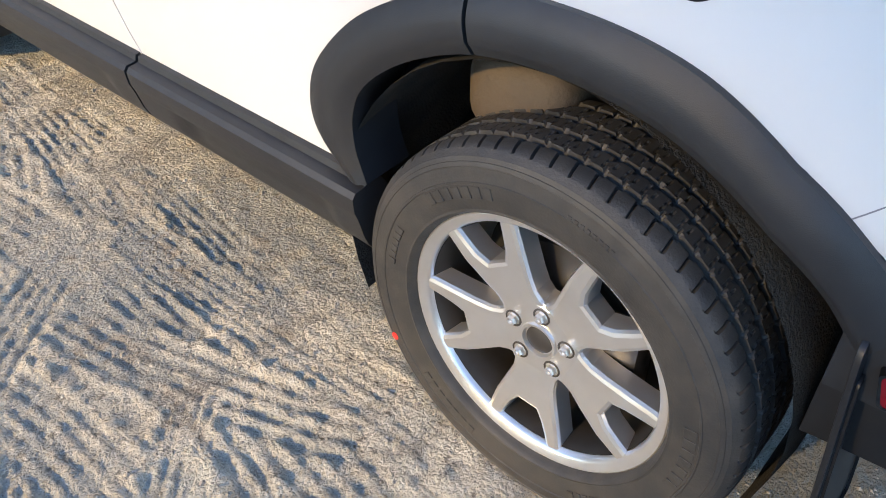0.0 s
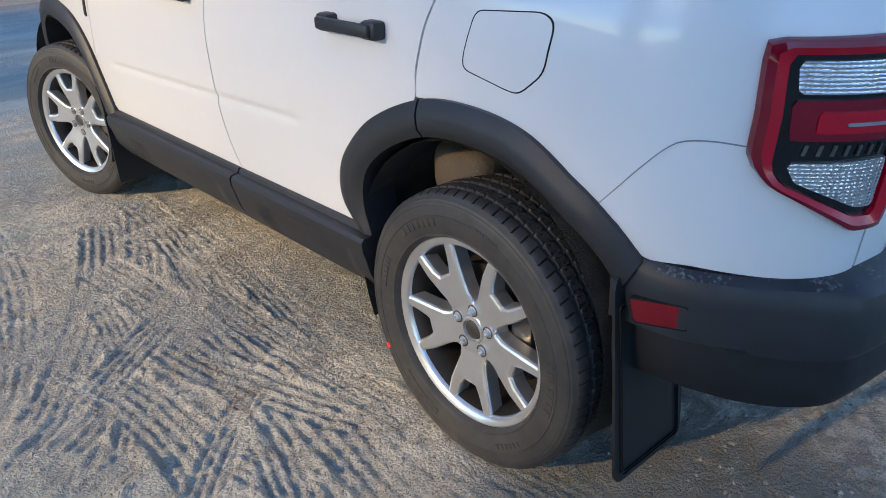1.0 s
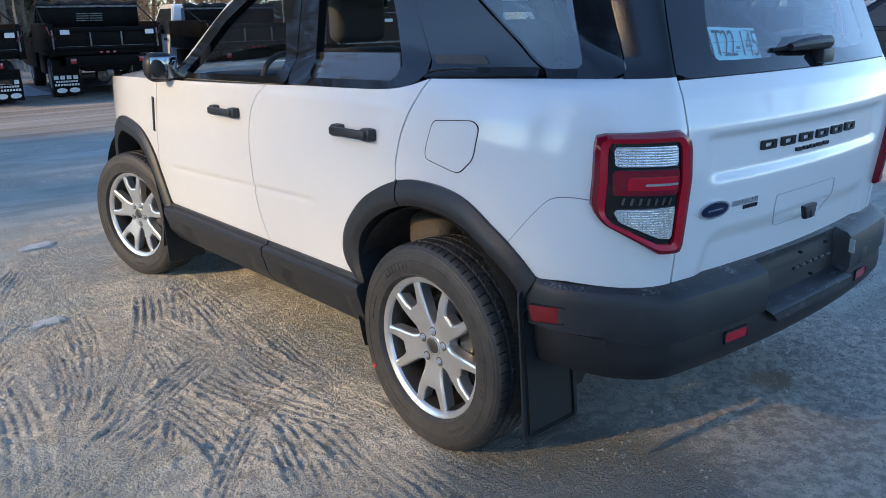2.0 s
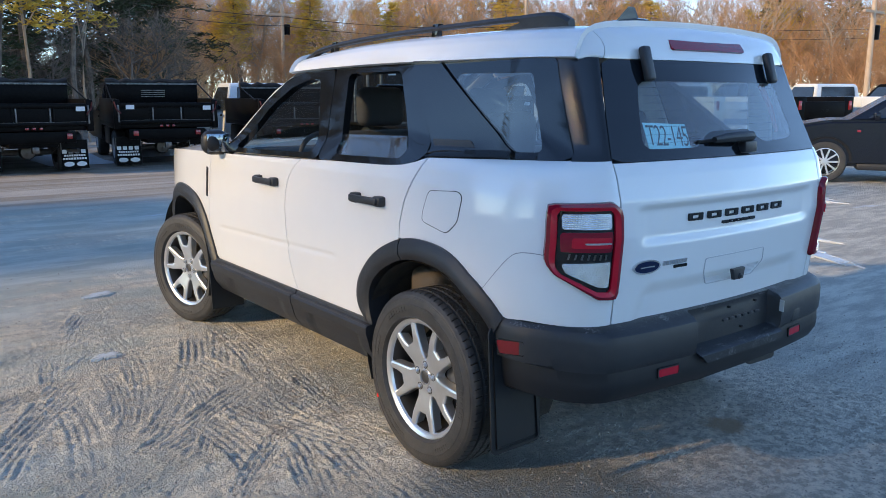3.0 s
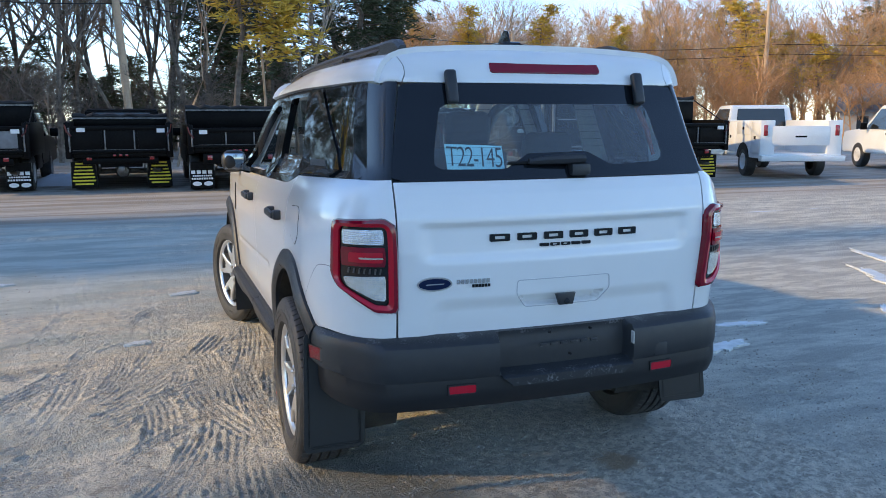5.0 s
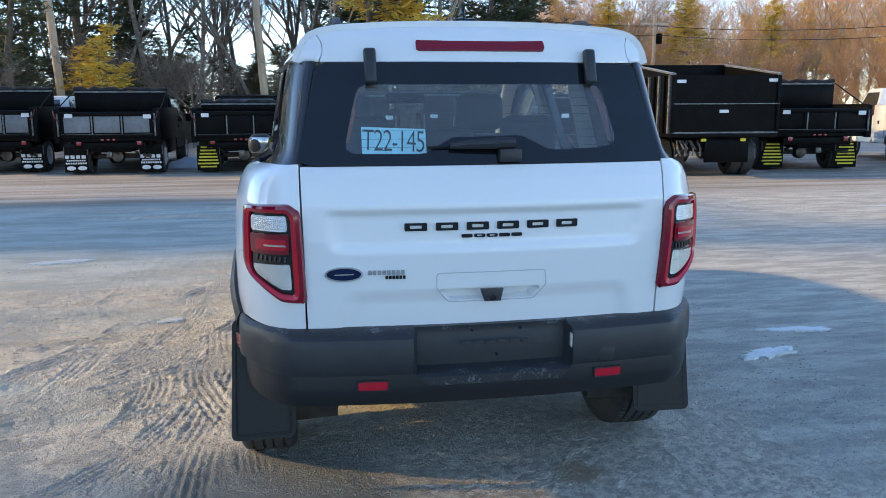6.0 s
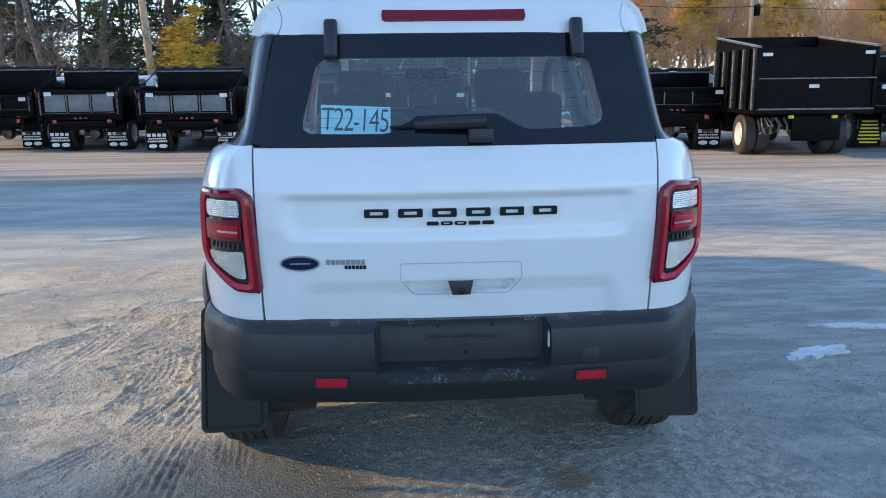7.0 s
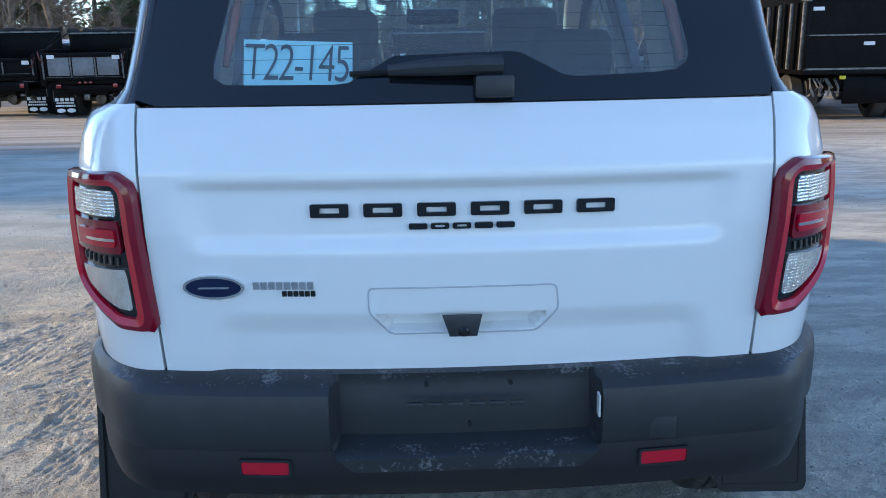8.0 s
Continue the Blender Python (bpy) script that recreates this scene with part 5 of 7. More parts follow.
        nz = n.new("ShaderNodeTexNoise"); nz.inputs["Scale"].default_value = scale * 0.6; nz.inputs["Detail"].default_value = 4
        l.new(geo.outputs["Position"], nz.inputs["Vector"])
        l.new(geo.outputs["Position"], wr.inputs["A"]); l.new(nz.outputs["Color"], wr.inputs["B"]); l.new(wr.outputs["Result"], v.inputs["Vector"])
        return v.outputs["Distance"]

    h0 = n.new("ShaderNodeMath"); h0.operation = "MULTIPLY_ADD"; h0.inputs[1].default_value = -0.40
    l.new(crust(110), h0.inputs[0]); l.new(noise_tex(48, 6, 0.75), h0.inputs[2])
    h = n.new("ShaderNodeMath"); h.operation = "MULTIPLY_ADD"; h.inputs[1].default_value = -0.12
    l.new(crust(45), h.inputs[0]); l.new(h0.outputs[0], h.inputs[2])
    bp = n.new("ShaderNodeBump"); bp.inputs["Strength"].default_value = 1.0; bp.inputs["Distance"].default_value = 0.026
    l.new(h.outputs[0], bp.inputs["Height"]); l.new(bp.outputs[0], b.inputs["Normal"])
    return m


GROUND = ground_material()


def axis(fine_lo, fine_hi, d, far_lo, far_hi):
    a = list(np.arange(fine_lo, fine_hi, d))
    s, x = d, fine_lo
    lo = []
    while x > far_lo:
        s *= 1.16; x -= s; lo.append(x)
    s, x = d, a[-1]
    hi = []
    while x < far_hi:
        s *= 1.16; x += s; hi.append(x)
    return np.array(lo[::-1] + a + hi)


def value_noise(sx, sy, cell, seed):
    r = np.random.default_rng(seed).random((256, 256))
    u, v = sx / cell, sy / cell
    i, j = np.floor(u).astype(int), np.floor(v).astype(int)
    a, b = u - i, v - j
    a, b = a * a * (3 - 2 * a), b * b * (3 - 2 * b)
    g = lambda p, q: r[p % 256, q % 256]
    return (g(i, j) * (1 - a) + g(i + 1, j) * a) * (1 - b) + (g(i, j + 1) * (1 - a) + g(i + 1, j + 1) * a) * b - 0.5


# tyre tracks: start, end, sideways bend, ribs, depth
TRACKS_TURNING = [((-2.3, 0.9), (-1.55, 2.25), 0.05, 5, 1.0), ((-1.85, 0.35), (-0.85, 2.2), -0.08, 5, 0.9), ((-1.9, 1.9), (-0.95, 3.9), 0.15, 4, 0.8), ((-2.2, 0.3), (-1.5, 0.95), 0.04, 4, 0.9),
                  ((-1.42, 2.5), (-1.72, 1.1), 0.08, 4, 0.9), ((-1.9, 1.6), (-2.0, 0.7), 0.03, 4, 0.8), ((-2.5, 2.3), (-1.6, 2.6), 0.06, 3, 0.8), ((-2.4, 0.0), (-1.35, 0.65), 0.08, 4, 0.9),
                  ((-2.35, 0.85), (-1.9, 1.6), 0.03, 4, 0.9), ((-1.65, 0.95), (-1.05, 2.15), -0.05, 4, 1.0), ((-1.62, 1.9), (-1.72, 1.25), 0.02, 4, 0.9)]
TRACKS_ALONG = [((-0.80, 2.35), (-0.92, 0.55), 0.06, 5, 0.8), ((-0.92, 1.35), (-1.08, -0.6), -0.06, 4, 1.0), ((-1.18, 1.75), (-1.30, -0.35), 0.10, 5, 1.0), ((-1.30, 1.45), (-1.55, 0.6), 0.04, 4, 1.0),
                ((-0.80, 2.3), (-0.98, 1.2), 0.02, 5, 1.0), ((-1.50, 1.1), (-1.46, 0.3), 0.05, 5, 1.1), ((-1.25, 1.1), (-0.98, 0.2), -0.04, 4, 0.9), ((-0.97, 1.3), (-0.86, -0.3), -0.03, 5, 0.9),
                ((-1.36, 0.4), (-1.20, -0.9), 0.05, 4, 1.0), ((-1.50, 0.95), (-1.05, 1.28), 0.02, 4, 1.1), ((-1.9, 0.55), (-1.55, 0.82), 0.01, 3, 1.1), ((-1.62, 0.15), (-1.20, 0.60), 0.02, 4, 0.9)]
TRACKS_BEHIND = [((-2.9, -0.4), (-1.7, 0.2), 0.10, 5, 0.8), ((-2.4, -1.2), (-1.5, -0.3), 0.08, 4, 0.8), ((-1.9, -1.1), (-1.3, 0.1), -0.06, 5, 0.8), ((-1.35, -0.4), (-1.15, -1.9), 0.06, 4, 0.9),
                 ((-1.48, -0.52), (-1.27, 0.34), 0.02, 4, 0.9), ((-1.68, -0.44), (-1.4, -0.04), -0.02, 4, 0.9), ((-1.16, -0.5), (-1.12, 0.23), 0.02, 4, 0.9), ((-2.05, 2.36), (-1.76, 2.6), 0.01, 3, 0.9), ((-1.7, 2.38), (-0.89, 3.89), 0.10, 4, 0.8), ((-2.5, 1.48), (-2.0, 1.75), 0.02, 4, 0.9), ((-0.30, -2.0), (-0.34, -0.7), 0.03, 3, 0.45), ((0.35, -2.1), (0.30, -0.8), -0.02, 3, 0.40)]
rk = random.Random(8)
TRACKS_FAR = []
for x0, x1, y0, y1, count in ((1.0, 2.5, -1.8, 1.6, 13), (-3.5, -2.2, 0.2, 3.2, 6), (-0.6, 1.0, -2.2, -1.1, 3)):
    for k in range(count):
        px, py, turn, run = rk.uniform(x0, x1), rk.uniform(y0, y1), radians(rk.uniform(25, 80)), rk.uniform(0.4, 1.2)
        TRACKS_FAR.append(((px, py), (px + run * math.cos(turn), py + run * math.sin(turn)), rk.uniform(-0.08, 0.08), rk.choice((3, 4, 5)), rk.uniform(0.5, 0.9)))
for k in range(16):
    px, py, turn, run = rk.uniform(0.5, 2.2), rk.uniform(-1.5, 0.6), radians(rk.uniform(-72, -42)), rk.uniform(0.4, 1.1)
    TRACKS_FAR.append(((px, py), (px + run * math.cos(turn), py + run * math.sin(turn)), rk.uniform(-0.05, 0.05), rk.choice((2, 3, 4)), rk.uniform(0.5, 0.9)))
TRACKS = TRACKS_FAR + TRACKS_TURNING + TRACKS_ALONG + TRACKS_BEHIND


def tracks(X, Y):
    """Height of curving tyre tracks pressed in the dirt: each a band of rough ribs."""
    H = np.zeros_like(X)
    rough = 1 + 1.8 * value_noise(X, Y, 0.018, 21) + 0.5 * value_noise(X, Y, 0.06, 22)
    patchy = np.clip(0.75 + 1.3 * value_noise(X, Y, 0.22, 24), 0.1, 1.3)
    drift = 0.005 * value_noise(X, Y, 0.16, 23)
    for k, (a, b, bend, ribs, depth) in enumerate(TRACKS):
        ax, ay = a
        dx, dy = b[0] - ax, b[1] - ay
        run = math.hypot(dx, dy)
        dx, dy = dx / run, dy / run
        u = (X - ax) * dx + (Y - ay) * dy
        t = u / run
        v = (X - ax) * -dy + (Y - ay) * dx - bend * 4 * t * (1 - t) + drift
        pitch = 0.028 + 0.004 * (k % 4)
        half = pitch * ribs / 2
        end = 1 / (1 + np.exp(-np.minimum(u + 0.03, run + 0.03 - u) / 0.018))
        e = end / (1 + np.exp((np.abs(v) - half) / 0.007))
        w = np.cos(2 * math.pi * v / pitch + math.pi * ribs)
        lug = np.cos(2 * math.pi * (u + 0.6 * np.abs(v)) / 0.034)
        pat = np.sign(w) * np.abs(w) ** 0.6 + 0.22 * lug * (w > 0)
        lip = np.exp(-((np.abs(v) - half * 1.08) / 0.018) ** 2) * end
        H = H * (1 - 0.8 * e) + depth * patchy * (0.0030 * pat * rough * e - 0.003 * e + 0.0045 * lip * rough)
    return H


gx, gy = axis(-3.2, 2.3, 0.008, -700, 700), axis(-2.0, 3.2, 0.0085, -700, 700)
X, Y = np.meshgrid(gx, gy)
Z = np.zeros_like(X)
fine = (np.abs(X + 0.6) < 4.4) & (np.abs(Y - 1.0) < 4.4)
Z[fine] = tracks(X[fine], Y[fine])
near = np.exp(-((X + 1) / 9) ** 2 - ((Y - 1) / 9) ** 2)
Z = Z + near * (0.014 * value_noise(X, Y, 0.5, 1) + 0.006 * value_noise(X, Y, 0.14, 2) + 0.007 * value_noise(X, Y, 0.045, 3) + 0.0055 * value_noise(X, Y, 0.019, 5))
Z -= 0.006
me = bpy.data.meshes.new("ground")
ny, nx = X.shape
verts = np.stack([X.ravel(), Y.ravel(), Z.ravel()], axis=1)
idx = np.arange(ny * nx).reshape(ny, nx)
faces = np.stack([idx[:-1, :-1].ravel(), idx[:-1, 1:].ravel(), idx[1:, 1:].ravel(), idx[1:, :-1].ravel()], axis=1)
me.vertices.add(len(verts)); me.vertices.foreach_set("co", verts.ravel())
me.loops.add(faces.size); me.loops.foreach_set("vertex_index", faces.ravel().astype(np.int32))
me.polygons.add(len(faces)); me.polygons.foreach_set("loop_start", np.arange(0, faces.size, 4, dtype=np.int32))
me.polygons.foreach_set("use_smooth", np.ones(len(faces), dtype=bool))
me.update(calc_edges=True)
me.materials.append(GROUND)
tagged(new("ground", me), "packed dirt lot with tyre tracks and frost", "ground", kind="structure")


# loose grit and pebbles
GRIT = material("pale_grit", (0.46, 0.42, 0.35), 0.9, second=(0.22, 0.20, 0.17), mix=1.0, grain=40, blotch=22, bump=0.3)


def height_at(x, y):
    i, j = np.searchsorted(gx, x), np.searchsorted(gy, y)
    return Z[j, i]


def scatter(count, x0, x1, y0, y1, lo, hi, seed):
    r = np.random.default_rng(seed)
    V, F = [], []
    shape = np.array(((1, 0, 0), (0.2, 1, 0), (-1, 0.2, 0), (0, -1, 0.1), (0.1, 0.1, 0.8)))
    for k in range(count):
        x, y = r.uniform(x0, x1), r.uniform(y0, y1)
        if 0.5 * noise.noise((x * 2.6, y * 2.6, seed)) < r.uniform(-0.4, 0.25):
            continue
        s = lo * (hi / lo) ** (r.random() ** 2.2)
        t = r.uniform(0, 2 * math.pi)
        c, d = math.cos(t), math.sin(t)
        p = shape * r.uniform(0.6, 1.25, (5, 3)) * s
        b = len(V)
        z = height_at(x, y)
        V += [(x + c * q[0] - d * q[1], y + d * q[0] + c * q[1], z - 0.001 + q[2]) for q in p]
        F += [(b, b + 1, b + 4), (b + 1, b + 2, b + 4), (b + 2, b + 3, b + 4), (b + 3, b, b + 4)]
    return V, F


V, F = scatter(16000, -2.6, -0.6, -1.6, 2.6, 0.0018, 0.0075, 3)
V2, F2 = scatter(17000, -0.6, 2.2, -2.2, 0.6, 0.002, 0.009, 9)
V3, F3 = scatter(6000, -4.5, 4.0, -2.0, 5.0, 0.004, 0.012, 10)
nb, nc = len(V), len(V) + len(V2)
gm = bpy.data.meshes.new("grit")
gm.from_pydata(V + V2 + V3, [], F + [tuple(i + nb for i in f) for f in F2] + [tuple(i + nc for i in f) for f in F3])
gm.materials.append(GRIT)
tagged(new("loose_grit", gm), "pale grit and small pebbles scattered on frozen dirt", "grit", kind="stuff")


# frozen puddles: thin, ragged sheets of ice
ICE = material("grey_white_ice", (0.64, 0.67, 0.68), 0.35, second=(0.44, 0.46, 0.44), mix=0.9, grain=12, blotch=3, bump=0.3, bump_scale=40)
for i, (x, y, a, b, turn) in enumerate(((4.75, 1.6, 0.98, 0.13, 67), (5.7, 2.5, 1.1, 0.09, 71), (2.05, 0.72, 0.20, 0.07, 20), (2.50, 1.15, 0.22, 0.06, -10), (8.95, 4.2, 1.25, 0.24, 70), (-2.9, 4.6, 0.28, 0.09, 10), (3.87, 1.08, 0.20, 0.05, 50), (-1.55, 2.16, 0.08, 0.045, 15), (-1.19, 3.7, 0.12, 0.06, 20))):
    bm = bmesh.new()
    n = 160
    mid = bm.verts.new((0, 0, 0.004))
    rim_v, low_v = [], []
    for k in range(n):
        t = 2 * math.pi * k / n
        f = 0.9 + 0.40 * noise.noise((math.cos(t) * 2.4 + i * 7, math.sin(t) * 2.4, i)) + 0.35 * noise.noise((math.cos(t) * 6 + i * 3, math.sin(t) * 6, 5)) + 0.16 * noise.noise((math.cos(t) * 20 + i * 3, math.sin(t) * 20, 8))
        rim_v.append(bm.verts.new((a * f * math.cos(t), b * f * math.sin(t), 0.003)))
        low_v.append(bm.verts.new((a * f * 1.04 * math.cos(t), b * f * 1.04 * math.sin(t), -0.03)))
    for k in range(n):
        bm.faces.new((mid, rim_v[k], rim_v[(k + 1) % n]))
        bm.faces.new((rim_v[k], low_v[k], low_v[(k + 1) % n], rim_v[(k + 1) % n]))
    ob = tagged(part("ice_patch", bm, ICE), "ragged sheet of ice frozen to the dirt", "ice patch", "ice patches")
    ob.matrix_basis = pose(x, y, 0.004, 0, 0, turn)


# ---- parked trucks ----
BLACK_STEEL = material("black_painted_steel", (0.0025, 0.0025, 0.003), 0.4, spec=0.07, second=(0.009, 0.009, 0.009), grain=20, mix=0.6)
GREY_PANEL = material("dusty_grey_panel", (0.20, 0.21, 0.22), 0.5, second=(0.12, 0.12, 0.125), mix=0.7, grain=12)
RUST_RED = material("dull_red_paint", (0.09, 0.012, 0.012), 0.55)
# pale worn steel that also paints the lit lines along truck edges
EDGE = material("worn_lit_edge", (0.05, 0.05, 0.05), 0.35, second=(0.30, 0.29, 0.27), mix=0.75, grain=26, blotch=9)
TARP = material("rolled_black_tarp", (0.010, 0.010, 0.011), 0.75, second=(0.025, 0.025, 0.025), bump=0.8, bump_scale=14)
TRUCK_WHITE = material("white_truck_paint", (0.78, 0.78, 0.76), 0.35, coat=0.6)
NAVY = material("dark_blue_paint", (0.005, 0.007, 0.015), 0.2, spec=0.4)
DARK_GLASS = material("dark_window_glass", (0.02, 0.024, 0.028), 0.05, coat=0.5)
YELLOW = material("yellow_lettering", (0.72, 0.58, 0.03), 0.6)
PALE = material("white_lettering", (0.75, 0.75, 0.74), 0.6)
LAMP_RED = material("small_red_lamp", (0.30, 0.01, 0.015), 0.2, coat=1.0)
HUB_WHITE = material("white_steel_wheel", (0.62, 0.62, 0.60), 0.45, second=(0.45, 0.44, 0.42))


def road_wheel(root, x, y, r, w, rim=None):
    """A plain tyre with a dished rim, axle along x."""
    bm = bmesh.new()
    lathe(bm, [(r * 0.58, -w / 2), (r * 0.72, -w / 2 - 0.012), (r * 0.93, -w / 2), (r, -w / 2 + 0.03), (r, 0.0), (r, w / 2 - 0.03), (r * 0.93, w / 2), (r * 0.72, w / 2 + 0.012), (r * 0.58, w / 2)], 28)
    bmesh.ops.translate(bm, verts=bm.verts, vec=(x, y, r))
    t = part("tyre", bm, RUBBER, root)
    bm = bmesh.new()
    k = -1 if x < 0 else 1
    lathe(bm, [(r * 0.60, k * (w / 2 - 0.004)), (r * 0.56, k * (w / 2 + 0.004)), (r * 0.50, k * (w / 2 - 0.03)), (r * 0.30, k * (w / 2 - 0.07)), (r * 0.22, k * (w / 2 - 0.02)), (0.001, k * (w / 2 - 0.015))], 24)
    bmesh.ops.translate(bm, verts=bm.verts, vec=(x, y, r))
    part("rim", bm, rim or HUB_WHITE, t)


def flap(root, x, y, w, z0, z1, ink, big=True):
    f = part("mud_flap", boxm(x - w / 2, x + w / 2, y, y + 0.012, z0, z1), BLACK_STEEL, root, "black mud flap with pale lettering bars" if ink is PALE else "black mud flap with yellow lettering bars")
    h = z1 - z0
    for k in (-1, 1):
        part("flap_rod", boxm(x + k * w * 0.49 - 0.006, x + k * w * 0.49 + 0.006, y - 0.008, y - 0.001, z0 + h * 0.66, z1), EDGE, f)
    if ink is PALE:
        bars = [(0.60, 0.13, 0.92), (0.46, 0.06, 0.8), (0.35, 0.07, 0.9)]
        for zc, bh, bw in bars:
            n = 4 if bh > 0.08 else 9
            for k in range(n):
                a = x + w * bw * (k / n - 0.5)
                part("lettering_bar", boxm(a, a + w * bw / n * 0.72, y - 0.004, y + 0.001, z0 + h * zc - h * bh / 2, z0 + h * zc + h * bh / 2), ink, f)
        for k in (-1, 1):
            bm = bmesh.new()
            lathe(bm, [(0.0001, 0.0), (w * 0.19, 0.0), (w * 0.19, 0.005)], 14, "y")
            for v in bm.verts:
                v.co = Vector((x + k * w * 0.23 + v.co.x, y - 0.004 + v.co.y, z0 + h * 0.16 + v.co.z * 0.5))
            part("lettering_mark", bm, ink, f)
    else:
        for k in range(7):
            bw = 0.92 - 0.10 * abs(k - 5) * (0.6 if k < 5 else 2)
            part("lettering_bar", boxm(x - w * bw / 2, x + w * bw / 2, y - 0.004, y + 0.001, z0 + h * (0.93 - 0.13 * k) - h * 0.03, z0 + h * (0.93 - 0.13 * k) + h * 0.03), ink, f)


def pickup_cab(root, paint, y0, w, top, double=False):
    """A pickup's cab and nose, seen mostly from behind."""
    L = 2.2 if not double else 2.7
    h = top
    prof = [(y0, 0.55), (y0, 1.05 * h / 1.75), (y0 + 0.10, h - 0.05), (y0 + 0.25, h), (y0 + L - 1.0, h), (y0 + L - 0.25, 1.12 * h / 1.75), (y0 + L + 0.95, 1.02 * h / 1.75), (y0 + L + 1.05, 0.8), (y0 + L + 1.0, 0.45), (y0 + 0.2, 0.45)]
    bm = bmesh.new()
    prism(bm, [(-w / 2, y, z) for y, z in prof], (w, 0, 0))
    for v in bm.verts:
        v.co.x *= 1 - 0.16 * max(0, v.co.z - 1.05) / 0.7
    bmesh.ops.bevel(bm, geom=list(bm.edges), offset=0.03, segments=2, affect="EDGES")
    cab = part("cab", bm, paint, root)
    gz0, gz1 = 1.10 * h / 1.75, h - 0.10
    bm = bmesh.new()
    prism(bm, [(-w * 0.36, y0 - 0.004 + 0.02, gz0), (w * 0.36, y0 + 0.016, gz0), (w * 0.33, y0 + 0.09, gz1), (-w * 0.33, y0 + 0.09, gz1)], (0, -0.02, 0))
    part("rear_window", bm, DARK_GLASS, cab)
    for k in (-1, 1):
        bm = bmesh.new()
        xx = lambda z: k * (w / 2) * (1 - 0.16 * max(0, z - 1.05) / 0.7) + k * 0.004
        prism(bm, [(xx(gz0), y0 + 0.18, gz0), (xx(gz0), y0 + L - 0.45, gz0), (xx(gz1), y0 + L - 1.0, gz1), (xx(gz1), y0 + 0.22, gz1)], (k * -0.02, 0, 0))
        part("side_window", bm, DARK_GLASS, cab)
        part("mirror", boxm(*sorted((k * (w / 2 + 0.03), k * (w / 2 + 0.22))), y0 + L - 0.62, y0 + L - 0.52, 1.08 * h / 1.75, 1.28 * h / 1.75, 0.02), BLACK_STEEL, cab)
        part("door_handle", boxm(*sorted((k * w / 2, k * (w / 2 + 0.02))), y0 + 0.35, y0 + 0.52, 0.95 * h / 1.75, 1.0 * h / 1.75), BLACK_STEEL, cab)
    return cab


def dump_truck(m, label, w=2.05, tail=(0.92, 1.31), back=1.72, panel=None, ink=PALE, cab=TRUCK_WHITE, upper=True, flap_z=(0.06, 0.62), slats=False):
    root = thing("dump_truck", label, "dump truck", m, "row of parked dump trucks")
    hw = w / 2
    L = 2.9
    z0, z1 = tail
    part("chassis", boxm(-0.42, 0.42, 0.15, 5.6, 0.50, 0.72, 0.02), BLACK_STEEL, root)
    part("bed_floor", boxm(-hw, hw, 0.05, L, z0 - 0.10, z0, 0.01), BLACK_STEEL, root)
    for k in (-1, 1):
        part("bed_side", boxm(*sorted((k * (hw - 0.05), k * hw)), 0.06, L, z0, z1 + 0.10, 0.01), BLACK_STEEL, root)
        part("corner_post", boxm(*sorted((k * (hw - 0.09), k * (hw + 0.03))), -0.02, 0.08, z0 - 0.12, z1 + 0.08, 0.01), BLACK_STEEL, root)
    gate_ = part("tailgate", boxm(-hw + 0.09, hw - 0.09, -0.01, 0.04, z0, z1, 0.008), BLACK_STEEL, root, "ribbed dump-bed tailgate")
    if panel:
        for k in (-1, 0, 1):
            part("inset_panel", boxm(k * w * 0.29 - w * 0.125, k * w * 0.29 + w * 0.125, -0.022, -0.006, z0 + 0.09, z1 - 0.08, 0.006), panel, gate_, "dusty grey inset panel")
    part("tailgate_rail", boxm(-hw + 0.09, hw - 0.09, -0.06, 0.0, z1 - 0.075, z1 + 0.015, 0.015), BLACK_STEEL, gate_)
    part("tailgate_rail", boxm(-hw + 0.09, hw - 0.09, -0.06, 0.0, z0 - 0.01, z0 + 0.055, 0.015), BLACK_STEEL, gate_)
    part("tailgate_lip", boxm(-hw + 0.12, hw - 0.12, -0.062, -0.050, z0 + 0.057, z0 + 0.063), EDGE, gate_)
    for f in (-0.17, -0.14, 0.14, 0.17) if not panel else (-0.145, 0.145):
        part("rib", boxm(f * w - 0.013, f * w + 0.013, -0.04, 0.0, z0, z1, 0.004), EDGE if abs(f) != 0.17 else BLACK_STEEL, gate_)
    for x, z in ((-0.36 * w, z1 - 0.06), (0.40 * w, z1 - 0.08)):
        part("sticker", boxm(x - 0.08, x + 0.08, -0.062, -0.046, z - 0.05, z + 0.035), PALE, gate_)
    # upper board and rolled tarp over the bed's front
    if upper:
        part("head_board", boxm(-hw + 0.03, hw - 0.03, L * 0.55, L * 0.55 + 0.06, z1, back, 0.01), BLACK_STEEL, root)
        for k in range(4) if slats else ():
            for side_ in (-1, 1):
                part("head_board_slat", boxm(side_ * 0.13 - 0.12, side_ * 0.13 + 0.12, L * 0.55 - 0.02, L * 0.55 - 0.004, back - 0.30 + 0.045 * k, back - 0.282 + 0.045 * k), EDGE, root)
        part("head_board_rail", boxm(-hw + 0.02, hw - 0.02, L * 0.55 - 0.03, L * 0.55, back - 0.03, back + 0.005), EDGE, root)
        bm = bmesh.new()
        rnd = random.Random(3)
        tube(bm, [(-hw + 0.02 + (w - 0.04) * i / 14, L * 0.55 + 0.05 + rnd.uniform(-0.02, 0.02), back + 0.04 + rnd.uniform(-0.03, 0.03)) for i in range(15)], [0.05 + rnd.uniform(-0.015, 0.02) for i in range(15)], 8)
        part("rolled_tarp", bm, TARP, root, "rolled black tarp")
        for k in (-1, 1):
            bm = bmesh.new()
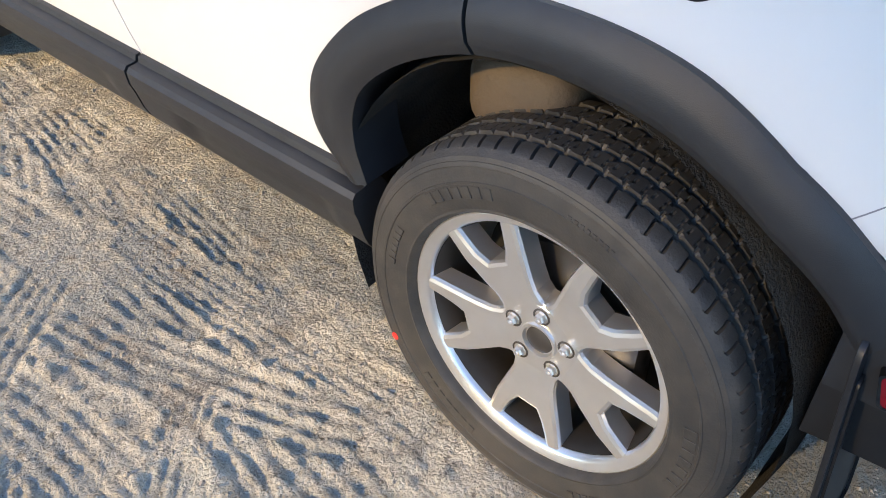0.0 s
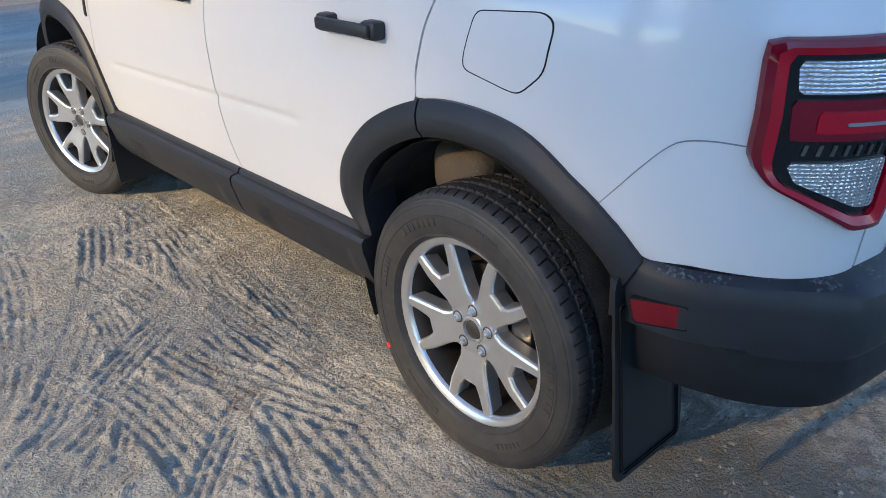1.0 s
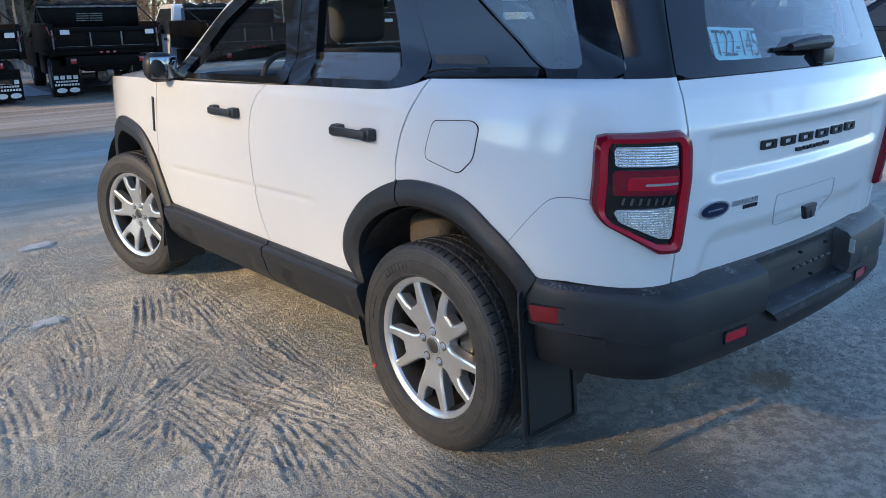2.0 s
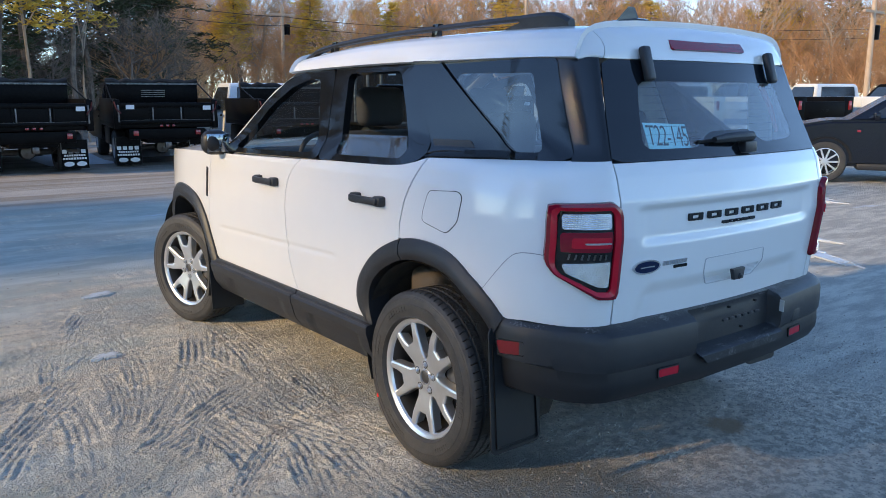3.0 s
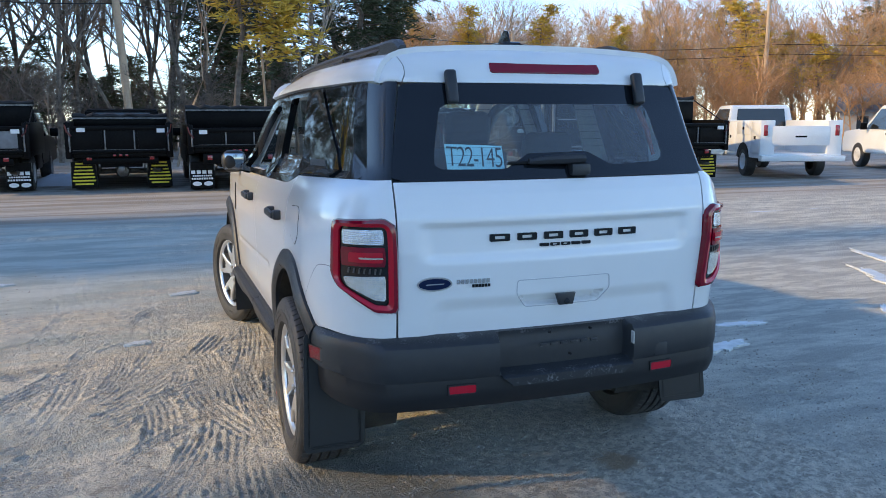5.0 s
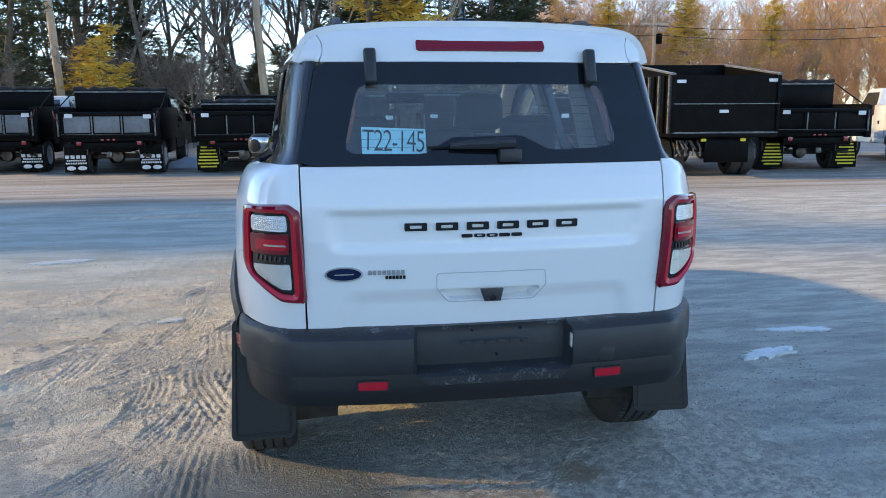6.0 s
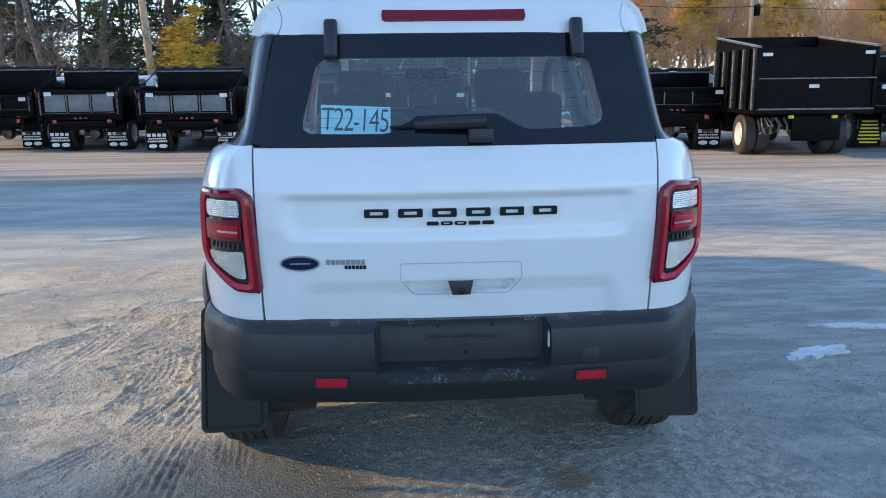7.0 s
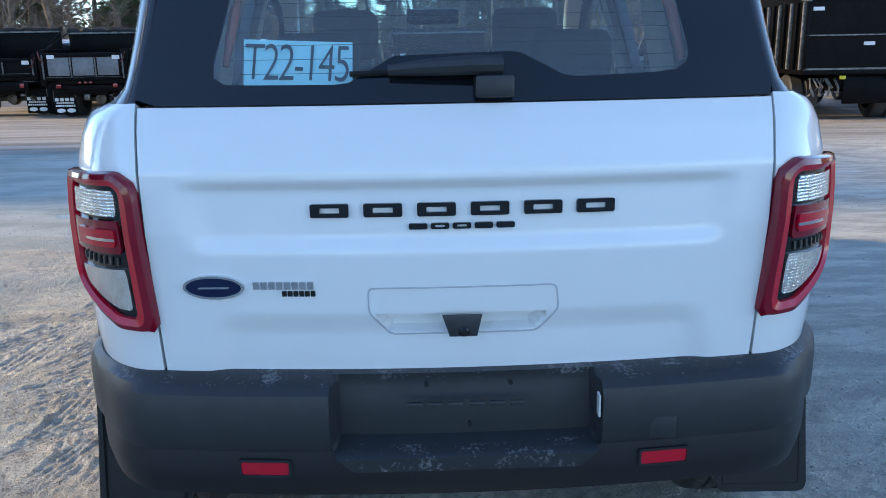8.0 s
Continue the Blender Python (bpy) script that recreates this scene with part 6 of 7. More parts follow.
            tube(bm, [(k * (hw + 0.02), 0.25, z1 + 0.05), (k * (hw - 0.02), L * 0.55, back)], 0.014, 6)
            part("tarp_arm", bm, BLACK_STEEL, root)
    # running gear under the bed
    bm = bmesh.new()
    tube(bm, [(-hw + 0.3, 0.95, 0.38), (hw - 0.3, 0.95, 0.38)], 0.06, 10)
    part("axle", bm, STEEL, root)
    bm = bmesh.new()
    lathe(bm, [(0.001, 0.78), (0.12, 0.80), (0.15, 0.88), (0.15, 0.98), (0.10, 1.06)], 16, "y")
    bmesh.ops.translate(bm, verts=bm.verts, vec=(0, 0, 0.38))
    part("differential", bm, STEEL, root, "rusty differential housing")
    for k in (-1, 1):
        bm = bmesh.new()
        for j in range(4):
            tube(bm, [(k * 0.46, 0.35 + 0.08 * j, 0.52 - 0.025 * j), (k * 0.46, 0.95, 0.44 - 0.025 * j), (k * 0.46, 1.55 - 0.08 * j, 0.52 - 0.025 * j)], 0.014, 6)
        part("leaf_spring", bm, STEEL, root)
        part("latch", boxm(*sorted((k * (hw - 0.075), k * (hw - 0.045))), -0.05, -0.02, z0 + 0.02, z1 - 0.02, 0.006), EDGE, gate_, "worn steel latch rod")
        bm = bmesh.new()
        tube(bm, [(k * (hw + 0.015), -0.03, z1 + 0.04), (k * (hw - 0.02), -0.05, z1 - 0.10), (k * (hw - 0.10), -0.05, z1 - 0.19)], 0.016, 6)
        part("latch_hook", bm, RUST_RED, gate_, "dull red latch hook")
    bm = bmesh.new()
    tube(bm, [(0.55, 2.2, 0.45), (0.55, 0.7, 0.45), (0.68, 0.35, 0.42), (0.80, 0.25, 0.42)], 0.045, 10)
    part("exhaust_pipe", bm, STEEL, root)
    # tail: bumper plate, hitch, lamps
    part("rear_plate", boxm(-0.75, 0.75, 0.10, 0.14, 0.58, z0 - 0.12, 0.01), BLACK_STEEL, root)
    part("hitch", boxm(-0.06, 0.06, 0.0, 0.14, 0.40, 0.52, 0.01), STEEL, root)
    for k in (-1, 1):
        for j in (0.62,):
            part("tail_lamp", boxm(k * j - 0.05, k * j + 0.05, 0.06, 0.10, 0.66, 0.76, 0.008), LAMP_RED, root)
    for k in (-1, 0, 1):
        part("marker_lamp", boxm(k * 0.12 - 0.03, k * 0.12 + 0.03, -0.01, 0.05, z0 - 0.08, z0 - 0.04, 0.005), LAMP_RED, root)
    for k in (-1, 1):
        flap(root, k * (hw - 0.26), 0.42, 0.50, flap_z[0], flap_z[1], ink)
        for dx in (0.14, 0.40):
            road_wheel(root, k * (hw - dx), 0.95, 0.38, 0.22)
        road_wheel(root, k * (hw - 0.18), 4.6, 0.38, 0.24)
        part("fender", boxm(*sorted((k * (hw - 0.52), k * hw)), 0.45, 1.45, 0.80, 0.84, 0.01), BLACK_STEEL, root)
        part("side_tank", boxm(*sorted((k * (hw - 0.45), k * (hw - 0.05))), 1.7, 2.7, 0.40, 0.80, 0.03), BLACK_STEEL, root)
    pickup_cab(root, cab, L + 0.15, min(w, 1.95), 1.78)
    return root


def at(x, y, yaw=0.0, z=0.0):
    return pose(x, y, z, 0, 0, yaw)


dump_truck(at(0.42, 14.0), "black dump truck with lettered mud flaps parked in a row", cab=BLACK_STEEL)
dump_truck(at(3.0, 14.3, -9), "black dump truck with slatted head board and lettered flaps", back=1.74, w=2.0, cab=BLACK_STEEL, slats=True)
dump_truck(at(5.75, 13.4, -8), "black dump truck with a low tailgate and pale lettered flaps", back=1.66)
dump_truck(at(-1.95, 14.9), "black dump truck with yellow lettered mud flaps", ink=YELLOW, back=1.55, tail=(0.82, 1.36), cab=BLACK_STEEL)
dump_truck(at(-4.75, 15.0), "dump truck with a grey panelled tailgate and lettered flaps", panel=GREY_PANEL, back=1.84, tail=(0.84, 1.36), w=2.1, cab=BLACK_STEEL)
dump_truck(at(-7.38, 15.9), "dump truck with a grey panelled tailgate and dusty tarp", panel=GREY_PANEL, back=1.88, tail=(0.84, 1.40), w=1.85)
dump_truck(at(-9.75, 16.6), "black dump truck at the end of the row", back=1.95)
dump_truck(at(10.55, 12.6, -8), "black dump truck with yellow lettered flaps, beside the box truck", ink=YELLOW, back=1.95, tail=(0.86, 1.36), w=2.2)


# tall box truck
def box_truck(m):
    root = thing("box_truck", "tall black landscaping box truck with ribbed sides", "truck", m, "row of parked dump trucks")
    hw, z0, z1, L = 1.08, 0.90, 2.03, 2.7
    part("box_body", boxm(-hw + 0.02, hw - 0.02, 0.04, 0.10, z0, z1), BLACK_STEEL, root, "flat black steel rear doors")
    part("box_floor", boxm(-hw, hw, 0.0, L, z0 - 0.08, z0, 0.01), BLACK_STEEL, root)
    for k in (-1, 1):
        bm = bmesh.new()
        prism(bm, [(k * hw, 0.06, z0), (k * hw, L, z0), (k * hw, L, z1 + 0.30), (k * hw, 0.06, z1)], (k * -0.03, 0, 0))
        sd = part("box_side", bm, BLACK_STEEL, root)
        for j in range(9):
            y = 0.12 + j * (L - 0.2) / 8 - 0.0
            part("side_rib", boxm(*sorted((k * hw, k * (hw + 0.05))), y - 0.03, y + 0.03, z0, z1, 0.006), BLACK_STEEL if j % 2 else EDGE, sd)
        part("rear_edge", boxm(*sorted((k * (hw - 0.05), k * (hw + 0.02))), 0.0, 0.05, z0, z1, 0.006), BLACK_STEEL, root)
        bm = bmesh.new()
        prism(bm, [(k * (hw + 0.03), 0.0, z1), (k * (hw + 0.03), L, z1 + 0.30), (k * (hw + 0.03), L, z1 + 0.335), (k * (hw + 0.03), 0.0, z1 + 0.035)], (k * -0.08, 0, 0))
        part("top_rail", bm, EDGE, root)
    part("box_front", boxm(-hw, hw, L - 0.05, L, z0, z1 + 0.32), BLACK_STEEL, root)
    part("cross_rail", boxm(-hw, hw, 0.0, 0.045, z0 + (z1 - z0) * 0.50, z0 + (z1 - z0) * 0.50 + 0.02), EDGE, root)
    part("cross_rail", boxm(-hw, hw, 0.0, 0.045, z0, z0 + 0.03), EDGE, root)
    for x, z in ((-0.90, z1 - 0.12), (0.95, z1 - 0.10), (-0.02, 1.33)):
        part("sticker", boxm(x - 0.09, x + 0.09, 0.028, 0.042, z - 0.03, z + 0.03), PALE, root)
    part("chassis", boxm(-0.45, 0.45, 0.2, 5.9, 0.52, 0.82, 0.02), BLACK_STEEL, root)
    part("rear_plate", boxm(-0.35, 0.55, 0.10, 0.14, 0.32, 0.78, 0.01), BLACK_STEEL, root)
    for k in (-1, 1):
        part("lamp_bracket", boxm(k * 0.40 - 0.05, k * 0.40 + 0.05, 0.02, 0.08, 0.74, 0.80, 0.01), YELLOW, root)
        for dx in (0.20, 0.46):
            road_wheel(root, k * (hw - dx), 1.15, 0.40, 0.24)
        road_wheel(root, k * (hw - 0.2), 4.8, 0.40, 0.26)
        part("fender", boxm(*sorted((k * (hw - 0.62), k * (hw - 0.04))), 0.55, 1.75, 0.82, 0.87, 0.02), BLACK_STEEL, root)
        part("side_box", boxm(*sorted((k * (hw - 0.5), k * (hw - 0.05))), 1.9, 2.6, 0.40, 0.84, 0.03), BLACK_STEEL, root)
    bm = bmesh.new()
    rnd = random.Random(5)
    for j in range(8):
        x = -0.75 + rnd.uniform(-0.15, 0.3)
        tube(bm, [(x, 0.2, 0.75), (x + rnd.uniform(-0.1, 0.1), 0.12, 0.6), (x + rnd.uniform(-0.1, 0.1), 0.2, 0.45)], 0.02, 6)
    part("hydraulic_hose", bm, EDGE, root)
    pickup_cab(root, TRUCK_WHITE, L + 0.2, 1.95, 1.9)
    return root


box_truck(at(7.60, 11.35, -6))


# white service trucks beyond
def service_truck(m, paint, label, cab=None):
    root = thing("service_truck", label, "truck", m, "line of service trucks")
    hw = 1.0
    part("body_floor", boxm(-hw, hw, 0.0, 2.7, 0.50, 0.62, 0.02), paint, root)
    for k in (-1, 1):
        sd = part("side_locker", boxm(*sorted((k * (hw - 0.36), k * hw)), 0.0, 2.7, 0.58, 1.44, 0.02), paint, root, "painted side locker")
        for y0, y1, za, zb in ((0.06, 0.62, 0.62, 1.40), (0.70, 1.72, 1.08, 1.40), (1.80, 2.64, 0.62, 1.40)):
            part("locker_door", boxm(*sorted((k * (hw - 0.005), k * (hw + 0.014))), y0, y1, za, zb, 0.006), paint, sd)
            part("latch", boxm(*sorted((k * (hw + 0.012), k * (hw + 0.024))), (y0 + y1) / 2 - 0.06, (y0 + y1) / 2 + 0.06, (za + zb) / 2 - 0.04, (za + zb) / 2 + 0.04, 0.004), BLACK_STEEL, sd)
        bm = bmesh.new()
        lathe(bm, [(0.30, k * (hw + 0.018)), (0.47, k * (hw + 0.02)), (0.47, k * (hw - 0.2)), (0.30, k * (hw - 0.2))], 28, closed=True)
        bmesh.ops.translate(bm, verts=bm.verts, vec=(0, 1.2, 0.40))
        bmesh.ops.delete(bm, geom=[v for v in bm.verts if v.co.z < 0.45], context="VERTS")
        part("wheel_arch", bm, BLACK_STEEL, sd)
        for dx in (0.12,):
            road_wheel(root, k * (hw - dx), 1.2, 0.38, 0.24, HUB_WHITE)
        road_wheel(root, k * (hw - 0.14), 4.95, 0.38, 0.24, HUB_WHITE)
        part("tail_lamp", boxm(*sorted((k * (hw - 0.18), k * (hw - 0.08))), -0.02, 0.01, 1.06, 1.32, 0.006), LAMP_RED, root)
    tg = part("tailgate", boxm(-hw + 0.30, hw - 0.30, -0.005, 0.04, 0.82, 1.30, 0.012), paint, root)
    part("gate_latch", boxm(-0.14, 0.14, -0.014, 0.0, 1.02, 1.06, 0.004), BLACK_STEEL, tg)
    part("rear_bumper", boxm(-hw - 0.02, hw + 0.02, -0.22, 0.02, 0.44, 0.58, 0.02), paint, root)
    part("chassis", boxm(-0.42, 0.42, 0.1, 5.6, 0.42, 0.60, 0.02), BLACK_STEEL, root)
    pickup_cab(root, cab or paint, 2.8, 1.94, 1.86)
    return root


service_truck(at(13.75, 12.3, -22), TRUCK_WHITE, "white utility truck with side lockers seen from behind")
service_truck(at(18.35, 10.75, -22), TRUCK_WHITE, "white utility truck with side lockers and a tailgate")
service_truck(at(20.7, 9.6, -22), BLACK_STEEL, "black utility truck with side lockers", cab=BLACK_STEEL)
service_truck(at(23.2, 8.4, -22), TRUCK_WHITE, "white utility truck at the far end of the line")
service_truck(at(25.8, 6.8, -22), BLACK_STEEL, "black pickup at the far end of the line")


# dark blue SUV
def suv(m):
    root = thing("parked_suv", "dark blue SUV parked on the dirt lot", "car", m)
    hw = 0.92
    low = [(-0.62, 0.42), (-0.66, 0.70), (-0.54, 0.96), (0.0, 1.06), (1.0, 1.08), (2.6, 1.08), (3.45, 1.0), (3.5, 0.5), (3.35, 0.28), (-0.7, 0.28)]
    bm = bmesh.new()
    prism(bm, [(-hw, -y, z) for y, z in low], (2 * hw, 0, 0))
    bmesh.ops.bevel(bm, geom=list(bm.edges), offset=0.06, segments=3, affect="EDGES")
    body_ = part("body", bm, NAVY, root)
    top = [(0.30, 1.04), (1.05, 1.52), (1.4, 1.58), (2.6, 1.55), (3.3, 1.06)]
    bm = bmesh.new()
    prism(bm, [(-hw + 0.06, -y, z) for y, z in top], (2 * hw - 0.12, 0, 0))
    for v in bm.verts:
        v.co.x *= 1 - 0.22 * max(0, v.co.z - 1.06) / 0.5
    bmesh.ops.bevel(bm, geom=list(bm.edges), offset=0.04, segments=3, affect="EDGES")
    cabin_ = part("roof", bm, NAVY, root)
    for k in (-1, 1):
        for win in ([(0.62, 1.10), (1.12, 1.46), (1.62, 1.50), (1.62, 1.10)], [(1.72, 1.10), (1.72, 1.50), (2.5, 1.47), (2.75, 1.12)]):
            bm = bmesh.new()
            xx = lambda z: k * ((hw - 0.06) * (1 - 0.22 * max(0, z - 1.06) / 0.5) + 0.004)
            prism(bm, [(xx(z), -y, z) for y, z in win], (k * -0.015, 0, 0))
            part("side_window", bm, DARK_GLASS, cabin_)
        for yc in (0.0, 2.68):
            bm = bmesh.new()
            lathe(bm, [(0.36, k * (hw - 0.01)), (0.42, k * (hw + 0.012)), (0.42, k * (hw - 0.1)), (0.36, k * (hw - 0.1))], 32, closed=True)
            bmesh.ops.translate(bm, verts=bm.verts, vec=(0, -yc, 0.36))
            bmesh.ops.delete(bm, geom=[v for v in bm.verts if v.co.z < 0.3], context="VERTS")
            part("wheel_arch", bm, GAP, body_)
            wr = new("wheel")
            wr.parent = root
            wr.matrix_basis = Matrix.Translation((k * (hw - 0.10), -yc, 0.35)) @ (Matrix.Rotation(radians(180), 4, "Z") if k > 0 else Matrix())
            bm = bmesh.new()
            lathe(bm, [(0.22, -0.10), (0.26, -0.115), (0.33, -0.112), (0.352, -0.09), (0.352, 0.09), (0.32, 0.11), (0.22, 0.10)], 40)
            part("tyre", bm, RUBBER, wr)
            bm = bmesh.new()
            lathe(bm, [(0.22, -0.05), (0.235, -0.11), (0.225, -0.112), (0.215, -0.09)], 40)
            for j in range(10):
                a = radians(36 * j)
                b2 = Matrix.Rotation(a, 4, "X")
                box(bm, -0.105, -0.08, 0.03, 0.222, -0.016, 0.016, 0.005, 1, b2)
            lathe(bm, [(0.05, -0.08), (0.045, -0.108), (0.001, -0.11)], 20)
            part("rim", bm, ALLOY, wr)
        bm = bmesh.new()
        box(bm, *sorted((k * 0.92, k * 1.10)), -0.78, -0.68, 1.06, 1.20, 0.03, 3)
        part("mirror", bm, NAVY, root)
        part("door_handle", boxm(*sorted((k * 0.91, k * 0.945)), -1.55, -1.35, 0.93, 0.96, 0.008), NAVY, root)
        part("head_lamp", boxm(*sorted((k * 0.55, k * 0.90)), 0.50, 0.67, 0.72, 0.86, 0.03), CLEAR_LENS, root)
        part("marker_lamp", boxm(*sorted((k * 0.92, k * 0.935)), -0.52, -0.46, 0.86, 0.90, 0.006), LAMP_RED, root)
    part("sill", boxm(-0.90, 0.90, -2.2, -0.5, 0.22, 0.34, 0.03), PLASTIC, root)
    return root


suv(at(11.75, 4.95, 30))


# ---- woods, poles, house ----
BARK = material("grey_brown_bark", (0.24, 0.19, 0.145), 0.9, second=(0.08, 0.065, 0.05), bump=0.8, bump_scale=25, mix=0.9, grain=9, per_object=0.25)
# bare twigs with the low sun's russet put into their colour
TWIG_SUNLIT = material("sunlit_russet_twigs", (0.60, 0.33, 0.15), 0.9, second=(0.40, 0.23, 0.11), mix=0.8, grain=3, blotch=0.6, per_object=0.25)
TWIG_GREY = material("grey_bare_twigs", (0.22, 0.17, 0.13), 0.9, second=(0.13, 0.105, 0.085), mix=0.8, grain=3, per_object=0.2)
# pale trunks; part of the sun on them is put into the bark
PALE_BARK = material("pale_bark", (0.42, 0.33, 0.23), 0.85, second=(0.28, 0.21, 0.14), mix=0.8, grain=6)
NEEDLE = material("dark_pine_needles", (0.050, 0.075, 0.034), 0.8, second=(0.10, 0.105, 0.040), mix=0.9, grain=1.5, blotch=0.5, per_object=0.3)
# pine needles again, with the low sun's gold put into the colour
NEEDLE_SUNLIT = material("sunlit_gold_needles", (0.70, 0.45, 0.05), 0.8, second=(0.42, 0.31, 0.04), mix=0.9, grain=1.5, per_object=0.2)


def pine_meshes(seed, h, spread, bare_to=0.25, dense=1.0):
    """Trunk and crown of a pine: limbs in whorls, each hung with thin needle sprays."""
    rnd = random.Random(seed)
    tb = bmesh.new()
    bend = [(rnd.uniform(-0.15, 0.15) * i, rnd.uniform(-0.15, 0.15) * i, h * i / 6) for i in range(7)]
    tube(tb, bend, [0.17 * h / 11 * (1 - 0.14 * i) for i in range(7)], 7)
    cf = curve_fn(bend)
    V, F = [], []
    n_whorl = int(h * 2.1 * dense)
    for k in range(n_whorl):
        f = bare_to + (1 - bare_to) * (k / n_whorl) ** 0.9
        base = Vector(cf(min(1, f)))
        reach = spread * (1 - ((f - bare_to) / (1 - bare_to)) ** 1.3) * rnd.uniform(0.55, 1.1) + 0.25
        for j in range(rnd.randint(3, 5)):
            if rnd.random() < 0.12:
                continue
            a = rnd.uniform(0, 2 * math.pi)
            rc = reach * rnd.uniform(0.5, 1.1)
            d = Vector((math.cos(a), math.sin(a), rnd.uniform(-0.12, 0.35)))
            tip = base + d * rc
            tip.z -= 0.06 * rc * rc
            tube(tb, [base, base.lerp(tip, 0.6) + Vector((0, 0, 0.05 * rc)), tip], [0.035, 0.02, 0.008], 3, caps=False)
            m = int(5 + rc * 8)
            for s in range(m):
                u = rnd.uniform(0.25, 1.05)
                c = base.lerp(tip, u) + Vector((rnd.gauss(0, 0.16), rnd.gauss(0, 0.16), rnd.gauss(0.04, 0.10)))
                for q in range(5):
                    b = rnd.uniform(0, 2 * math.pi)
                    L = rnd.uniform(0.16, 0.34)
                    e = Vector((math.cos(b) * L, math.sin(b) * L, rnd.uniform(-0.10, 0.18)))
                    side_ = e.cross(Vector((rnd.gauss(0, 1), rnd.gauss(0, 1), rnd.gauss(0, 1)))).normalized() * rnd.uniform(0.025, 0.05)
                    i0 = len(V)
                    V += [c - side_ * 0.5, c + side_ * 0.5, c + e * 0.6 + side_, c + e]
                    F.append((i0, i0 + 1, i0 + 2, i0 + 3))
    return tb, V, F


def mesh_of(name, V, F, mat):
    me = bpy.data.meshes.new(name)
    me.from_pydata([tuple(v) for v in V], [], F)
    me.materials.append(mat)
    return me


def grow(rnd, V, F, TB, p, d, length, r, level, top, spread):
    """Limbs that fork into ever thinner twigs."""
    n = 4
    pts = [p]
    for i in range(n):
        d = (d + Vector((rnd.gauss(0, 0.14), rnd.gauss(0, 0.14), rnd.gauss(0.05, 0.06)))).normalized()
        pts.append(pts[-1] + d * length / n)
    if level < 3:
        tube(TB, pts, [r * (1 - 0.13 * i) for i in range(n + 1)], 6 if level == 0 else 4, caps=False)
    else:
        for a, b in zip(pts, pts[1:]):
            s = (b - a).cross(Vector((rnd.gauss(0, 1), rnd.gauss(0, 1), rnd.gauss(0, 1)))).normalized() * r
            i0 = len(V)
            V += [a - s, a + s, b + s * 0.7, b - s * 0.7]
            F.append((i0, i0 + 1, i0 + 2, i0 + 3))
    if level >= top:
        return
    kids = (9, 6, 5, 4)[level]
    for k in range(kids):
        u = rnd.uniform(0.30 if level else 0.32, 1.0)
        i = min(n - 1, int(u * n))
        q = pts[i].lerp(pts[i + 1], u * n - i)
        a = rnd.uniform(0, 2 * math.pi)
        side_ = Vector((math.cos(a), math.sin(a), rnd.uniform(0.1, 0.9) if level == 0 else rnd.uniform(-0.3, 0.8)))
        nd = (d * (0.75 if level else 0.6) + side_ * spread).normalized()
        grow(rnd, V, F, TB, q, nd, length * rnd.uniform(0.36, 0.62), r * 0.48, level + 1, top, spread)


def bare_meshes(seed, h, r, spread=0.7, top=4):
    rnd = random.Random(seed)
    V, F, TB = [], [], bmesh.new()
    grow(rnd, V, F, TB, Vector((0, 0, 0)), Vector((rnd.gauss(0, 0.05), rnd.gauss(0, 0.05), 1)).normalized(), h * 0.72, r, 0, top, spread)
    return TB, V, F


def tree_kind(name, label, meshes, bark, leaf, crown):
    tb, V, F = meshes
    root = thing(name, label, "tree", at(0, 0))
    part("trunk", tb, bark, root)
    ob = new(crown, mesh_of(crown, V, F, leaf))
    ob.parent = root
    return root


kinds = {
    "pine": [tree_kind("pine_tree", "tall dark green pine at the wood's edge", pine_meshes(k, h, s, b), BARK, NEEDLE, "crown") for k, h, s, b in ((1, 12, 2.6, 0.12), (2, 14, 2.9, 0.22), (3, 10, 2.4, 0.06), (4, 13, 2.3, 0.30))],
    "tall": [tree_kind("pine_tree", "unseen tall pine, its crown placed to block the sun", pine_meshes(5, 20, 2.9, 0.605, 2.2), BARK, NEEDLE, "crown")],
    "gold": [tree_kind("pine_tree", "pine with low sun put into its golden needles", pine_meshes(k, h, s, b), BARK, NEEDLE_SUNLIT, "crown") for k, h, s, b in ((11, 9, 2.0, 0.48), (12, 10, 1.9, 0.42))],
    "grey": [tree_kind("bare_tree", "leafless grey deciduous tree", bare_meshes(k, h, r, s), BARK, TWIG_GREY, "crown") for k, h, r, s in ((21, 13, 0.11, 0.42), (22, 12, 0.09, 0.50), (23, 15, 0.12, 0.38))],
    "birch": [tree_kind("bare_tree", "slender leafless tree, sun put into its pale trunk", bare_meshes(k, h, r, s, 3), PALE_BARK, PALE_BARK, "crown") for k, h, r, s in ((51, 12, 0.048, 0.26), (52, 13, 0.055, 0.22))],
    "russet": [tree_kind("bare_tree", "leafless tree with low sun put into its russet twigs", bare_meshes(k, h, r, s), PALE_BARK, TWIG_SUNLIT, "crown") for k, h, r, s in ((31, 9, 0.075, 0.58), (32, 8, 0.06, 0.66), (33, 10, 0.085, 0.52))],
    "bush": [tree_kind("bush", "leafless thicket bush with sun put into its russet", bare_meshes(k, 3.4, 0.035, 0.9), TWIG_SUNLIT, TWIG_SUNLIT, "crown") for k in (41, 42, 43)],
    "thicket": [tree_kind("bush", "dark grey leafless undergrowth", bare_meshes(k, 3.6, 0.04, 0.9), TWIG_GREY, TWIG_GREY, "crown") for k in (44, 45)],
}
used = {k: [False] * len(v) for k, v in kinds.items()}
rt = random.Random(77)


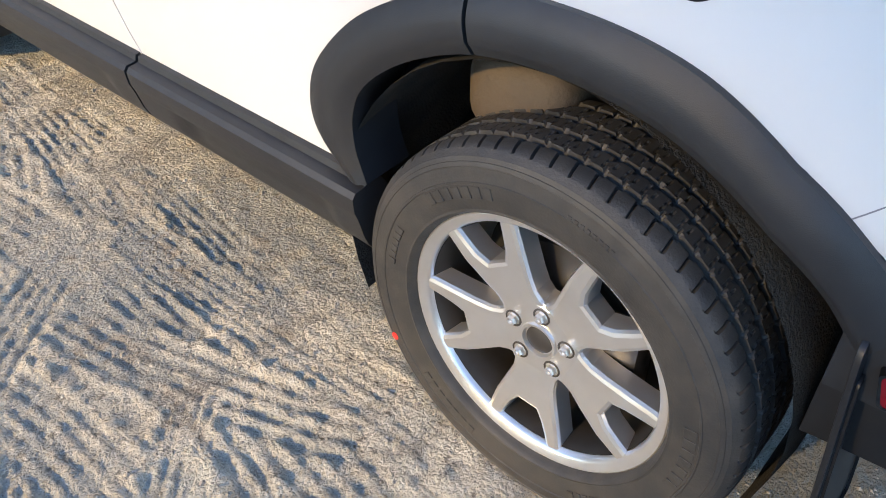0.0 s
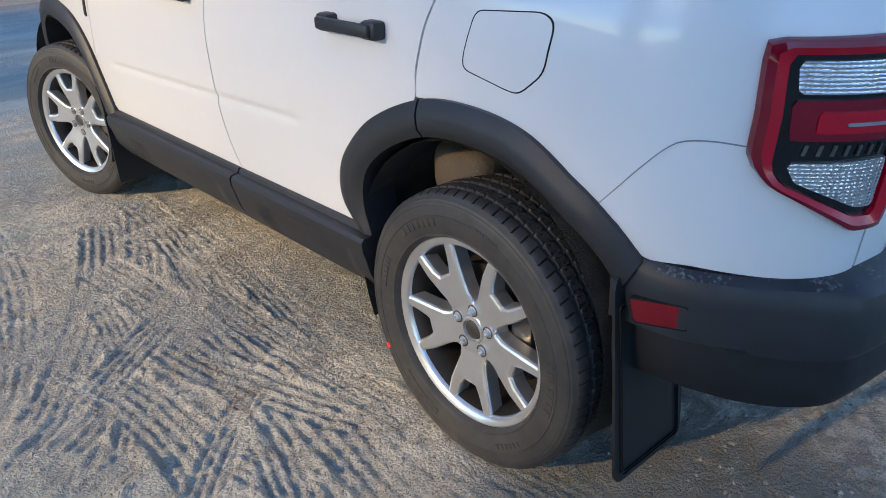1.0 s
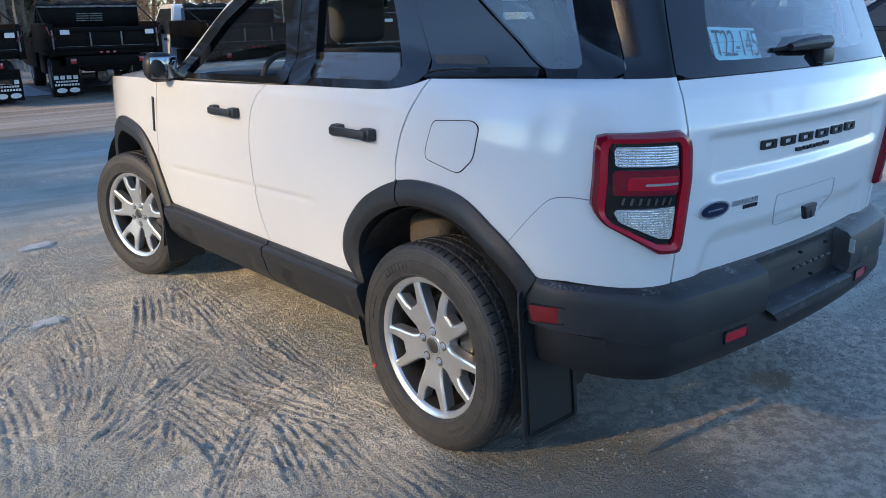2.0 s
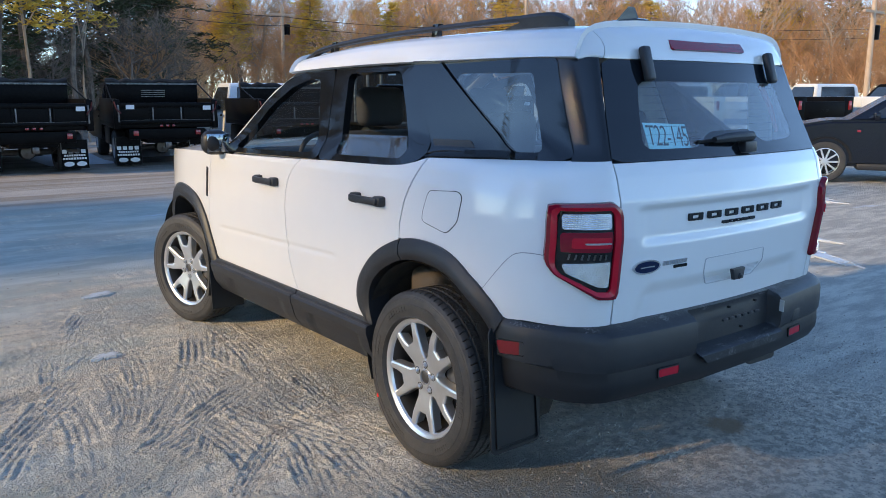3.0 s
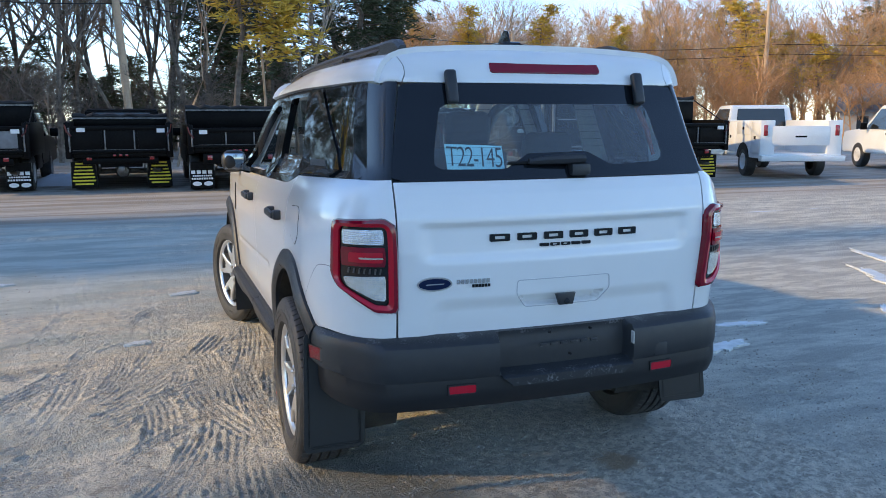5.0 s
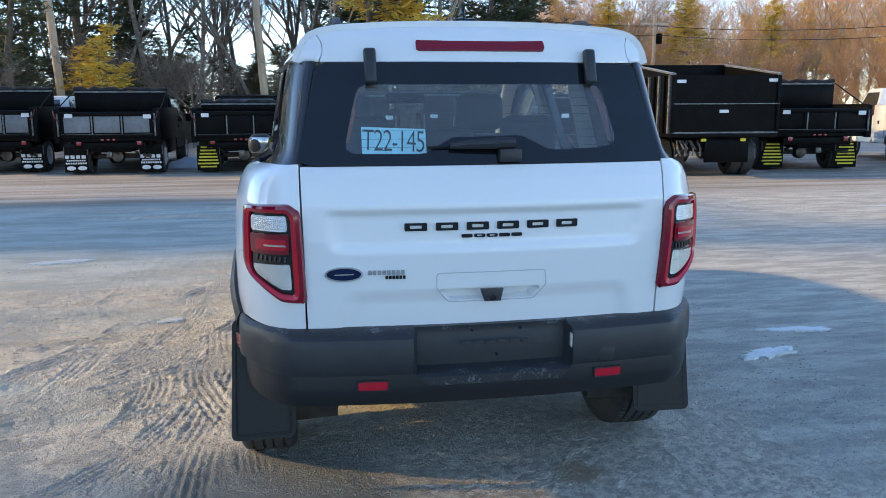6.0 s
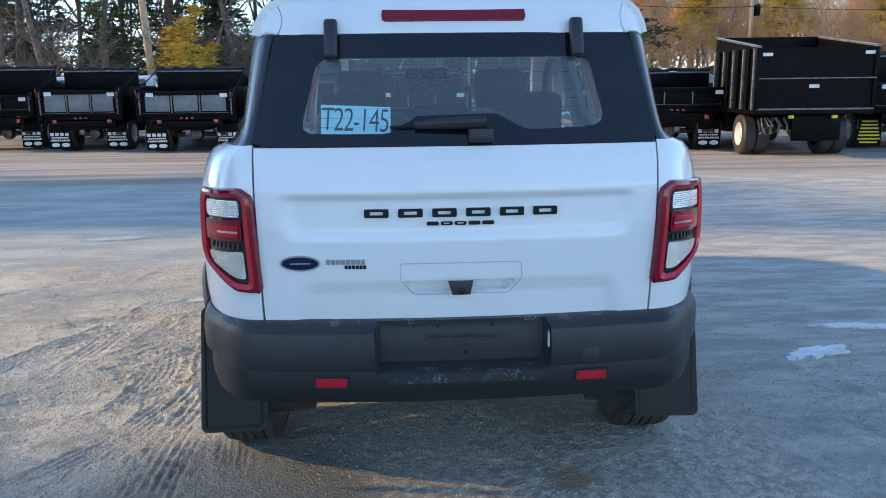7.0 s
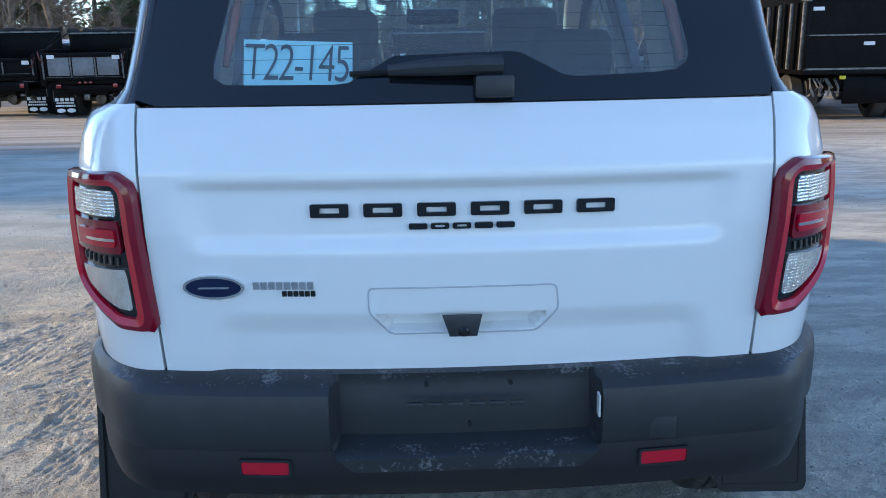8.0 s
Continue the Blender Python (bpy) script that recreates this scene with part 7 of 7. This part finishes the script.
def plant(kind, x, y, scale=1.0, wide=1.0):
    i = rt.randrange(len(kinds[kind]))
    m = at(x, y, rt.uniform(0, 360), -0.05) @ Matrix.Diagonal((scale * wide, scale * wide, scale, 1))
    src = kinds[kind][i]
    if not used[kind][i]:
        used[kind][i] = True
        src.matrix_basis = m
        return src
    src_scale = src.scale.copy()
    src.scale = (1, 1, 1)
    ob = copy_thing(src, at(0, 0))
    src.scale = src_scale
    ob.matrix_basis = m
    return ob


def polar(az, dist):
    return -1.0 + dist * math.sin(radians(az)), -3.0 + dist * math.cos(radians(az))


# dark mixed wood behind the trucks
for az, d, k, s in ((-31, 34, "pine", 1.0), (-28, 30, "grey", 1.0), (-26.5, 38, "grey", 1.1), (-24, 33, "grey", 1.1), (-22.5, 36, "pine", 1.0), (-20.5, 31, "grey", 1.0), (-19, 40, "grey", 1.1), (-17.5, 33, "pine", 0.9), (-16, 37, "grey", 1.1), (-13.2, 35, "pine", 0.95), (-12, 31, "grey", 0.95), (-10.5, 37, "grey", 1.1), (-9, 33, "grey", 1.0), (-7.5, 39, "grey", 1.0), (-6, 32, "grey", 1.0), (-4.5, 35, "grey", 1.05), (-3, 38, "grey", 1.0), (-1.5, 33, "grey", 1.0), (0.5, 39, "grey", 1.0), (2.2, 33, "grey", 0.95), (3.6, 36, "pine", 1.05), (5.2, 26, "gold", 0.95), (7.6, 34, "pine", 1.0), (9.4, 26, "gold", 0.75), (11.2, 33, "grey", 0.95), (12.2, 36, "pine", 1.15), (13.6, 35, "pine", 1.0), (14.8, 38, "pine", 1.15), (16.2, 40, "pine", 1.0), (17.2, 44, "grey", 0.9)):
    plant(k, *polar(az, d), s)
for az, d, s in ((1.0, 27.5, 0.9), (7.0, 28, 0.95), (10.4, 29, 0.9)):
    plant("birch", *polar(az, d), s)
for i in range(40):
    az = rt.uniform(-34, 8)
    plant("grey", *polar(az, rt.uniform(42, 62)), rt.uniform(0.9, 1.2))
for az, d, s in ((-12.0, 29, 0.42), (-13.4, 30, 0.36), (-11.2, 30, 0.34)):
    plant("gold", *polar(az, d), s, 1.3)
for i in range(110):
    az = rt.uniform(-34, 18)
    plant("bush" if az > 14 else "thicket", *polar(az, rt.uniform(30, 52)), rt.uniform(0.6, 1.3), 1.3)
for i in range(70):
    az = rt.uniform(-38, 18)
    plant("pine", *polar(az, rt.uniform(42, 70)), rt.uniform(0.30, 0.48), 2.0)

for i in range(5):
    plant("pine", *polar(rt.uniform(2.5, 17), rt.uniform(36, 48)), rt.uniform(0.7, 1.0), 1.15)
for i in range(7):
    plant("pine", *polar(rt.uniform(-36, 2.5), rt.uniform(38, 52)), rt.uniform(0.55, 0.8), 1.3)
for i in range(22):
    plant("pine", *polar(rt.uniform(-38, -3), rt.uniform(36, 46)), rt.uniform(0.36, 0.5), 1.9)

# russet wood to the right; the low sun is put into its twig colour
for i in range(190):
    az = rt.uniform(15, 74)
    d = rt.uniform(58, 95)
    plant("russet", *polar(az, d), rt.uniform(0.85, 1.22), 1.2)
for i in range(34):
    az = rt.uniform(16, 74)
    plant("gold" if rt.random() < 0.6 else "pine", *polar(az, rt.uniform(72, 95)), rt.uniform(1.0, 1.35))
for i in range(18):
    plant("gold", *polar(rt.uniform(20, 62), rt.uniform(58, 72)), rt.uniform(0.8, 1.0), 1.2)
for i in range(80):
    plant("russet", *polar(rt.uniform(14, 74), rt.uniform(95, 115)), rt.uniform(1.22, 1.5), 1.3)
for i in range(190):
    az = rt.uniform(15, 74)
    plant("bush", *polar(az, rt.uniform(52, 68)), rt.uniform(0.8, 1.7), 1.3)
for az, d, s in ((49.5, 46, 1.0), (31, 55, 1.0), (44, 60, 1.1), (56, 52, 0.95)):
    plant("russet", *polar(az, d), s)

# evergreens out of view on the sunny side, set to shade most of the lot
for y, x, s in ((-28, -38, 1.0), (-24.5, -41, 1.1), (-21, -37, 1.0), (-17.5, -40, 1.1), (-14, -38, 1.0), (-11, -41, 1.0)):
    plant("pine", x, y, s, 1.15)
rt = random.Random(5)
for row, x0 in enumerate((-30.0, -33.0, -36.0)):
    for k in range(34):
        y = -12 + 0.975 * k + 0.5 * (row % 2)
        g = y - 0.176 * (-x0 - 1)
        if k % 2 == 0 and (5.0 < g < 9.5 or g < -5.0):
            plant("pine", x0 + rt.uniform(-0.5, 0.5), y, rt.uniform(1.18, 1.28), 1.05)
        elif -5.0 <= g < -1.7:
            # crown height set to keep sun off the car but not the ground
            plant("tall", x0, y, (1.0, 1.105, 1.207)[row])
# unseen bare trees added to thin out the sun in the gap
for i in range(5):
    plant("grey", -42.0 - 2.6 * i, 6.5 + (i * 4.3) % 9, 0.95 + 0.05 * i)
# trees behind the camera, seen only in the glass and paint
for i in range(22):
    az = rt.uniform(110, 250)
    plant(rt.choice(("pine", "grey")), *polar(az, rt.uniform(45, 65)), rt.uniform(0.9, 1.1))

# poles and wires
POLE = material("weathered_pole_wood", (0.60, 0.44, 0.29), 0.85, second=(0.46, 0.34, 0.23), mix=0.8, grain=14)
WIRE = material("black_cable", (0.03, 0.03, 0.03), 0.7)


def pole(x, y, h, lean=0.0, arm=True):
    root = thing("utility_pole", "weathered wooden utility pole", "pole", at(x, y), "utility poles")
    bm = bmesh.new()
    tube(bm, [(0, 0, 0), (-lean * 0.5, 0, h * 0.5), (-lean, 0, h)], [0.15, 0.135, 0.11], 12)
    part("shaft", bm, POLE, root)
    if arm:
        part("cross_arm", boxm(-1.0 - lean, 1.0 - lean, -0.06, 0.06, h - 0.7, h - 0.58), POLE, root)
        bm = bmesh.new()
        lathe(bm, [(0.001, h - 2.0), (0.2, h - 1.98), (0.22, h - 1.3), (0.001, h - 1.25)], 16, "z")
        bmesh.ops.translate(bm, verts=bm.verts, vec=(0.34 - lean, 0, 0))
        part("transformer", bm, BLACK_STEEL, root, "grey drum transformer")
    return root


pole(-1.85, 28.0, 9.0, 0.5, False)
pole(-8.95, 27.6, 9.0, 0.45, False)
for az, d, h in ((24.8, 58, 7.6), (41.6, 56, 9.0), (40.6, 70, 9.0), (63.4, 45, 6.2)):
    pole(*polar(az, d), h, 0.0, az < 30 or az > 60)


def wire(a, b, sag):
    a, b = Vector(a), Vector(b)
    pts = [a.lerp(b, i / 16) - Vector((0, 0, sag * 4 * (i / 16) * (1 - i / 16))) for i in range(17)]
    bm = bmesh.new()
    tube(bm, pts, 0.02, 4)
    tagged(part("overhead_wire", bm, WIRE), "thin black overhead wire", "wire", "overhead wires")


for z in (6.2, 5.6):
    wire((-40, 26.5, z), (-8.95, 27.6, z), 0.4)
    wire((-8.95, 27.6, z), (-1.85, 28.0, z), 0.15)
    wire((-1.85, 28.0, z), (23.5, 49.5, z + 0.6), 0.5)
    wire((23.5, 49.5, z + 0.6), (36.9, 38.5, z), 0.4)
    wire((36.9, 38.5, z), (60, 20, z), 0.4)


# house beyond the trucks
def house(m):
    root = thing("house", "pale house with a grey shingled roof", "house", m)
    wall_m = material("pale_siding", (0.50, 0.52, 0.54), 0.8)
    roof_m = material("grey_shingles", (0.21, 0.215, 0.225), 0.9, second=(0.13, 0.13, 0.135), mix=0.9, bump=0.5, bump_scale=12)
    part("wall", boxm(-5.5, 5.5, 0, 6, 0, 2.4), wall_m, root)
    bm = bmesh.new()
    prism(bm, [(-5.9, -0.4, 2.3), (-5.9, 3.0, 4.5), (-5.9, 6.4, 2.3)], (11.8, 0, 0))
    part("roof", bm, roof_m, root, "grey shingled gable roof")
    for x in (-3.5, 0, 3.2):
        w = part("window", boxm(x - 0.5, x + 0.5, -0.03, 0.02, 0.9, 2.0), DARK_GLASS, root)
        part("window_frame", boxm(x - 0.58, x + 0.58, -0.02, 0.03, 0.82, 0.9), PALE, w)
    return root


house(at(*polar(49.8, 54), -50) @ Matrix.Diagonal((0.62, 1, 0.82, 1)))

# stop sign board seen past the trucks
sg_root = thing("road_sign", "pale octagonal sign on a post", "sign", at(8.05, 18.0))
bm = bmesh.new()
tube(bm, [(0, 0, 0), (0, 0, 1.8)], 0.03, 8)
part("post", bm, EDGE, sg_root)
bm = bmesh.new()
lathe(bm, [(0.001, -0.01), (0.20, -0.01), (0.20, 0.01), (0.001, 0.01)], 8, "y")
bmesh.ops.translate(bm, verts=bm.verts, vec=(0, 0, 1.66))
part("board", bm, POLE, sg_root, "pale octagonal board")
# snow bank strips by the trucks
SNOW = material("old_snow", (0.72, 0.75, 0.80), 0.7, second=(0.5, 0.5, 0.5), bump=0.6, bump_scale=8)
for i, (x, y, w, d) in enumerate(((1.75, 17.5, 1.4, 3.0), (-3.4, 18.5, 1.5, 3.0), (4.3, 19.0, 2.0, 3.0))):
    bm = bmesh.new()
    n = 14
    g2 = [[bm.verts.new((x + w * (a / n - 0.5), y + d * (b / n - 0.5), 0.22 * math.sin(math.pi * a / n) ** 0.7 * math.sin(math.pi * b / n) ** 0.7 * (0.7 + 0.6 * noise.noise((a * 0.4, b * 0.4, i))))) for a in range(n + 1)] for b in range(n + 1)]
    for b in range(n):
        for a in range(n):
            bm.faces.new((g2[b][a], g2[b][a + 1], g2[b + 1][a + 1], g2[b + 1][a]))
    tagged(part("snow_bank", bm, SNOW), "low bank of old snow between the trucks", "snow bank")
